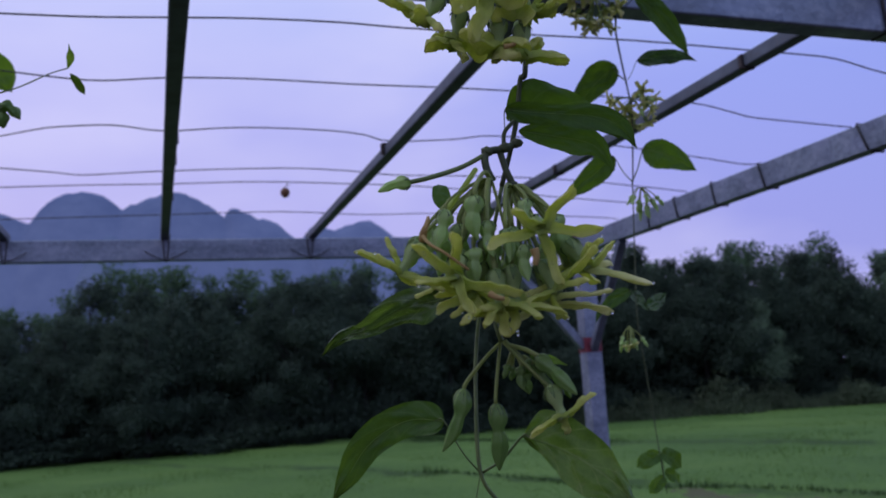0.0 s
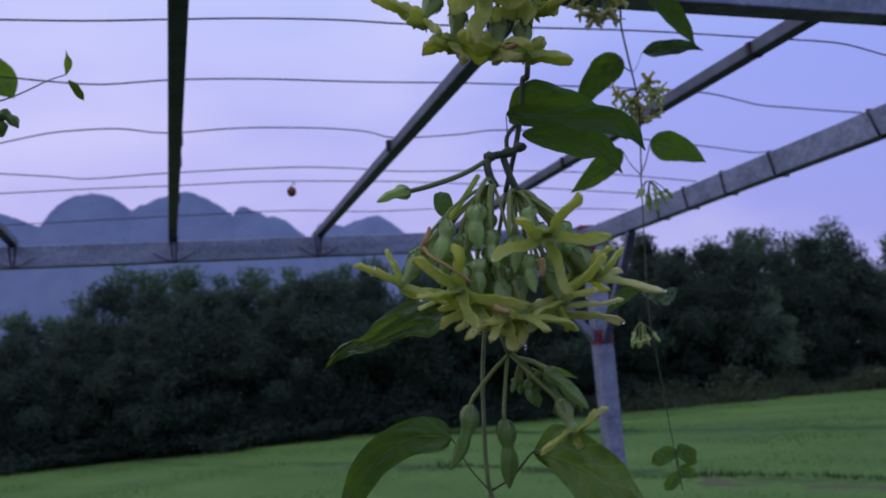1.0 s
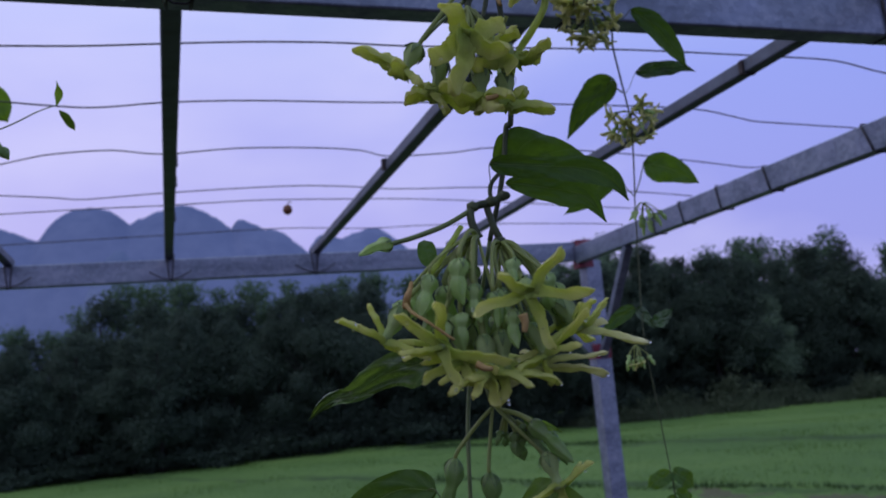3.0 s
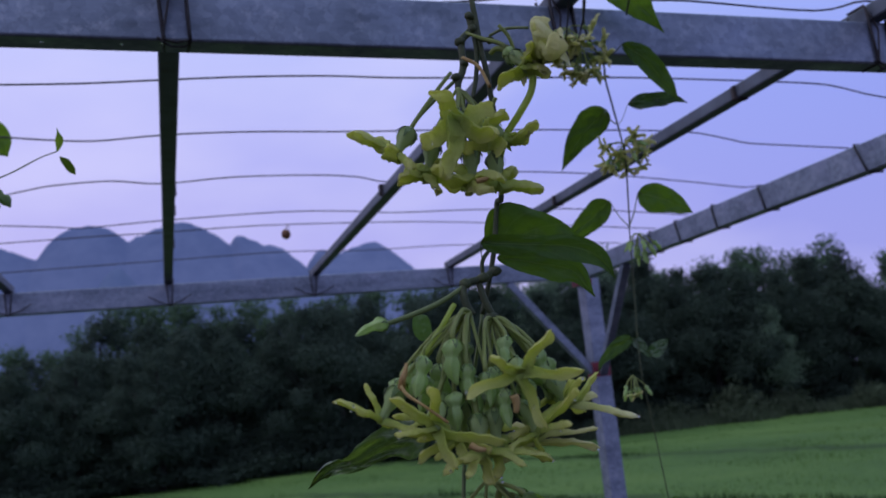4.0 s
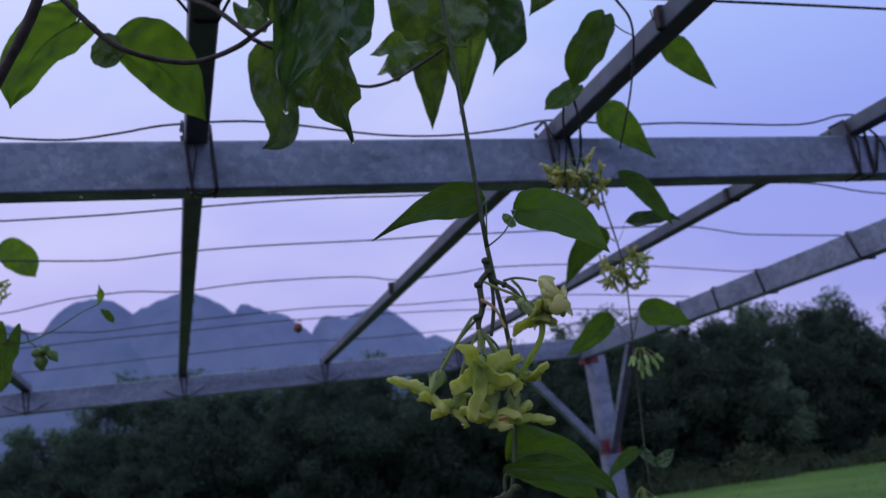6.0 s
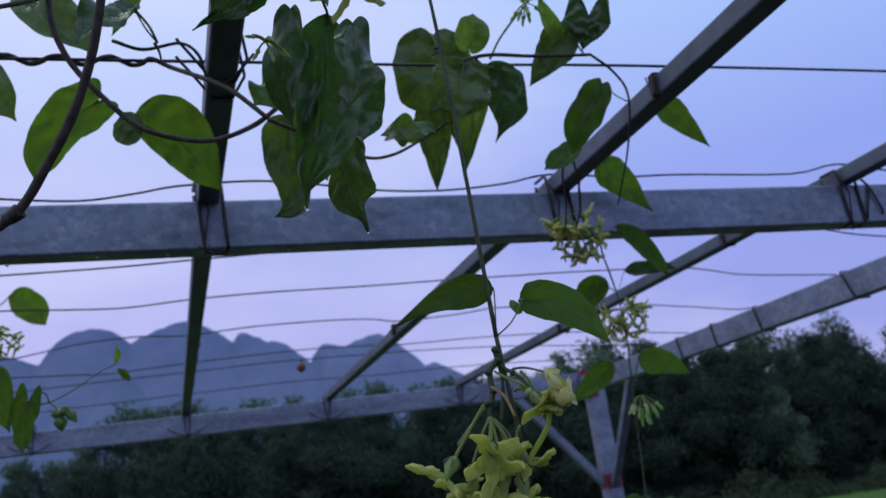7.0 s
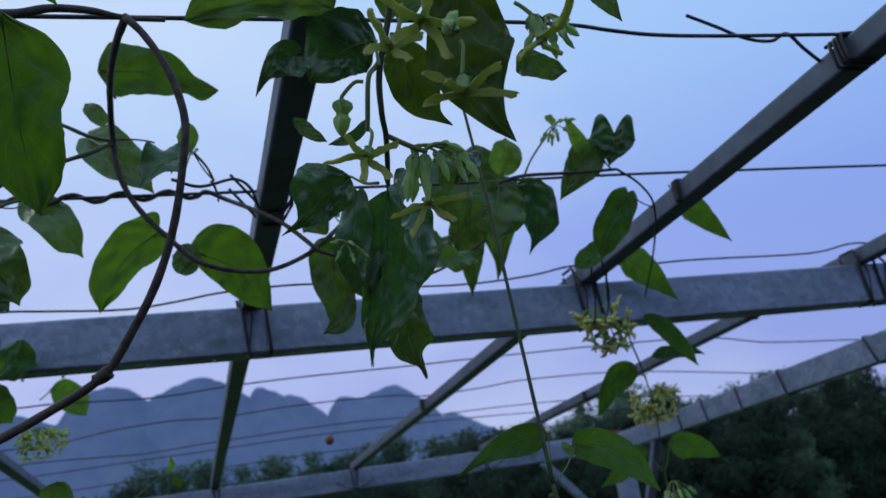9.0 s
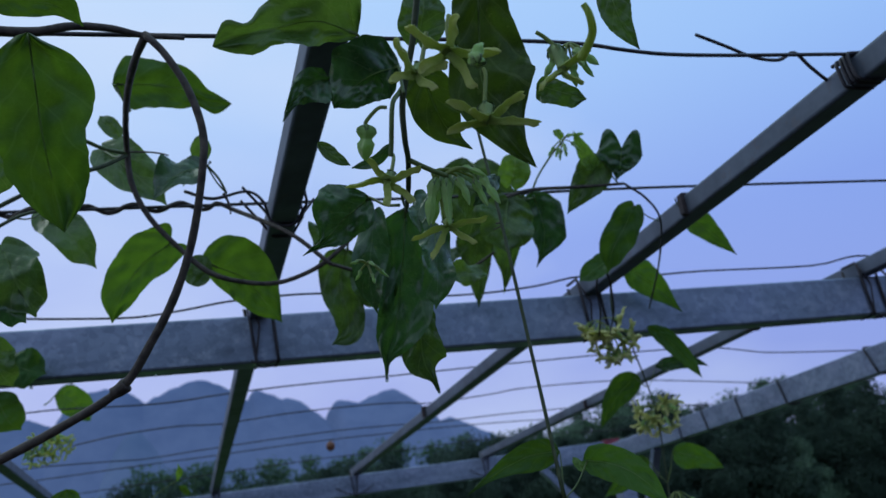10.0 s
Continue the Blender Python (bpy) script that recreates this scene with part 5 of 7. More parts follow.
stem(vine_a, ((0.1915, 0.4597, 1.6221), (0.1997, 0.4485, 1.6088), (0.2082, 0.4422, 1.5976)), 0.0008, 0.0009, material=FLOWER_STALK)
flower(vine_a, (0.2112, 0.4380, 1.5839), (0.23, -0.24, -0.94), 0.3, 0.017, 0.021, material=PETAL, tips=((0.2237, 0.4269, 1.5949), (0.1947, 0.4390, 1.5779), (0.2243, 0.4429, 1.5934), (0.2096, 0.4496, 1.5811), (0.2146, 0.4379, 1.5777)))
stem(vine_a, ((0.1924, 0.4581, 1.6223), (0.1976, 0.4562, 1.6159), (0.2023, 0.4544, 1.6102), (0.2061, 0.4507, 1.6037), (0.2081, 0.4476, 1.5987)), 0.0011, 0.0010, material=FLOWER_STALK)
stem(vine_a, ((0.1948, 0.4572, 1.6197), (0.2007, 0.4527, 1.6172), (0.2051, 0.4466, 1.6132)), 0.0011, 0.0012, material=FLOWER_STALK)
bud(vine_a, (0.2043, 0.4480, 1.6139), (0.2167, 0.4325, 1.5949), thick=0.85, material=BUD_YOUNG)
bud(vine_a, (0.2051, 0.4532, 1.6100), (0.2124, 0.4434, 1.5958), (0.2001, 0.4553, 1.6144), thick=1.0, material=BUD_YOUNG)
bud(vine_a, (0.2126, 0.4532, 1.6083), (0.2192, 0.4446, 1.5930), (0.2039, 0.4536, 1.6163), thick=1.1, material=BUD_YOUNG)
bud(vine_a, (0.1933, 0.4581, 1.6108), (0.1913, 0.4589, 1.6039), (0.1960, 0.4568, 1.6174), thick=1.6, material=BUD_YOUNG)
bud(vine_a, (0.1961, 0.4602, 1.6099), (0.1954, 0.4605, 1.6029), (0.1960, 0.4568, 1.6174), thick=1.5, material=BUD_YOUNG)
bud(vine_a, (0.1983, 0.4539, 1.6096), (0.1980, 0.4540, 1.5983), (0.1964, 0.4567, 1.6168), thick=1.7, material=BUD_YOUNG)
bud(vine_a, (0.2022, 0.4567, 1.6076), (0.2029, 0.4563, 1.5959), (0.1976, 0.4562, 1.6159), thick=1.6, material=BUD_YOUNG)
bud(vine_a, (0.2006, 0.4518, 1.6126), (0.2033, 0.4508, 1.6055), thick=1.6, material=BUD_YOUNG)
blade(vine_a, ((0.2055, 0.4443, 1.6128), (0.2095, 0.4392, 1.6111), (0.2133, 0.4342, 1.6084)), (0.0008, 0.0022, 0.0016, 0.0005, 0.0000), (0.0008, 0.0016, 0.0011, 0.0003, 0.0000), (-0.41, -0.91, -0.02), 0.0000, 0.2, 0.2, None, LEAF_YOUNG)
blade(vine_a, ((0.2046, 0.4566, 1.6156), (0.2083, 0.4524, 1.6112), (0.2112, 0.4484, 1.6068)), (0.0008, 0.0022, 0.0019, 0.0008, 0.0000), (0.0008, 0.0022, 0.0017, 0.0006, 0.0000), (-0.40, -0.92, -0.02), 0.0000, 0.2, 0.2, None, LEAF_SMOOTH)

# its leaves
blade(vine_a, ((0.1958, 0.4451, 1.7340), (0.2123, 0.4374, 1.7307), (0.2339, 0.4266, 1.7264), (0.2454, 0.4209, 1.7195), (0.2515, 0.4191, 1.7088)), (0.0039, 0.0056, 0.0056, 0.0064, 0.0046, 0.0000), (0.0039, 0.0045, 0.0039, 0.0057, 0.0046, 0.0000), (-0.45, -0.85, -0.27), 0.0000, 0.35, 0.1, (0.2008, 0.4608, 1.7192), LEAF_SMOOTH)
blade(vine_a, ((0.2102, 0.4631, 1.7290), (0.2265, 0.4535, 1.7237), (0.2417, 0.4439, 1.7170), (0.2499, 0.4393, 1.7029)), (0.0018, 0.0050, 0.0064, 0.0074, 0.0032, 0.0000), (0.0023, 0.0058, 0.0064, 0.0074, 0.0041, 0.0000), (-0.45, -0.86, -0.24), 0.0000, 0.2, 0.12, None, LEAF_SMOOTH)
blade(vine_a, ((0.2105, 0.4731, 1.7385), (0.2287, 0.4629, 1.7395), (0.2436, 0.4541, 1.7332), (0.2579, 0.4454, 1.7214)), (0.0015, 0.0054, 0.0060, 0.0052, 0.0025, 0.0000), (0.0139, 0.0180, 0.0126, 0.0097, 0.0050, 0.0000), (-0.40, -0.91, -0.10), 0.0024, 0.2, 0.08, None, LEAF_SMOOTH)
blade(vine_a, ((0.1696, 0.4731, 1.6452), (0.1521, 0.4917, 1.6422), (0.1379, 0.5088, 1.6343), (0.1259, 0.5244, 1.6308), (0.1166, 0.5393, 1.6214)), (0.0050, 0.0092, 0.0072, 0.0041, 0.0031, 0.0000), (0.0070, 0.0100, 0.0060, 0.0034, 0.0025, 0.0000), (-0.23, -0.97, -0.06), 0.0000, 0.3, 0.55, (0.1939, 0.4741, 1.6613), LEAF)
blade(vine_a, ((0.1644, 0.4743, 1.5856), (0.1498, 0.4895, 1.5863), (0.1339, 0.5037, 1.5759), (0.1239, 0.5153, 1.5592), (0.1174, 0.5258, 1.5461)), (0.0078, 0.0088, 0.0087, 0.0082, 0.0055, 0.0000), (0.0073, 0.0080, 0.0075, 0.0068, 0.0050, 0.0000), (-0.22, -0.97, 0.06), 0.0000, 0.2, 0.07, (0.1802, 0.4729, 1.5602), LEAF_SMOOTH)
blade(vine_a, ((0.1981, 0.4563, 1.5765), (0.2114, 0.4399, 1.5694), (0.2231, 0.4225, 1.5577), (0.2284, 0.4074, 1.5461)), (0.0017, 0.0060, 0.0113, 0.0129, 0.0081, 0.0000), (0.0133, 0.0150, 0.0135, 0.0110, 0.0052, 0.0000), (-0.45, -0.89, 0.11), 0.0000, 0.2, 0.07, (0.1821, 0.4724, 1.5598), LEAF_YOUNG)
leaf(vine_a, (0.1774, 0.4765, 1.5428), (0.1712, 0.4810, 1.5269), 0.0110, (-0.30, -0.95, 0.05), 0.2, 0.1, 0.1, (0.1807, 0.4729, 1.5594), material=LEAF_SMOOTH)
blade(vine_a, ((0.2209, 0.4761, 1.9059), (0.1950, 0.4784, 1.9047), (0.1664, 0.4829, 1.8945), (0.1442, 0.4848, 1.8828)), (0.0082, 0.0111, 0.0106, 0.0080, 0.0047, 0.0018, 0.0004), (0.0074, 0.0118, 0.0114, 0.0069, 0.0033, 0.0011, 0.0000), (-0.26, -0.93, -0.27), 0.0000, 0.2, 0.06, (0.2132, 0.4651, 1.8692), LEAF_SMOOTH)
blade(vine_a, ((0.2406, 0.4735, 1.8956), (0.2554, 0.4534, 1.8874), (0.2666, 0.4362, 1.8722), (0.2740, 0.4214, 1.8511)), (0.0074, 0.0118, 0.0124, 0.0115, 0.0092, 0.0046, 0.0003), (0.0112, 0.0140, 0.0138, 0.0122, 0.0096, 0.0049, 0.0003), (-0.44, -0.87, -0.23), 0.0037, 0.2, 0.06, (0.2140, 0.4655, 1.8700), LEAF_SMOOTH)
leaf(vine_a, (0.2457, 0.4948, 1.8903), (0.2428, 0.5033, 1.9018), 0.0060, (-0.29, -0.95, -0.08), 0.1, 0.1, 0.02, material=LEAF_YOUNG)

# upper flower head
stem(vine_a, ((0.2121, 0.4675, 1.8602), (0.2119, 0.4673, 1.8538), (0.2052, 0.4663, 1.8462), (0.2038, 0.4640, 1.8311), (0.1992, 0.4626, 1.8202), (0.1994, 0.4596, 1.8082)), 0.0023, 0.0016)
stem(vine_a, ((0.2125, 0.4670, 1.8537), (0.2151, 0.4645, 1.8476), (0.2172, 0.4560, 1.8431), (0.2197, 0.4477, 1.8372), (0.2226, 0.4421, 1.8286)), 0.0017, 0.0012)
stem(vine_a, ((0.2125, 0.4672, 1.8531), (0.2132, 0.4667, 1.8417), (0.2112, 0.4654, 1.8277), (0.2062, 0.4617, 1.8129)), 0.0013, 0.0012)
stem(vine_a, ((0.2173, 0.4554, 1.8453), (0.2201, 0.4457, 1.8444), (0.2235, 0.4372, 1.8418), (0.2272, 0.4288, 1.8382)), 0.0009, 0.0008, material=PEDICEL)
stem(vine_a, ((0.2035, 0.4629, 1.8360), (0.2086, 0.4543, 1.8278), (0.2102, 0.4459, 1.8137)), 0.0010, 0.0009, material=WITHERED, name="pedicel", label="withered orange flower stalk")
stem(vine_a, ((0.2001, 0.4634, 1.8251), (0.1893, 0.4637, 1.8157), (0.1799, 0.4619, 1.8070), (0.1740, 0.4605, 1.8009)), 0.0010, 0.0010, material=PEDICEL, name="pedicel")
flower(vine_a, (0.1575, 0.4498, 1.7779), (-0.56, 0.02, -0.83), 0.3, 0.019, 0.040, root=(0.1929, 0.4539, 1.8239), tips=((0.1381, 0.4491, 1.7919), (0.1495, 0.4533, 1.7896), (0.1650, 0.4413, 1.7704), (0.1526, 0.4381, 1.7802)))
flower(vine_a, (0.1852, 0.4311, 1.7893), (-0.30, -0.79, -0.53), 0.3, 0.017, 0.048, root=(0.1959, 0.4546, 1.8157), tips=((0.1788, 0.4252, 1.8027), (0.1671, 0.4333, 1.7809), (0.1801, 0.4306, 1.7617), (0.2006, 0.4253, 1.7768), (0.2014, 0.4295, 1.7981)))
flower(vine_a, (0.2014, 0.4375, 1.7845), (-0.06, -0.62, -0.78), 0.3, 0.017, 0.046, root=(0.1959, 0.4546, 1.8157), tips=((0.2102, 0.4323, 1.7965), (0.2068, 0.4321, 1.7753), (0.1922, 0.4364, 1.7779), (0.1977, 0.4414, 1.7980)))
flower(vine_a, (0.1933, 0.4412, 1.7625), (-0.08, -0.04, -1.00), 0.3, 0.019, 0.043, root=(0.1959, 0.4546, 1.8157), tips=((0.1742, 0.4386, 1.7688), (0.1887, 0.4489, 1.7743), (0.2028, 0.4253, 1.7620), (0.1932, 0.4298, 1.7551)))
flower(vine_a, (0.2071, 0.4404, 1.7598), (0.07, -0.04, -1.00), 0.3, 0.018, 0.040, root=(0.1959, 0.4546, 1.8157), tips=((0.2252, 0.4295, 1.7579), (0.2136, 0.4363, 1.7701), (0.1898, 0.4408, 1.7589), (0.2076, 0.4541, 1.7709)))
flower(vine_a, (0.1748, 0.4541, 1.7709), (-0.28, 0.12, -0.95), 0.3, 0.018, 0.041, root=(0.1959, 0.4546, 1.8157), tips=((0.1608, 0.4537, 1.7684), (0.1792, 0.4565, 1.7783), (0.1752, 0.4447, 1.7631), (0.1918, 0.4494, 1.7663), (0.1674, 0.4608, 1.7760)))
flower(vine_a, (0.2139, 0.4391, 1.7826), (0.34, -0.59, -0.73), 0.3, 0.014, 0.039, root=(0.2125, 0.4454, 1.8078), tips=((0.2242, 0.4292, 1.7887), (0.2216, 0.4367, 1.7825)))
flower(vine_a, (0.2230, 0.4246, 1.8145), (0.31, -0.52, -0.79), 0.3, 0.015, 0.039, root=(0.2110, 0.4416, 1.8296), tips=((0.2291, 0.4176, 1.8129), (0.2092, 0.4297, 1.8114), (0.2244, 0.4171, 1.8237), (0.2211, 0.4291, 1.8220)))
stem(vine_a, ((0.2261, 0.4264, 1.8165), (0.2249, 0.4290, 1.8054), (0.2195, 0.4348, 1.7954), (0.2131, 0.4410, 1.7854), (0.2113, 0.4468, 1.7750), (0.2075, 0.4496, 1.7669)), 0.0021, 0.0013, material=PETAL, name="petal")
stem(vine_a, ((0.1929, 0.4329, 1.7614), (0.1963, 0.4307, 1.7618), (0.2000, 0.4301, 1.7643)), 0.0016, 0.0007, material=WITHERED, name="petal", label="withered orange petal")
flower(vine_a, (0.2293, 0.4202, 1.8213), (0.38, -0.80, 0.46), 0.3, 0.014, 0.059, root=(0.2131, 0.4321, 1.8407), material=PETAL_PALE, tips=((0.2369, 0.4113, 1.8260), (0.2341, 0.4163, 1.8319), (0.2400, 0.4185, 1.8226), (0.2274, 0.4087, 1.8279), (0.2300, 0.4040, 1.8204)))
flower(vine_a, (0.2257, 0.4299, 1.8215), (0.43, -0.79, -0.44), 0.3, 0.015, 0.040, root=(0.2168, 0.4332, 1.8297), material=PETAL_PALE, tips=((0.2294, 0.4219, 1.8130), (0.2337, 0.4240, 1.8217), (0.2214, 0.4298, 1.8136)))
bud(vine_a, (0.2019, 0.4677, 1.7918), (0.2034, 0.4708, 1.7749), (0.1988, 0.4532, 1.8140), thick=1.3)
bud(vine_a, (0.2118, 0.4551, 1.7855), (0.2131, 0.4575, 1.7718), (0.1988, 0.4532, 1.8140), thick=1.3)
bud(vine_a, (0.2159, 0.4336, 1.8292), (0.2221, 0.4316, 1.8190), (0.2028, 0.4508, 1.8445), thick=1.3)

# rain drops on the flower heads
drop((0.1186, 0.4449, 1.6648), 0.0005, 1.3)
drop((0.1242, 0.4329, 1.6621), 0.0006, 1.3)
drop((0.1543, 0.4311, 1.6451), 0.0006, 1.3)
drop((0.1423, 0.4294, 1.6469), 0.0007, 1.3)
drop((0.1841, 0.4115, 1.6410), 0.0005, 1.3)
drop((0.1600, 0.4155, 1.6309), 0.0006, 1.3)
drop((0.1858, 0.4243, 1.6231), 0.0006, 1.3)
drop((0.2095, 0.4210, 1.6295), 0.0007, 1.3)
drop((0.2543, 0.4201, 1.6442), 0.0005, 1.3)
drop((0.2357, 0.4281, 1.6315), 0.0006, 1.3)
drop((0.1925, 0.4247, 1.6407), 0.0006, 1.3)
drop((0.1699, 0.4137, 1.6632), 0.0007, 1.3)
drop((0.2198, 0.4017, 1.6637), 0.0005, 1.3)
drop((0.1594, 0.4462, 1.7764), 0.0016, 1.4)

for spot, r in WET:
    drop(spot, r, 1.2)

# the slimmer vine below the joint of beam and joist

vine_b = thing("flowering_vine", (0.6800, 1.2250, 2.1900), "slender vine with small green flower heads and narrow leaves", "vine", "flowering vines on the pergola")
stem(vine_b, ((0.6695, 1.1610, 2.2491), (0.6602, 1.1627, 2.2201), (0.6641, 1.1768, 2.1744), (0.7029, 1.2089, 2.1403), (0.7393, 1.2731, 2.1366), (0.7749, 1.3238, 2.1051), (0.7814, 1.3257, 2.0681), (0.7736, 1.3053, 2.0215), (0.7719, 1.3063, 1.9836), (0.7691, 1.3144, 1.9045)), 0.002, 0.0012)
stem(vine_b, ((0.7684, 1.3147, 1.9055), (0.7608, 1.3083, 1.8446), (0.7502, 1.2982, 1.7716), (0.7408, 1.2874, 1.7272), (0.7332, 1.2762, 1.6668), (0.7418, 1.2801, 1.5981), (0.7508, 1.2769, 1.4693), (0.7580, 1.2800, 1.4200)), 0.0011, 0.0008)
umbel(vine_b, (0.6298, 1.1658, 2.1741), 8, 0.02, 1, open_share=0.85, long=0.014, petal=0.022, material=PETAL_PALE)
umbel(vine_b, (0.6577, 1.1869, 2.1503), 10, 0.026, 21, open_share=0.7, long=0.014, petal=0.02, material=PETAL_PALE)
umbel(vine_b, (0.6816, 1.2044, 2.1411), 10, 0.022, 7, open_share=0.2, long=0.01, petal=0.01, material=PETAL_PALE)
umbel(vine_b, (0.7744, 1.3030, 2.0390), 20, 0.032, 2, open_share=0.7, long=0.013, petal=0.019, material=PETAL_PALE)
umbel(vine_b, (0.7614, 1.2788, 1.8868), 14, 0.03, 3, open_share=0.1, long=0.014, petal=0.013, down=0.9, material=PETAL_PALE)
umbel(vine_b, (0.7066, 1.2556, 1.6700), 8, 0.024, 4, open_share=0.1, long=0.012, petal=0.012, down=0.9, material=PETAL_PALE)
blade(vine_b, ((0.7188, 1.1945, 2.2775), (0.7642, 1.1910, 2.2328), (0.8042, 1.1895, 2.1821)), (0.0143, 0.0266, 0.0246, 0.0190, 0.0087, 0.0000), (0.0205, 0.0287, 0.0246, 0.0166, 0.0073, 0.0000), (-0.50, -0.83, -0.24), 0.0000, 0.2, 0.1, (0.6624, 1.1561, 2.2378), LEAF_SMOOTH)
blade(vine_b, ((0.7594, 1.3299, 2.1015), (0.7350, 1.3593, 2.0777), (0.7163, 1.3866, 2.0465), (0.7066, 1.4060, 2.0241)), (0.0212, 0.0271, 0.0233, 0.0179, 0.0083, 0.0000), (0.0174, 0.0232, 0.0194, 0.0135, 0.0069, 0.0000), (-0.42, -0.87, -0.23), 0.0077, 0.2, 0.1, (0.7766, 1.3246, 2.0806), LEAF_SMOOTH)
blade(vine_b, ((0.7588, 1.3506, 1.9567), (0.7380, 1.3796, 1.9351), (0.7163, 1.4078, 1.9148), (0.6977, 1.4323, 1.9019)), (0.0134, 0.0211, 0.0193, 0.0145, 0.0081, 0.0000), (0.0115, 0.0192, 0.0193, 0.0156, 0.0081, 0.0000), (-0.43, -0.89, -0.15), 0.0000, 0.2, 0.1, (0.7684, 1.3147, 1.9055), LEAF_SMOOTH)
blade(vine_b, ((0.7829, 1.2968, 1.9562), (0.8247, 1.2843, 1.9398), (0.8630, 1.2740, 1.9149)), (0.0149, 0.0243, 0.0244, 0.0172, 0.0105, 0.0000), (0.0112, 0.0206, 0.0206, 0.0172, 0.0105, 0.0000), (-0.51, -0.84, -0.17), 0.0000, 0.2, 0.1, (0.7684, 1.3147, 1.9055), LEAF_SMOOTH)
blade(vine_b, ((0.7312, 1.2881, 1.7264), (0.7061, 1.2940, 1.7154), (0.6831, 1.2984, 1.6972), (0.6724, 1.2963, 1.6793)), (0.0072, 0.0107, 0.0089, 0.0061, 0.0038, 0.0000), (0.0054, 0.0107, 0.0107, 0.0082, 0.0038, 0.0000), (-0.44, -0.90, -0.01), 0.0000, 0.2, 0.1, (0.7408, 1.2874, 1.7272), LEAF_SMOOTH)
blade(vine_b, ((0.7312, 1.2881, 1.7264), (0.7430, 1.2821, 1.7109), (0.7541, 1.2762, 1.6920)), (0.0027, 0.0072, 0.0072, 0.0062, 0.0038, 0.0000), (0.0027, 0.0081, 0.0081, 0.0062, 0.0038, 0.0000), (-0.48, -0.88, -0.02), 0.0000, 0.2, 0.1, (0.7408, 1.2874, 1.7272), LEAF_DARK)
blade(vine_b, ((0.7526, 1.2770, 1.6974), (0.7661, 1.2716, 1.7078), (0.7811, 1.2649, 1.7197)), (0.0054, 0.0108, 0.0108, 0.0093, 0.0050, 0.0000), (0.0045, 0.0099, 0.0099, 0.0083, 0.0050, 0.0000), (-0.50, -0.87, -0.02), 0.0000, 0.2, 0.1, (0.7403, 1.2878, 1.7229), LEAF_DARK)
leaf(vine_b, (0.7464, 1.2753, 1.4780), (0.7139, 1.2881, 1.4633), 0.0232, (-0.27, -0.92, 0.27), 0.3, 0.1, 0.15, (0.7519, 1.2749, 1.4693), LEAF_SMOOTH)
leaf(vine_b, (0.7521, 1.2729, 1.4818), (0.7824, 1.2666, 1.4590), 0.0243, (-0.27, -0.92, 0.27), 0.3, 0.1, 0.15, (0.7519, 1.2749, 1.4693), LEAF_SMOOTH)
leaf(vine_b, (0.7565, 1.2761, 1.4522), (0.7781, 1.2712, 1.4383), 0.0177, (-0.27, -0.92, 0.27), 0.3, 0.1, 0.15, (0.7519, 1.2749, 1.4693), LEAF_SMOOTH)
leaf(vine_b, (0.7539, 1.2781, 1.4440), (0.7335, 1.2884, 1.4203), 0.0184, (-0.27, -0.92, 0.27), 0.3, 0.1, 0.15, (0.7519, 1.2749, 1.4693), LEAF_SMOOTH)
leaf(vine_b, (0.5632, 0.8596, 2.2570), (0.5148, 0.9014, 2.1824), 0.0461, (-0.53, -0.85, 0.04), 0.15, 0.05, 0.05, (0.6052, 0.8749, 2.2383), material=LEAF_SMOOTH)
blade(vine_b, ((0.7245, 0.9893, 2.2945), (0.7659, 0.9934, 2.2582), (0.8048, 0.9975, 2.2200)), (0.0092, 0.0185, 0.0167, 0.0129, 0.0066, 0.0000), (0.0111, 0.0222, 0.0186, 0.0129, 0.0066, 0.0000), (-0.55, -0.79, -0.28), 0.0000, 0.2, 0.1, (0.6282, 0.8583, 2.2645), LEAF_SMOOTH)
blade(vine_b, ((0.7273, 1.1857, 2.1611), (0.7504, 1.1709, 2.1333), (0.7677, 1.1608, 2.0988), (0.7863, 1.1509, 2.0577)), (0.0071, 0.0124, 0.0141, 0.0122, 0.0074, 0.0000), (0.0071, 0.0142, 0.0159, 0.0141, 0.0098, 0.0000), (-0.51, -0.81, -0.29), 0.0000, 0.2, 0.1, (0.7174, 1.2186, 2.1539), LEAF_SMOOTH)
blade(vine_b, ((0.8092, 1.3348, 2.1181), (0.8371, 1.3067, 2.1180), (0.8599, 1.2829, 2.1113), (0.8780, 1.2642, 2.0958)), (0.0039, 0.0137, 0.0137, 0.0135, 0.0055, 0.0000), (0.0039, 0.0118, 0.0098, 0.0090, 0.0055, 0.0000), (-0.52, -0.81, -0.27), 0.0000, 0.2, 0.2, (0.7805, 1.3294, 2.0771), LEAF_DARK)
leaf(vine_b, (0.5971, 1.0217, 2.2378), (0.5490, 1.0466, 2.2109), 0.0360, (-0.52, -0.83, 0.18), 0.2, 0.06, 0.05, material=LEAF_SMOOTH)
stem(vine_b, ((0.5175, 0.7945, 2.2633), (0.5547, 0.8105, 2.2469), (0.5812, 0.8329, 2.2223), (0.6432, 0.9634, 2.2044), (0.7014, 1.1204, 2.1774)), 0.0016, 0.0014, material=WIRE, name="tendril")
stem(vine_b, ((0.5900, 1.0306, 2.2191), (0.6093, 1.0628, 2.2045), (0.6214, 1.0930, 2.1707), (0.6352, 1.1534, 2.1439)), 0.0018, 0.0012, material=WIRE, name="tendril")
stem(vine_b, ((0.5762, 1.0365, 2.2148), (0.5793, 1.0538, 2.1944), (0.5916, 1.0808, 2.1694), (0.6101, 1.1398, 2.1424)), 0.0018, 0.0012, material=WIRE, name="tendril")

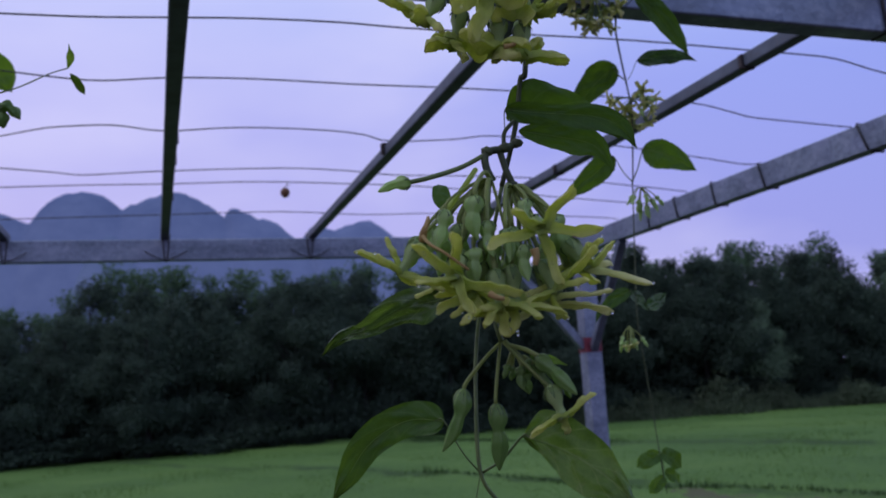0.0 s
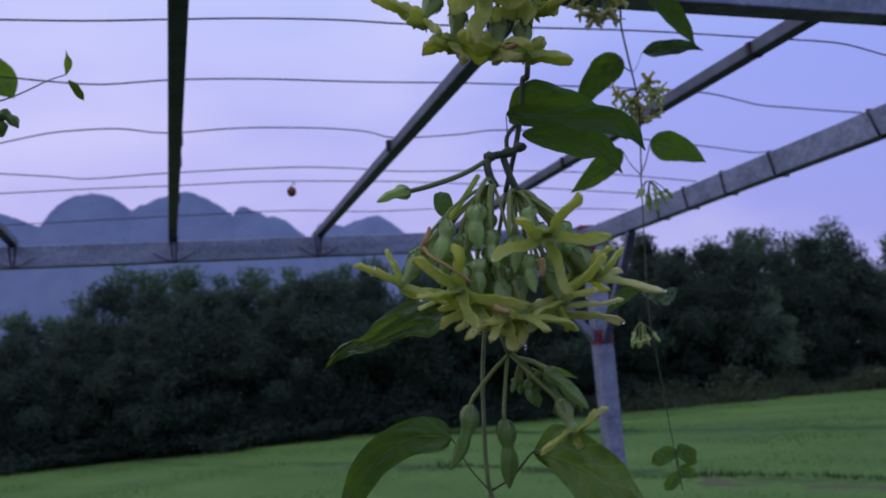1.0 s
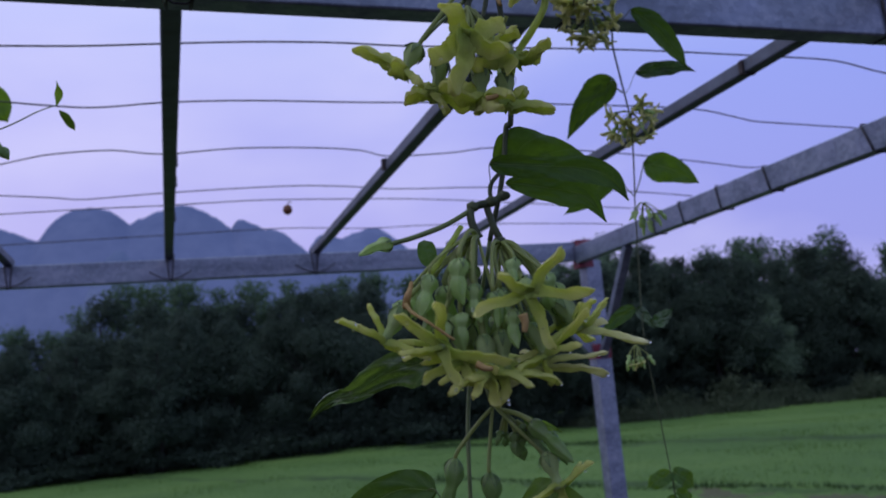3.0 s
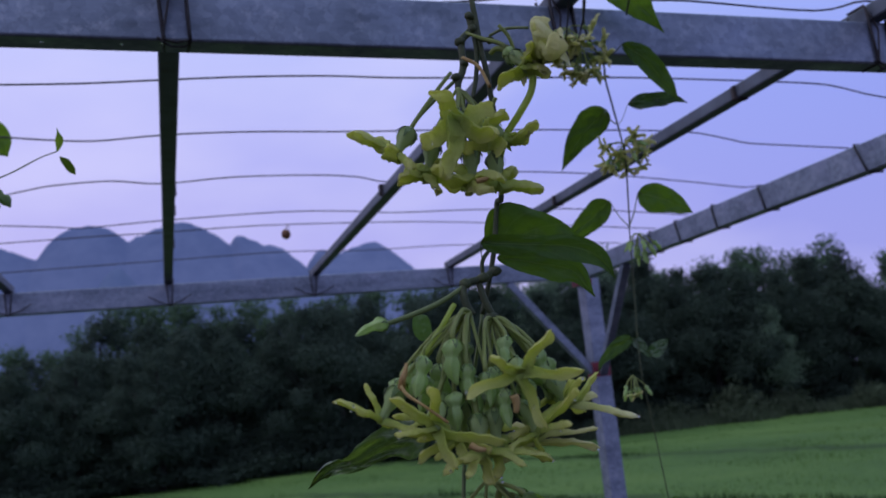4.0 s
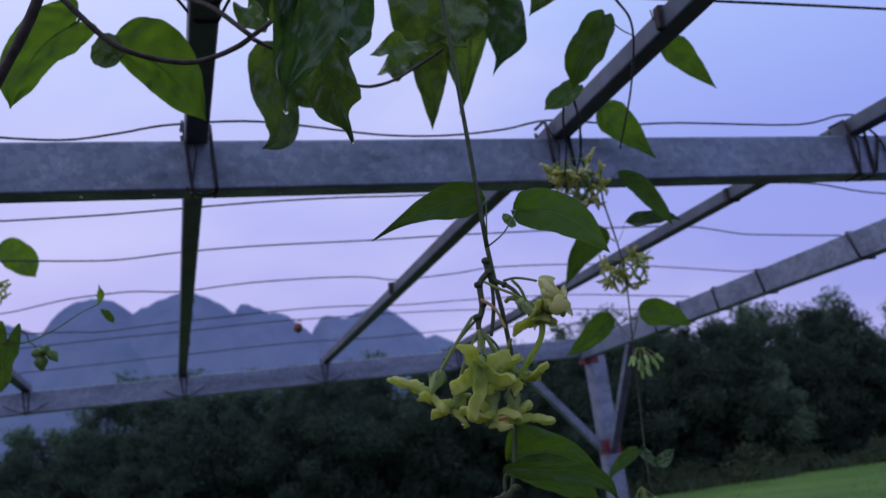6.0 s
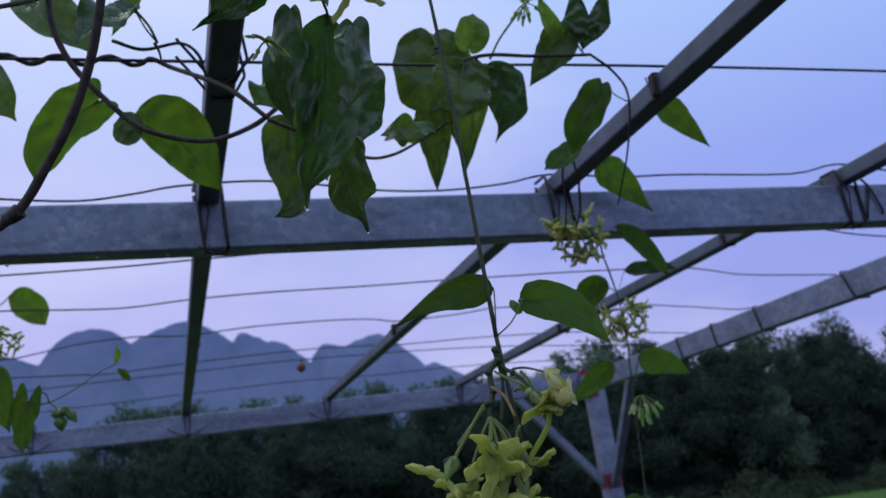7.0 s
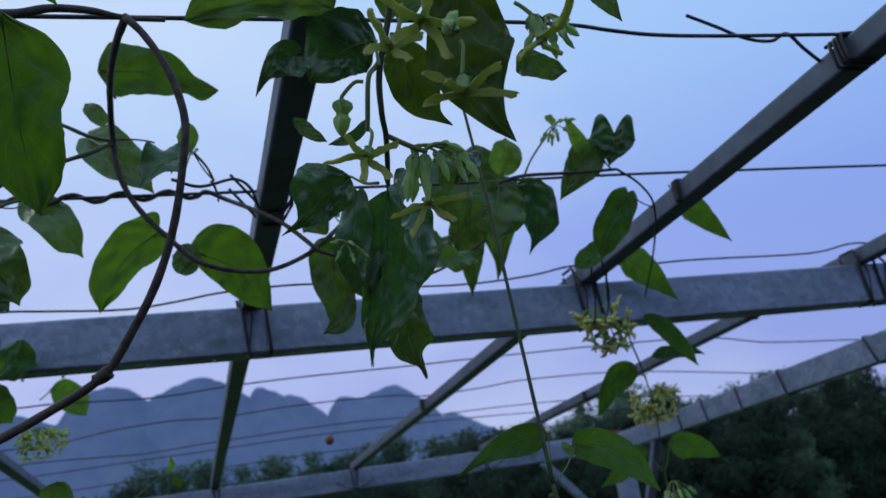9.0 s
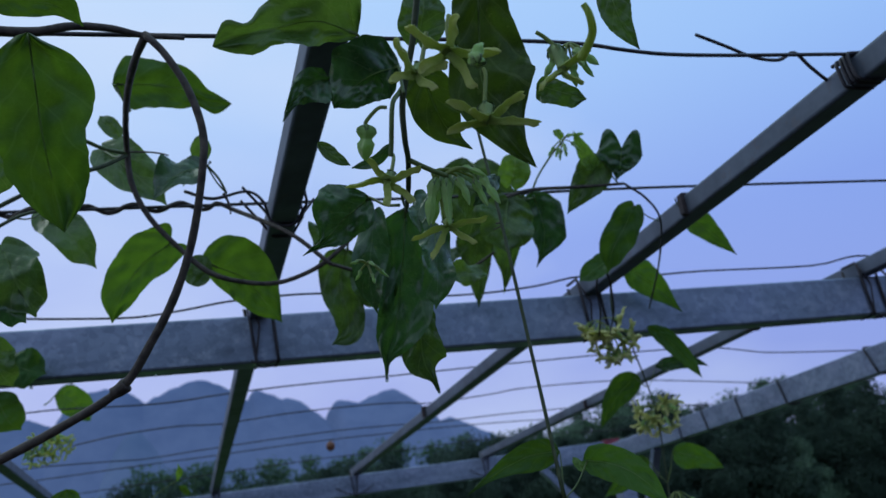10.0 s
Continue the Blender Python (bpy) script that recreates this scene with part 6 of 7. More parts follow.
# shoots hanging over the near end of the pergola

vine_c = thing("climbing_shoot", (-0.2400, 1.2800, 2.2800), "thin climbing shoot with few leaves and small buds", "vine", "flowering vines on the pergola")
stem(vine_c, ((-0.1721, 1.1274, 1.9529), (-0.1558, 1.1274, 1.9524), (-0.1414, 1.1288, 1.9530), (-0.1132, 1.1415, 1.9680), (-0.0821, 1.1553, 1.9903), (-0.0628, 1.1598, 1.9995)), 0.0011, 0.0007, material=PEDICEL)
blade(vine_c, ((-0.0628, 1.1598, 1.9995), (-0.0590, 1.1486, 2.0094), (-0.0601, 1.1368, 2.0211)), (0.0008, 0.0024, 0.0040, 0.0037, 0.0011, 0.0000), (0.0008, 0.0024, 0.0040, 0.0037, 0.0011, 0.0000), (0.03, -0.98, -0.17), 0.0000, 0.2, 0.1, None, LEAF_YOUNG)
blade(vine_c, ((-0.0602, 1.1609, 1.9933), (-0.0540, 1.1819, 1.9897), (-0.0470, 1.2035, 1.9821)), (0.0008, 0.0033, 0.0041, 0.0047, 0.0035, 0.0000), (0.0008, 0.0033, 0.0049, 0.0047, 0.0035, 0.0000), (0.03, -0.99, -0.15), 0.0000, 0.2, 0.1, None, LEAF_SMOOTH)
blade(vine_c, ((-0.3206, 2.0491, 2.3361), (-0.2861, 2.0688, 2.3168), (-0.2519, 2.0935, 2.2716)), (0.0113, 0.0311, 0.0339, 0.0293, 0.0199, 0.0000), (0.0197, 0.0311, 0.0339, 0.0325, 0.0238, 0.0000), (0.12, -0.97, -0.23), 0.0000, 0.2, 0.1, (-0.3463, 2.0416, 2.3092), LEAF_SMOOTH)
blade(vine_c, ((-0.2007, 1.1059, 2.0011), (-0.1953, 1.1182, 1.9601), (-0.1872, 1.1293, 1.9201)), (0.0196, 0.0236, 0.0197, 0.0163, 0.0088, 0.0000), (0.0110, 0.0157, 0.0158, 0.0128, 0.0066, 0.0000), (0.14, -0.98, -0.14), 0.0000, 0.2, 0.1, None, LEAF_SMOOTH)
blade(vine_c, ((-0.1653, 1.1258, 1.9562), (-0.1721, 1.1341, 1.9312), (-0.1752, 1.1433, 1.8961)), (0.0158, 0.0190, 0.0143, 0.0109, 0.0090, 0.0000), (0.0142, 0.0158, 0.0119, 0.0109, 0.0090, 0.0000), (0.12, -0.99, -0.11), 0.0237, 0.2, 0.1, (-0.1414, 1.1288, 1.9530), LEAF_SMOOTH)
stem(vine_c, ((-0.1503, 1.1231, 1.9662), (-0.1441, 1.1252, 1.9629), (-0.1414, 1.1288, 1.9530), (-0.1356, 1.1290, 1.9481), (-0.1317, 1.1291, 1.9427)), 0.0010, 0.0008, material=PEDICEL)
bud(vine_c, (-0.1323, 1.1288, 1.9442), (-0.1268, 1.1325, 1.9163), thick=1.7, material=BUD_YOUNG)
bud(vine_c, (-0.1300, 1.1253, 1.9421), (-0.1092, 1.1250, 1.9247), thick=1.7, material=BUD_YOUNG)
umbel(vine_c, (-0.2924, 1.7175, 2.1711), 12, 0.03, 6, open_share=0.6, long=0.012, petal=0.014)
umbel(vine_c, (-0.2959, 1.5590, 2.1528), 16, 0.035, 8, open_share=0.6, long=0.012, petal=0.014)
leaf(vine_c, (-0.2837, 1.2065, 2.1990), (-0.2343, 1.1989, 2.1757), 0.0586, (-0.01, -0.98, 0.19), 0.2, 0.1, 0.1, material=LEAF_SMOOTH)
leaf(vine_c, (-0.3021, 1.2276, 2.1560), (-0.2779, 1.2374, 2.1062), 0.0525, (-0.03, -1.00, -0.01), 0.2, 0.1, 0.1, material=LEAF_SMOOTH)

# the woody vine twining along the two near wires

vine_d = thing("twining_vine", (-0.0800, 0.5000, 2.2900), "woody brown vine twining along the wires with broad green leaves", "vine", "flowering vines on the pergola")
stem(vine_d, ((-0.2227, 0.6287, 1.9604), (-0.1961, 0.6169, 1.9697), (-0.1518, 0.5974, 1.9850), (-0.1005, 0.5730, 2.0076), (-0.0747, 0.5539, 2.0382), (-0.0530, 0.5347, 2.0729), (-0.0374, 0.5157, 2.1128), (-0.0269, 0.4950, 2.1620), (-0.0248, 0.4886, 2.1938), (-0.0343, 0.4844, 2.2301), (-0.0500, 0.4839, 2.2613), (-0.0636, 0.4870, 2.2808)), 0.0040, 0.0030, material=STEM_BROWN, label="thick brown woody stem")
stem(vine_d, ((-0.0946, 0.5699, 2.0109), (-0.1005, 0.5730, 2.0076), (-0.1058, 0.5752, 2.0060)), 0.0062, 0.0050, material=STEM_BROWN, label="knobbly node on the woody stem")
stem(vine_d, ((-0.1889, 0.4825, 2.2814), (-0.1486, 0.4815, 2.2792), (-0.1196, 0.4813, 2.2848), (-0.0903, 0.4877, 2.2873), (-0.0667, 0.4923, 2.2843), (-0.0334, 0.4888, 2.2796)), 0.0046, 0.0018, material=STEM_BROWN)
stem(vine_d, ((-0.0636, 0.4888, 2.2820), (-0.0739, 0.5326, 2.2865), (-0.0837, 0.6083, 2.3004), (-0.0909, 0.7129, 2.3244), (-0.0930, 0.7718, 2.3164), (-0.0898, 0.7830, 2.2817), (-0.0730, 0.7911, 2.2436), (-0.0395, 0.7947, 2.2028), (-0.0111, 0.7952, 2.1759), (0.0249, 0.7987, 2.1645), (0.0622, 0.7988, 2.1618), (0.0995, 0.7841, 2.1696), (0.1250, 0.7711, 2.1835), (0.1636, 0.7794, 2.2192)), 0.0036, 0.0026, material=STEM_BROWN)
stem(vine_d, [(-0.30 + 0.0105 * i, 0.8487 + 0.0002 * i + 0.0046 * math.sin(1.25 * i), 2.283 + 0.0046 * math.cos(1.25 * i)) for i in range(30)] + [(0.0250, 0.8480, 2.2720), (0.0546, 0.8100, 2.2400), (0.0810, 0.7700, 2.2050), (0.1112, 0.7396, 2.1596)], 0.0032, 0.0026, material=STEM_BROWN)
stem(vine_d, ((-0.0345, 0.8092, 2.2829), (-0.0041, 0.8040, 2.2700), (0.0345, 0.8006, 2.2760), (0.0525, 0.7998, 2.2619), (0.0606, 0.8053, 2.2390), (0.0822, 0.8012, 2.2311), (0.0989, 0.7909, 2.2451), (0.1106, 0.7930, 2.2598)), 0.002, 0.0016, material=WIRE, name="tendril")
stem(vine_d, ((0.0081, 0.7891, 2.2698), (0.0124, 0.7912, 2.2600), (0.0146, 0.7953, 2.2463)), 0.0018, 0.001, material=STEM_BROWN)
stem(vine_d, ((-0.0936, 0.7720, 2.3165), (-0.0716, 0.7662, 2.3129), (-0.0568, 0.7629, 2.3088), (-0.0497, 0.7617, 2.3058)), 0.0012, 0.0008, material=STEM_BROWN, name="tendril")
stem(vine_d, ((-0.2412, 0.6985, 2.3448), (-0.1809, 0.7087, 2.3239), (-0.1379, 0.7318, 2.3136), (-0.1171, 0.7485, 2.3102), (-0.0937, 0.7726, 2.3147)), 0.002, 0.0022, material=PEDICEL)
stem(vine_d, ((-0.2432, 0.7401, 2.2284), (-0.1852, 0.7337, 2.2568), (-0.1372, 0.7435, 2.2799), (-0.1153, 0.7541, 2.2927), (-0.0938, 0.7733, 2.3130)), 0.0024, 0.0024, material=STEM_GREEN)
stem(vine_d, ((-0.2256, 0.7858, 2.2399), (-0.2053, 0.7958, 2.2559), (-0.1795, 0.8153, 2.2715)), 0.0022, 0.0016, material=STEM_GREEN)
stem(vine_d, ((-0.0089, 0.7734, 2.2984), (0.0035, 0.7754, 2.2813), (0.0111, 0.7883, 2.2693)), 0.0014, material=PEDICEL)
blade(vine_d, ((-0.1352, 0.3660, 2.2011), (-0.1341, 0.3850, 2.1755), (-0.1324, 0.4034, 2.1476), (-0.1281, 0.4210, 2.1183), (-0.1233, 0.4363, 2.0903)), (0.0123, 0.0239, 0.0310, 0.0331, 0.0290, 0.0270, 0.0221, 0.0133, 0.0008), (0.0041, 0.0272, 0.0359, 0.0364, 0.0274, 0.0258, 0.0229, 0.0150, 0.0008), (0.11, -0.88, -0.46), 0.0016, 0.15, 0.22, None, LEAF_SMOOTH)
leaf(vine_d, (-0.1748, 0.4715, 2.1743), (-0.1750, 0.4839, 2.1393), 0.0296, (-0.06, -0.99, -0.14), 0.2, 0.1, 0.15)
blade(vine_d, ((-0.1006, 0.7485, 2.3878), (-0.0679, 0.7493, 2.3880), (-0.0318, 0.7517, 2.3834), (-0.0015, 0.7571, 2.3716), (0.0233, 0.7577, 2.3672)), (0.0081, 0.0269, 0.0242, 0.0242, 0.0229, 0.0189, 0.0108, 0.0135, 0.0027), (0.0189, 0.0323, 0.0290, 0.0269, 0.0269, 0.0202, 0.0121, 0.0081, 0.0013), (-0.02, -0.87, -0.50), 0.0040, 0.2, 0.14, (-0.0868, 0.7552, 2.3578), LEAF_SMOOTH)
leaf(vine_d, (-0.1227, 0.8352, 2.3519), (-0.0520, 0.8081, 2.2705), 0.0530, (-0.05, -1.00, 0.01), 0.25, 0.1, 0.12, (-0.0937, 0.7726, 2.3147))
leaf(vine_d, (-0.1003, 0.7681, 2.3335), (-0.1223, 0.7666, 2.3577), 0.0191, (-0.05, -1.00, 0.01), 0.3, 0.1, 0.075)
leaf(vine_d, (-0.0101, 0.7737, 2.2986), (-0.0700, 0.7624, 2.2594), 0.0462, (-0.29, -0.90, 0.32), 0.35, 0.15, 0.225, (0.0111, 0.7883, 2.2693), LEAF_DARK)
blade(vine_d, ((-0.0148, 0.7763, 2.3372), (-0.0133, 0.7923, 2.3200), (-0.0242, 0.8070, 2.3058), (-0.0351, 0.8200, 2.2942)), (0.0054, 0.0122, 0.0109, 0.0092, 0.0055, 0.0000), (0.0067, 0.0108, 0.0081, 0.0046, 0.0028, 0.0000), (-0.03, -0.91, -0.42), 0.0000, 0.2, 0.1, None, LEAF)
leaf(vine_d, (-0.1922, 0.8685, 2.2892), (-0.1385, 0.8458, 2.2106), 0.0461, (0.04, -1.00, -0.05), 0.25, 0.12, 0.15, (-0.2160, 0.8286, 2.2668))
leaf(vine_d, (-0.2063, 0.6891, 2.1825), (-0.1787, 0.6848, 2.1070), 0.0521, (0.04, -0.99, -0.15), 0.2, 0.1, 0.27)
leaf(vine_d, (-0.2166, 0.7069, 2.1416), (-0.1837, 0.6863, 2.1073), 0.0340, (0.04, -0.99, -0.15), 0.2, 0.1, 0.27, material=LEAF_DARK)
leaf(vine_d, (-0.2290, 0.7766, 2.1121), (-0.2156, 0.7880, 2.0675), 0.0361, (0.04, -0.99, -0.15), 0.2, 0.1, 0.27)
blade(vine_d, ((-0.1556, 0.3323, 2.2097), (-0.1318, 0.3434, 2.2112), (-0.1147, 0.3521, 2.2135), (-0.1018, 0.3654, 2.2076)), (0.0100, 0.0112, 0.0097, 0.0073, 0.0045, 0.0000), (0.0080, 0.0120, 0.0121, 0.0128, 0.0077, 0.0000), (0.09, -0.82, -0.57), 0.0000, 0.2, 0.1, None, LEAF_SMOOTH)
blade(vine_d, ((0.0534, 0.2543, 2.1303), (0.0304, 0.2512, 2.1369), (0.0019, 0.2548, 2.1326), (-0.0273, 0.2587, 2.1250)), (0.0200, 0.0206, 0.0206, 0.0185, 0.0165, 0.0125, 0.0066, 0.0112, 0.0020), (0.0047, 0.0087, 0.0126, 0.0132, 0.0099, 0.0086, 0.0105, 0.0072, 0.0013), (-0.11, -0.83, -0.55), 0.0000, 0.2, 0.3, (0.0646, 0.2438, 2.1003), LEAF)
blade(vine_d, ((0.0709, 0.2384, 2.0998), (0.0586, 0.2458, 2.1000), (0.0470, 0.2548, 2.0964), (0.0365, 0.2652, 2.0891)), (0.0079, 0.0175, 0.0218, 0.0212, 0.0177, 0.0110, 0.0013), (0.0045, 0.0128, 0.0147, 0.0135, 0.0110, 0.0078, 0.0013), (-0.20, -0.85, -0.49), 0.0000, 0.2, 0.26, (0.0676, 0.2288, 2.0773), LEAF_DARK)
blade(vine_d, ((0.0312, 0.2405, 2.0934), (0.0193, 0.2415, 2.0889), (0.0106, 0.2434, 2.0815), (0.0047, 0.2463, 2.0708)), (0.0037, 0.0081, 0.0087, 0.0056, 0.0028, 0.0012, 0.0000), (0.0062, 0.0112, 0.0099, 0.0062, 0.0028, 0.0012, 0.0000), (-0.14, -0.86, -0.48), 0.0000, 0.4, 0.3, None, LEAF_DARK)
stem(vine_d, ((0.0838, 0.2231, 2.1413), (0.0790, 0.2348, 2.1127), (0.0721, 0.2470, 2.0843), (0.0719, 0.2543, 2.0637), (0.0756, 0.2667, 2.0566), (0.0825, 0.2990, 2.0530), (0.0916, 0.3378, 2.0604), (0.0999, 0.3714, 2.0677)), 0.002, 0.0014)
stem(vine_d, ((0.0756, 0.2667, 2.0566), (0.0866, 0.2656, 2.0497), (0.0969, 0.2643, 2.0441)), 0.0016, 0.0014, material=PEDICEL)
stem(vine_d, ((0.0785, 0.2503, 2.1006), (0.0705, 0.2462, 2.0881), (0.0640, 0.2409, 2.0774), (0.0622, 0.2486, 2.0575), (0.0615, 0.2510, 2.0513)), 0.0014, material=PEDICEL)
blade(vine_d, ((0.1160, 0.2145, 2.1386), (0.1157, 0.2259, 2.1132), (0.1155, 0.2346, 2.0895), (0.1219, 0.2392, 2.0653), (0.1301, 0.2383, 2.0482), (0.1374, 0.2352, 2.0351)), (0.0131, 0.0150, 0.0155, 0.0161, 0.0185, 0.0159, 0.0088, 0.0044, 0.0003), (0.0131, 0.0169, 0.0217, 0.0276, 0.0294, 0.0235, 0.0152, 0.0063, 0.0006), (-0.35, -0.83, -0.44), 0.0000, 0.2, 0.12, None, LEAF_OLIVE)
blade(vine_d, ((0.0908, 0.2624, 2.1137), (0.0993, 0.2741, 2.0939), (0.1095, 0.2814, 2.0794), (0.1217, 0.2843, 2.0707)), (0.0084, 0.0129, 0.0143, 0.0136, 0.0096, 0.0034, 0.0003), (0.0084, 0.0136, 0.0153, 0.0136, 0.0096, 0.0027, 0.0003), (-0.31, -0.85, -0.43), 0.0000, 0.2, 0.12, None, LEAF_OLIVE)
blade(vine_d, ((0.1461, 0.2305, 2.0833), (0.1584, 0.2234, 2.0737), (0.1669, 0.2167, 2.0660)), (0.0065, 0.0084, 0.0077, 0.0065, 0.0061, 0.0000), (0.0049, 0.0065, 0.0058, 0.0050, 0.0035, 0.0000), (-0.42, -0.79, -0.45), 0.0000, 0.2, 0.2, None, LEAF)
blade(vine_d, ((0.1972, 0.2167, 2.1408), (0.2028, 0.2208, 2.1205), (0.2108, 0.2216, 2.1009)), (0.0070, 0.0090, 0.0090, 0.0069, 0.0038, 0.0000), (0.0070, 0.0097, 0.0083, 0.0054, 0.0028, 0.0000), (-0.47, -0.73, -0.50), 0.0000, 0.2, 0.1, None, LEAF)
leaf(vine_d, (0.0876, 0.2505, 2.1231), (0.0941, 0.2380, 2.1526), 0.0264, (-0.06, -0.99, -0.14), 0.2, 0.1, 0.075)
blade(vine_d, ((0.0282, 0.2816, 2.0764), (0.0361, 0.2807, 2.0671), (0.0447, 0.2784, 2.0597)), (0.0010, 0.0029, 0.0036, 0.0032, 0.0022, 0.0000), (0.0010, 0.0033, 0.0039, 0.0032, 0.0022, 0.0000), (-0.18, -0.89, -0.43), 0.0000, 0.2, 0.1, None, LEAF)
blade(vine_d, ((0.0676, 0.2689, 2.0675), (0.0596, 0.2778, 2.0617), (0.0466, 0.2852, 2.0611)), (0.0013, 0.0026, 0.0029, 0.0029, 0.0018, 0.0000), (0.0013, 0.0026, 0.0029, 0.0029, 0.0018, 0.0000), (-0.22, -0.88, -0.42), 0.0000, 0.2, 0.2, None, LEAF_DARK)
blade(vine_d, ((0.0648, 0.3254, 2.0593), (0.0498, 0.3340, 2.0503), (0.0365, 0.3423, 2.0392), (0.0228, 0.3487, 2.0319)), (0.0071, 0.0159, 0.0219, 0.0212, 0.0149, 0.0035, 0.0011, 0.0000), (0.0071, 0.0141, 0.0134, 0.0127, 0.0106, 0.0043, 0.0014, 0.0000), (-0.17, -0.92, -0.35), 0.0000, 0.2, 0.26, (0.0767, 0.3039, 2.0444), LEAF_DARK)
leaf(vine_d, (0.3431, 0.7703, 2.2390), (0.3255, 0.7770, 2.1730), 0.0691, (-0.09, -0.96, -0.25), 0.2, 0.06, 0.12)
leaf(vine_d, (0.3547, 0.7806, 2.2621), (0.3638, 0.7647, 2.2988), 0.0385, (-0.19, -0.95, -0.24), 0.2, 0.06, 0.075, material=LEAF_YOUNG)
blade(vine_d, ((0.4038, 0.8298, 2.2639), (0.4150, 0.8425, 2.2286), (0.4148, 0.8560, 2.2021), (0.4063, 0.8706, 2.1810)), (0.0163, 0.0223, 0.0208, 0.0150, 0.0050, 0.0000), (0.0163, 0.0282, 0.0283, 0.0251, 0.0061, 0.0000), (-0.40, -0.87, -0.30), 0.0089, 0.2, 0.2, (0.3608, 0.7825, 2.2512), LEAF_DARK)
blade(vine_d, ((0.4937, 0.7938, 2.2965), (0.4721, 0.8168, 2.2713), (0.4508, 0.8396, 2.2424)), (0.0166, 0.0241, 0.0211, 0.0152, 0.0081, 0.0000), (0.0151, 0.0241, 0.0226, 0.0169, 0.0081, 0.0000), (-0.44, -0.83, -0.35), 0.0075, 0.2, 0.1, (0.5105, 0.7964, 2.2644), LEAF)
blade(vine_d, ((0.5110, 0.7685, 2.3022), (0.5095, 0.7779, 2.2842), (0.5046, 0.7891, 2.2655)), (0.0284, 0.0314, 0.0254, 0.0165, 0.0067, 0.0000), (0.0254, 0.0269, 0.0224, 0.0135, 0.0052, 0.0000), (-0.47, -0.80, -0.37), 0.0254, 0.2, 0.1, None, LEAF_DARK)
blade(vine_d, ((0.4799, 0.7944, 2.2850), (0.4660, 0.7895, 2.3116), (0.4557, 0.7831, 2.3356)), (0.0075, 0.0105, 0.0105, 0.0084, 0.0050, 0.0000), (0.0060, 0.0090, 0.0090, 0.0067, 0.0041, 0.0000), (-0.44, -0.81, -0.39), 0.0000, 0.2, 0.1, None, LEAF_YOUNG)
stem(vine_d, ((0.3814, 0.7866, 2.2521), (0.3969, 0.7838, 2.2774), (0.4197, 0.7783, 2.3039), (0.4307, 0.7713, 2.3137)), 0.0014, 0.0012, material=PEDICEL)
umbel(vine_d, (0.4323, 0.7697, 2.3168), 8, 0.016, 9, open_share=0.0, long=0.01, petal=0.01, down=-0.2)
leaf(vine_d, (0.4310, 0.7696, 2.3184), (0.4214, 0.7683, 2.3307), 0.0105, (-0.06, -0.99, -0.14), 0.2, 0.1, 0.075, material=LEAF_YOUNG)
stem(vine_d, ((0.3265, 0.7758, 2.2385), (0.3743, 0.7778, 2.2523), (0.4384, 0.7979, 2.2625), (0.4776, 0.7964, 2.2626), (0.5175, 0.7945, 2.2633)), 0.0024, 0.002, material=STEM_BROWN)
stem(vine_d, ((0.1147, 0.7583, 2.1661), (0.1663, 0.7983, 2.1631), (0.2284, 0.8370, 2.1539), (0.2673, 0.8448, 2.1594), (0.3019, 0.8289, 2.1730), (0.3297, 0.8151, 2.1869)), 0.0022, 0.0016, material=STEM_BROWN)
blade(vine_d, ((-0.0540, 0.8717, 2.2431), (-0.0874, 0.8813, 2.2215), (-0.1137, 0.8945, 2.1857), (-0.1240, 0.9039, 2.1596)), (0.0267, 0.0310, 0.0296, 0.0269, 0.0190, 0.0000), (0.0211, 0.0253, 0.0211, 0.0174, 0.0134, 0.0000), (0.05, -0.95, -0.30), 0.0155, 0.12, 0.05, (-0.0470, 0.8305, 2.2269), LEAF_SMOOTH)
blade(vine_d, ((-0.0072, 0.8823, 2.2164), (0.0295, 0.8922, 2.2013), (0.0553, 0.9060, 2.1723), (0.0741, 0.9179, 2.1480)), (0.0085, 0.0226, 0.0270, 0.0240, 0.0154, 0.0000), (0.0324, 0.0438, 0.0383, 0.0287, 0.0154, 0.0000), (-0.10, -0.95, -0.29), 0.0169, 0.12, 0.05, (-0.0125, 0.8744, 2.2036), LEAF_SMOOTH)
leaf(vine_d, (-0.0130, 0.8510, 2.1942), (-0.0408, 0.8557, 2.2092), 0.0365, (-0.20, -0.96, -0.19), 0.12, 0.05, 0.06)
blade(vine_d, ((0.1171, 0.4345, 2.0961), (0.1157, 0.4517, 2.0696), (0.1124, 0.4692, 2.0389), (0.1073, 0.4844, 2.0119), (0.1017, 0.4966, 1.9929), (0.1014, 0.5055, 1.9805)), (0.0086, 0.0186, 0.0169, 0.0166, 0.0166, 0.0158, 0.0150, 0.0137, 0.0111, 0.0022, 0.0013), (0.0065, 0.0147, 0.0174, 0.0192, 0.0236, 0.0264, 0.0265, 0.0204, 0.0120, 0.0022, 0.0013), (-0.23, -0.94, -0.24), 0.0000, 0.3, 0.3, (0.1055, 0.3975, 2.0956), LEAF_DARK)
blade(vine_d, ((0.1401, 0.5128, 2.0410), (0.1390, 0.5247, 2.0153), (0.1415, 0.5333, 1.9955), (0.1487, 0.5385, 1.9831), (0.1529, 0.5440, 1.9728)), (0.0094, 0.0103, 0.0113, 0.0132, 0.0161, 0.0161, 0.0076, 0.0024, 0.0014), (0.0117, 0.0122, 0.0132, 0.0156, 0.0189, 0.0190, 0.0062, 0.0024, 0.0014), (-0.26, -0.94, -0.20), 0.0000, 0.2, 0.2, None, LEAF)
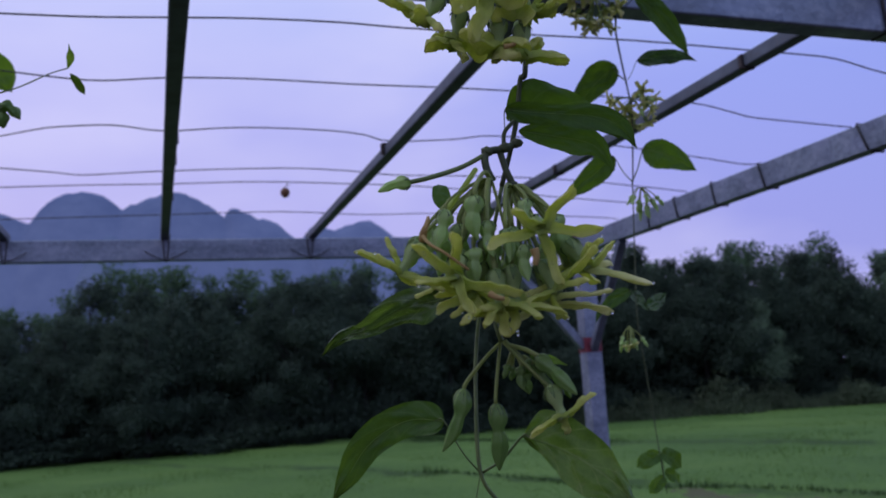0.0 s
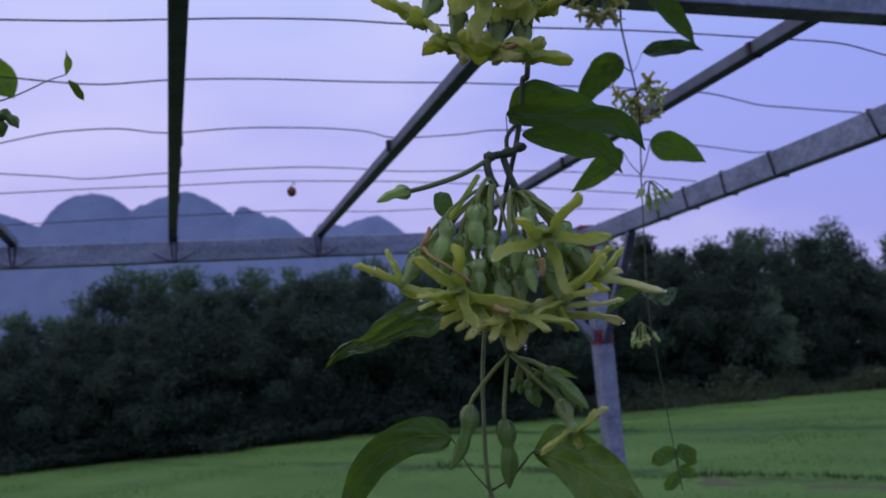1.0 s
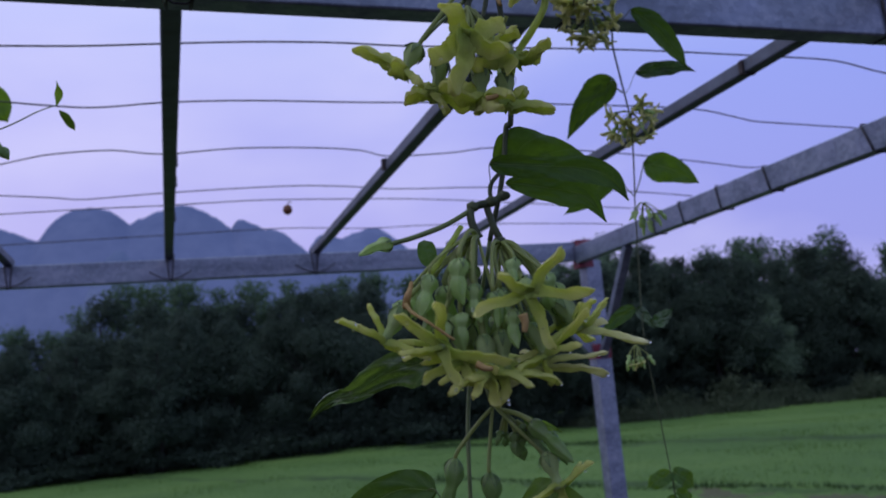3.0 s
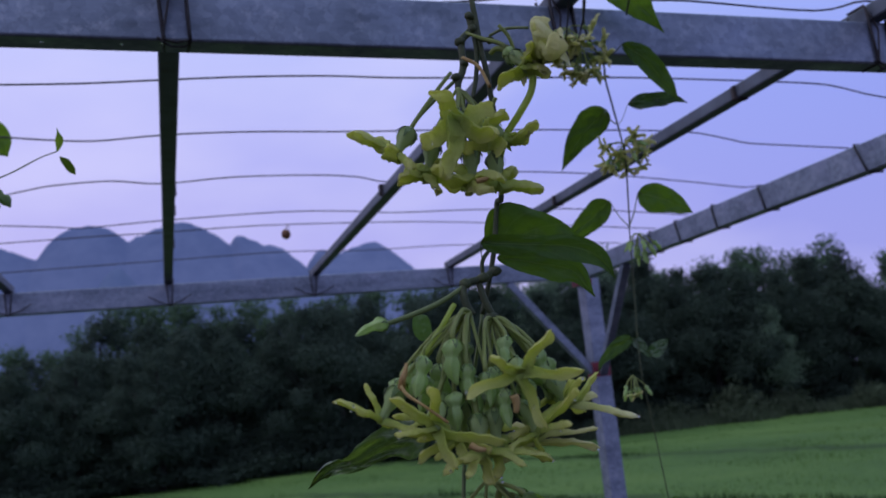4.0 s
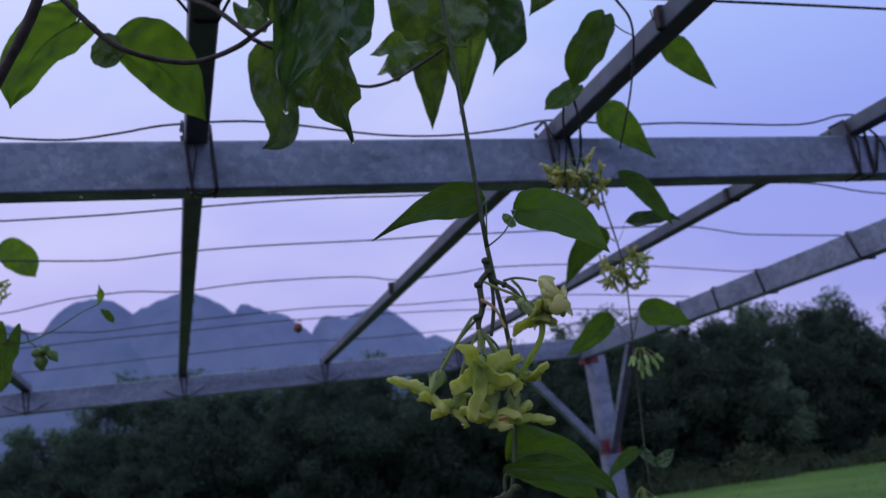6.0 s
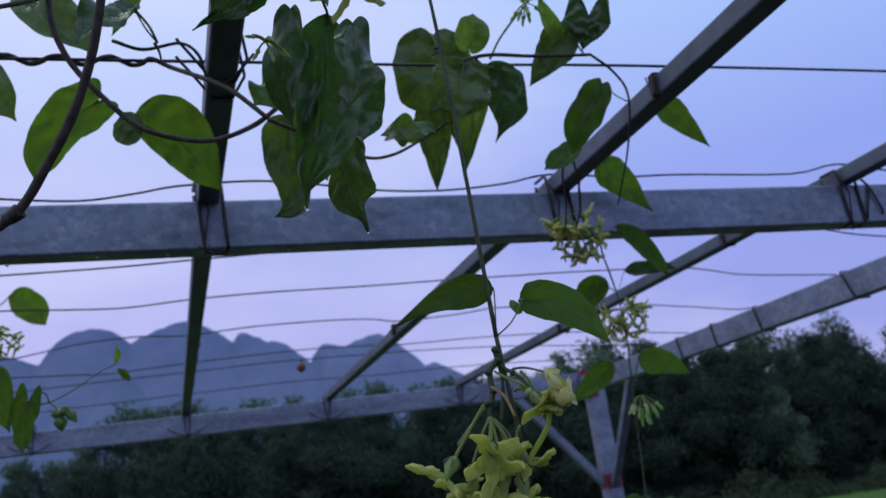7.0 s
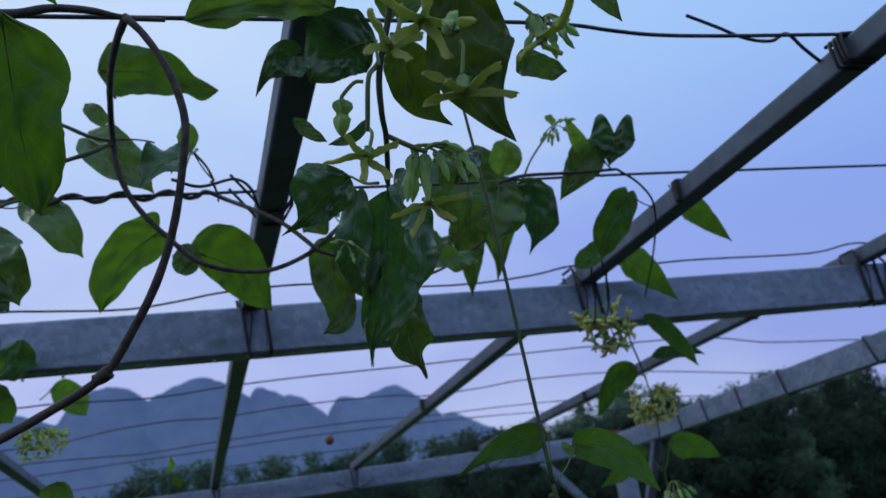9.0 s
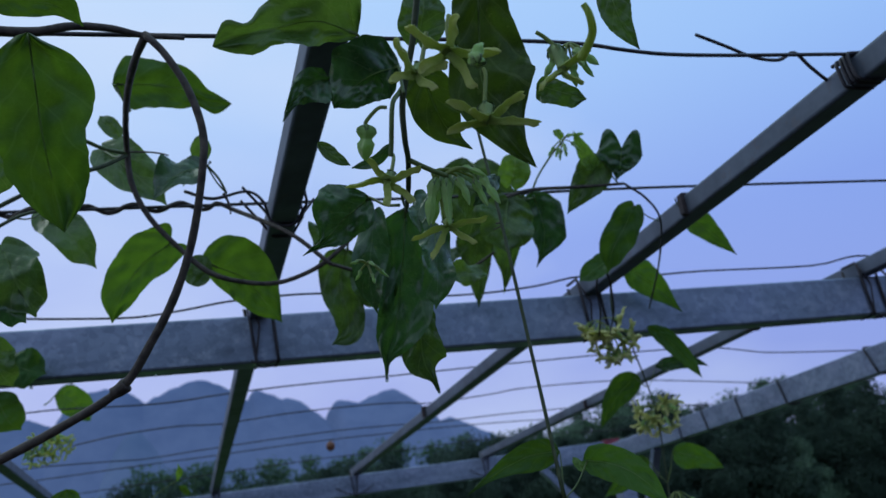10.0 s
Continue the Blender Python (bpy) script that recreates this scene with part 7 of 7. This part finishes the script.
blade(vine_d, ((0.1583, 0.8793, 2.2268), (0.1495, 0.8949, 2.1875), (0.1556, 0.9067, 2.1459), (0.1513, 0.9137, 2.1246), (0.1330, 0.9202, 2.1141)), (0.0215, 0.0301, 0.0258, 0.0193, 0.0136, 0.0000), (0.0215, 0.0316, 0.0273, 0.0225, 0.0194, 0.0000), (-0.19, -0.95, -0.26), 0.0000, 0.2, 0.16, (0.1444, 0.7958, 2.2039), LEAF)
leaf(vine_d, (0.1744, 0.8740, 2.2022), (0.1969, 0.8835, 2.1459), 0.0408, (-0.20, -0.96, -0.19), 0.22, 0.06, 0.21)
leaf(vine_d, (0.1471, 0.8271, 2.2428), (0.1121, 0.8358, 2.2158), 0.0429, (-0.35, -0.93, 0.15), 0.4, 0.1, 0.3, (0.1479, 0.7921, 2.2123))
leaf(vine_d, (0.1851, 0.6312, 2.1597), (0.1856, 0.6520, 2.0900), 0.0465, (-0.10, -0.97, -0.20), 0.3, 0.05, 0.18, material=LEAF_DARK)
leaf(vine_d, (0.3558, 0.9017, 2.3475), (0.3447, 0.9359, 2.2458), 0.1034, (-0.25, -0.95, -0.18), 0.22, 0.05, 0.15, (0.3793, 0.8751, 2.2275))
blade(vine_d, ((0.3645, 0.9643, 2.2847), (0.3721, 0.9974, 2.2314), (0.3740, 1.0298, 2.1768)), (0.0203, 0.0277, 0.0245, 0.0166, 0.0089, 0.0000), (0.0203, 0.0261, 0.0213, 0.0147, 0.0078, 0.0000), (-0.33, -0.90, -0.30), 0.0000, 0.2, 0.16, (0.3977, 0.9192, 2.2428), LEAF)
leaf(vine_d, (0.3409, 0.9815, 2.2442), (0.2980, 0.9946, 2.2477), 0.0301, (-0.28, -0.93, 0.23), 0.25, 0.1, 0.3)

# smaller crowded leaves in the middle of the canopy
leaf(vine_d, (0.1189, 0.3754, 2.0546), (0.1126, 0.3752, 1.9983), 0.0225, (-0.09, -0.96, -0.25), 0.3, 0.05, 0.375, material=LEAF_DARK)
blade(vine_d, ((0.4172, 0.9291, 2.3198), (0.4192, 0.9715, 2.2537), (0.4097, 1.0126, 2.1903)), (0.0308, 0.0423, 0.0393, 0.0277, 0.0089, 0.0000), (0.0203, 0.0244, 0.0196, 0.0111, 0.0068, 0.0000), (-0.36, -0.88, -0.31), 0.0000, 0.2, 0.16, None, LEAF)
leaf(vine_d, (0.2661, 0.6921, 2.1224), (0.2144, 0.6976, 2.1222), 0.0236, (-0.19, -0.98, 0.08), 0.3, 0.1, 0.375)
leaf(vine_d, (0.0891, 0.4172, 2.0887), (0.0794, 0.4451, 2.0184), 0.0240, (-0.37, -0.90, -0.21), 0.3, 0.05, 0.3, material=LEAF_DARK)
leaf(vine_d, (0.0884, 0.4675, 2.0724), (0.1037, 0.4780, 2.0286), 0.0250, (-0.09, -0.96, -0.25), 0.3, 0.05, 0.3)
leaf(vine_d, (0.1366, 0.2918, 2.0557), (0.1198, 0.2926, 2.0374), 0.0089, (-0.04, -1.00, 0.06), 0.4, 0.1, 0.3, material=LEAF_DARK)
leaf(vine_d, (0.1141, 0.2974, 2.0603), (0.1158, 0.2961, 2.0310), 0.0109, (0.04, -0.99, -0.15), 0.4, 0.1, 0.3)
leaf(vine_d, (0.1037, 0.3328, 2.0636), (0.0917, 0.3248, 2.0345), 0.0126, (-0.47, -0.88, -0.07), 0.4, 0.1, 0.3, material=LEAF_DARK)

# flowers and buds above
flower(vine_d, (0.0628, 0.2694, 2.0450), (-0.34, -0.72, -0.60), 0.3, 0.014, 0.023, root=(0.0738, 0.2940, 2.0751), material=PETAL_BACKLIT, tips=((0.0395, 0.2712, 2.0454), (0.0788, 0.2577, 2.0479), (0.0514, 0.2688, 2.0570), (0.0572, 0.2611, 2.0266), (0.0746, 0.2656, 2.0294)))
flower(vine_d, (0.1012, 0.2921, 2.0243), (-0.25, -0.78, -0.58), 0.3, 0.013, 0.020, root=(0.0966, 0.2920, 2.0602), material=PETAL_BACKLIT, tips=((0.0772, 0.2902, 2.0200), (0.1203, 0.2754, 2.0228), (0.0995, 0.2835, 2.0344), (0.0885, 0.2919, 2.0050), (0.1118, 0.2835, 2.0076)))
flower(vine_d, (0.1027, 0.2055, 2.0486), (-0.22, -0.52, -0.82), 0.3, 0.016, 0.023, root=(0.1125, 0.2216, 2.0883), material=PETAL_BACKLIT, tips=((0.1196, 0.1919, 2.0559), (0.1258, 0.1950, 2.0415), (0.0827, 0.2023, 2.0601), (0.0819, 0.2126, 2.0474), (0.0909, 0.1979, 2.0494)))
flower(vine_d, (0.0848, 0.1942, 2.0812), (-0.34, -0.75, -0.57), 0.3, 0.014, 0.027, root=(0.0930, 0.2081, 2.1127), material=PETAL_BACKLIT, tips=((0.0631, 0.1914, 2.0932), (0.0852, 0.1830, 2.0967), (0.1060, 0.1803, 2.0701), (0.0948, 0.1931, 2.0594), (0.0659, 0.1925, 2.0719)))
flower(vine_d, (0.0693, 0.2112, 2.0785), (-0.46, -0.56, -0.69), 0.3, 0.014, 0.025, root=(0.0839, 0.2225, 2.1117), material=PETAL_BACKLIT, tips=((0.0586, 0.2034, 2.0946), (0.0552, 0.2106, 2.0772), (0.0746, 0.2040, 2.0627), (0.0852, 0.2008, 2.0778)))
flower(vine_d, (0.1450, 0.1952, 2.0710), (-0.00, -0.23, -0.97), 0.3, 0.018, 0.023, root=(0.1368, 0.1996, 2.0972), material=PETAL_BACKLIT, tips=((0.1309, 0.1976, 2.0612), (0.1532, 0.1795, 2.0765), (0.1521, 0.1906, 2.0615), (0.1545, 0.2000, 2.0802)))
stem(vine_d, ((0.1433, 0.1707, 2.0633), (0.1446, 0.1638, 2.0661), (0.1448, 0.1568, 2.0701), (0.1414, 0.1505, 2.0752), (0.1391, 0.1496, 2.0799)), 0.0026, 0.0016, material=PETAL_BACKLIT, name="petal")
bud(vine_d, (0.0519, 0.2570, 2.0743), (0.0500, 0.2642, 2.0555), (0.0634, 0.2508, 2.0813), thick=1.5)
bud(vine_d, (0.0853, 0.1642, 2.0558), (0.0918, 0.1685, 2.0693), thick=1.5)
bud(vine_d, (0.0902, 0.2663, 2.0446), (0.0819, 0.2678, 2.0165), (0.0895, 0.2652, 2.0483), thick=0.75)
bud(vine_d, (0.0954, 0.2649, 2.0438), (0.0923, 0.2651, 2.0148), (0.0895, 0.2652, 2.0483), thick=0.75)
bud(vine_d, (0.1046, 0.2720, 2.0468), (0.1075, 0.2670, 2.0268), (0.0895, 0.2652, 2.0483), thick=0.75)
bud(vine_d, (0.1138, 0.2701, 2.0438), (0.1166, 0.2649, 2.0247), (0.0895, 0.2652, 2.0483), thick=0.75)
bud(vine_d, (0.0964, 0.2853, 2.0479), (0.0925, 0.2940, 2.0267), (0.0895, 0.2652, 2.0483), thick=0.75)
bud(vine_d, (0.1055, 0.2652, 2.0496), (0.1159, 0.2544, 2.0394), (0.0939, 0.2649, 2.0452), thick=0.7)
bud(vine_d, (0.1146, 0.2594, 2.0419), (0.1207, 0.2534, 2.0219), (0.0939, 0.2649, 2.0452), thick=0.7)
umbel(vine_d, (0.1621, 0.2130, 2.0992), 6, 0.01, 10, open_share=0.0, long=0.01, petal=0.01, down=0.8)
umbel(vine_d, (0.0605, 0.3396, 2.0207), 6, 0.008, 11, open_share=0.0, long=0.005, petal=0.01, down=0.3)
stem(vine_a, ((0.2148, 0.4880, 2.1024), (0.2135, 0.4903, 2.1016), (0.2109, 0.4905, 2.1008), (0.2093, 0.4884, 2.1000), (0.2102, 0.4859, 2.0992), (0.2128, 0.4853, 2.0984), (0.2147, 0.4872, 2.0976), (0.2111, 0.4898, 2.0968), (0.2086, 0.4908, 2.0960), (0.2065, 0.4891, 2.0952)), 0.0008, 0.0006, material=STEM_BROWN, name="tendril")

# wire coiled round the slanting joist


def coil(x, y, turns, pitch, r):
    """A wire wound round a joist, lying close to its rounded sides."""
    line = []
    for i in range(int(12 * turns) + 1):
        a = 2 * math.pi * i / 12 + 0.4
        c, d = math.cos(a), math.sin(a)
        line.append((x + 0.0195 * math.copysign(abs(c) ** 0.45, c), y + pitch * i / 12 + 0.004 * d, near_z(x) + 0.053 + 0.0180 * math.copysign(abs(d) ** 0.45, d)))
    part("wire_tie", tube(bmesh.new(), smooth_line(line, 3), r, sides=5), WIRE, pergola, "wire end coiled round the joist")


coil(0.656, 0.494, 2.6, 0.0055, 0.0021)
coil(0.656, 0.512, 1.4, 0.0060, 0.0021)

# wire end and drips below the tubes
loop = finish("wire_end", tube(bmesh.new(), smooth_line((((0.4757, 0.5158, 2.3063), (0.5159, 0.5271, 2.3005), (0.5499, 0.5312, 2.2895), (0.5820, 0.5328, 2.2872), (0.6048, 0.5333, 2.2967), (0.6238, 0.5377, 2.2825), (0.6440, 0.5419, 2.2681), (0.6683, 0.5484, 2.2590))), 5), 0.0020), WIRE)
tagged(loop, "twisted free end of dark steel wire", "wire", "wires across the pergola")
rng = random.Random(21)
for i in range(22):
    drop((-0.6 + 0.085 * i + rng.uniform(-0.03, 0.03), NEAR_Y + rng.uniform(-0.012, 0.012), BEAM_Z - 0.0385), 0.0026, 0.9)
for x, y in ((0.10, 3.68), (0.35, 3.69), (0.95, 3.70), (1.15, 3.71), (-0.2, 3.67)):
    drop((x, y, 2.139), 0.0035, 1.0)
drop((0.1012, 0.5046, 1.9804), 0.0016, 1.5)
drop((0.1527, 0.5429, 1.9731), 0.0014, 1.5)
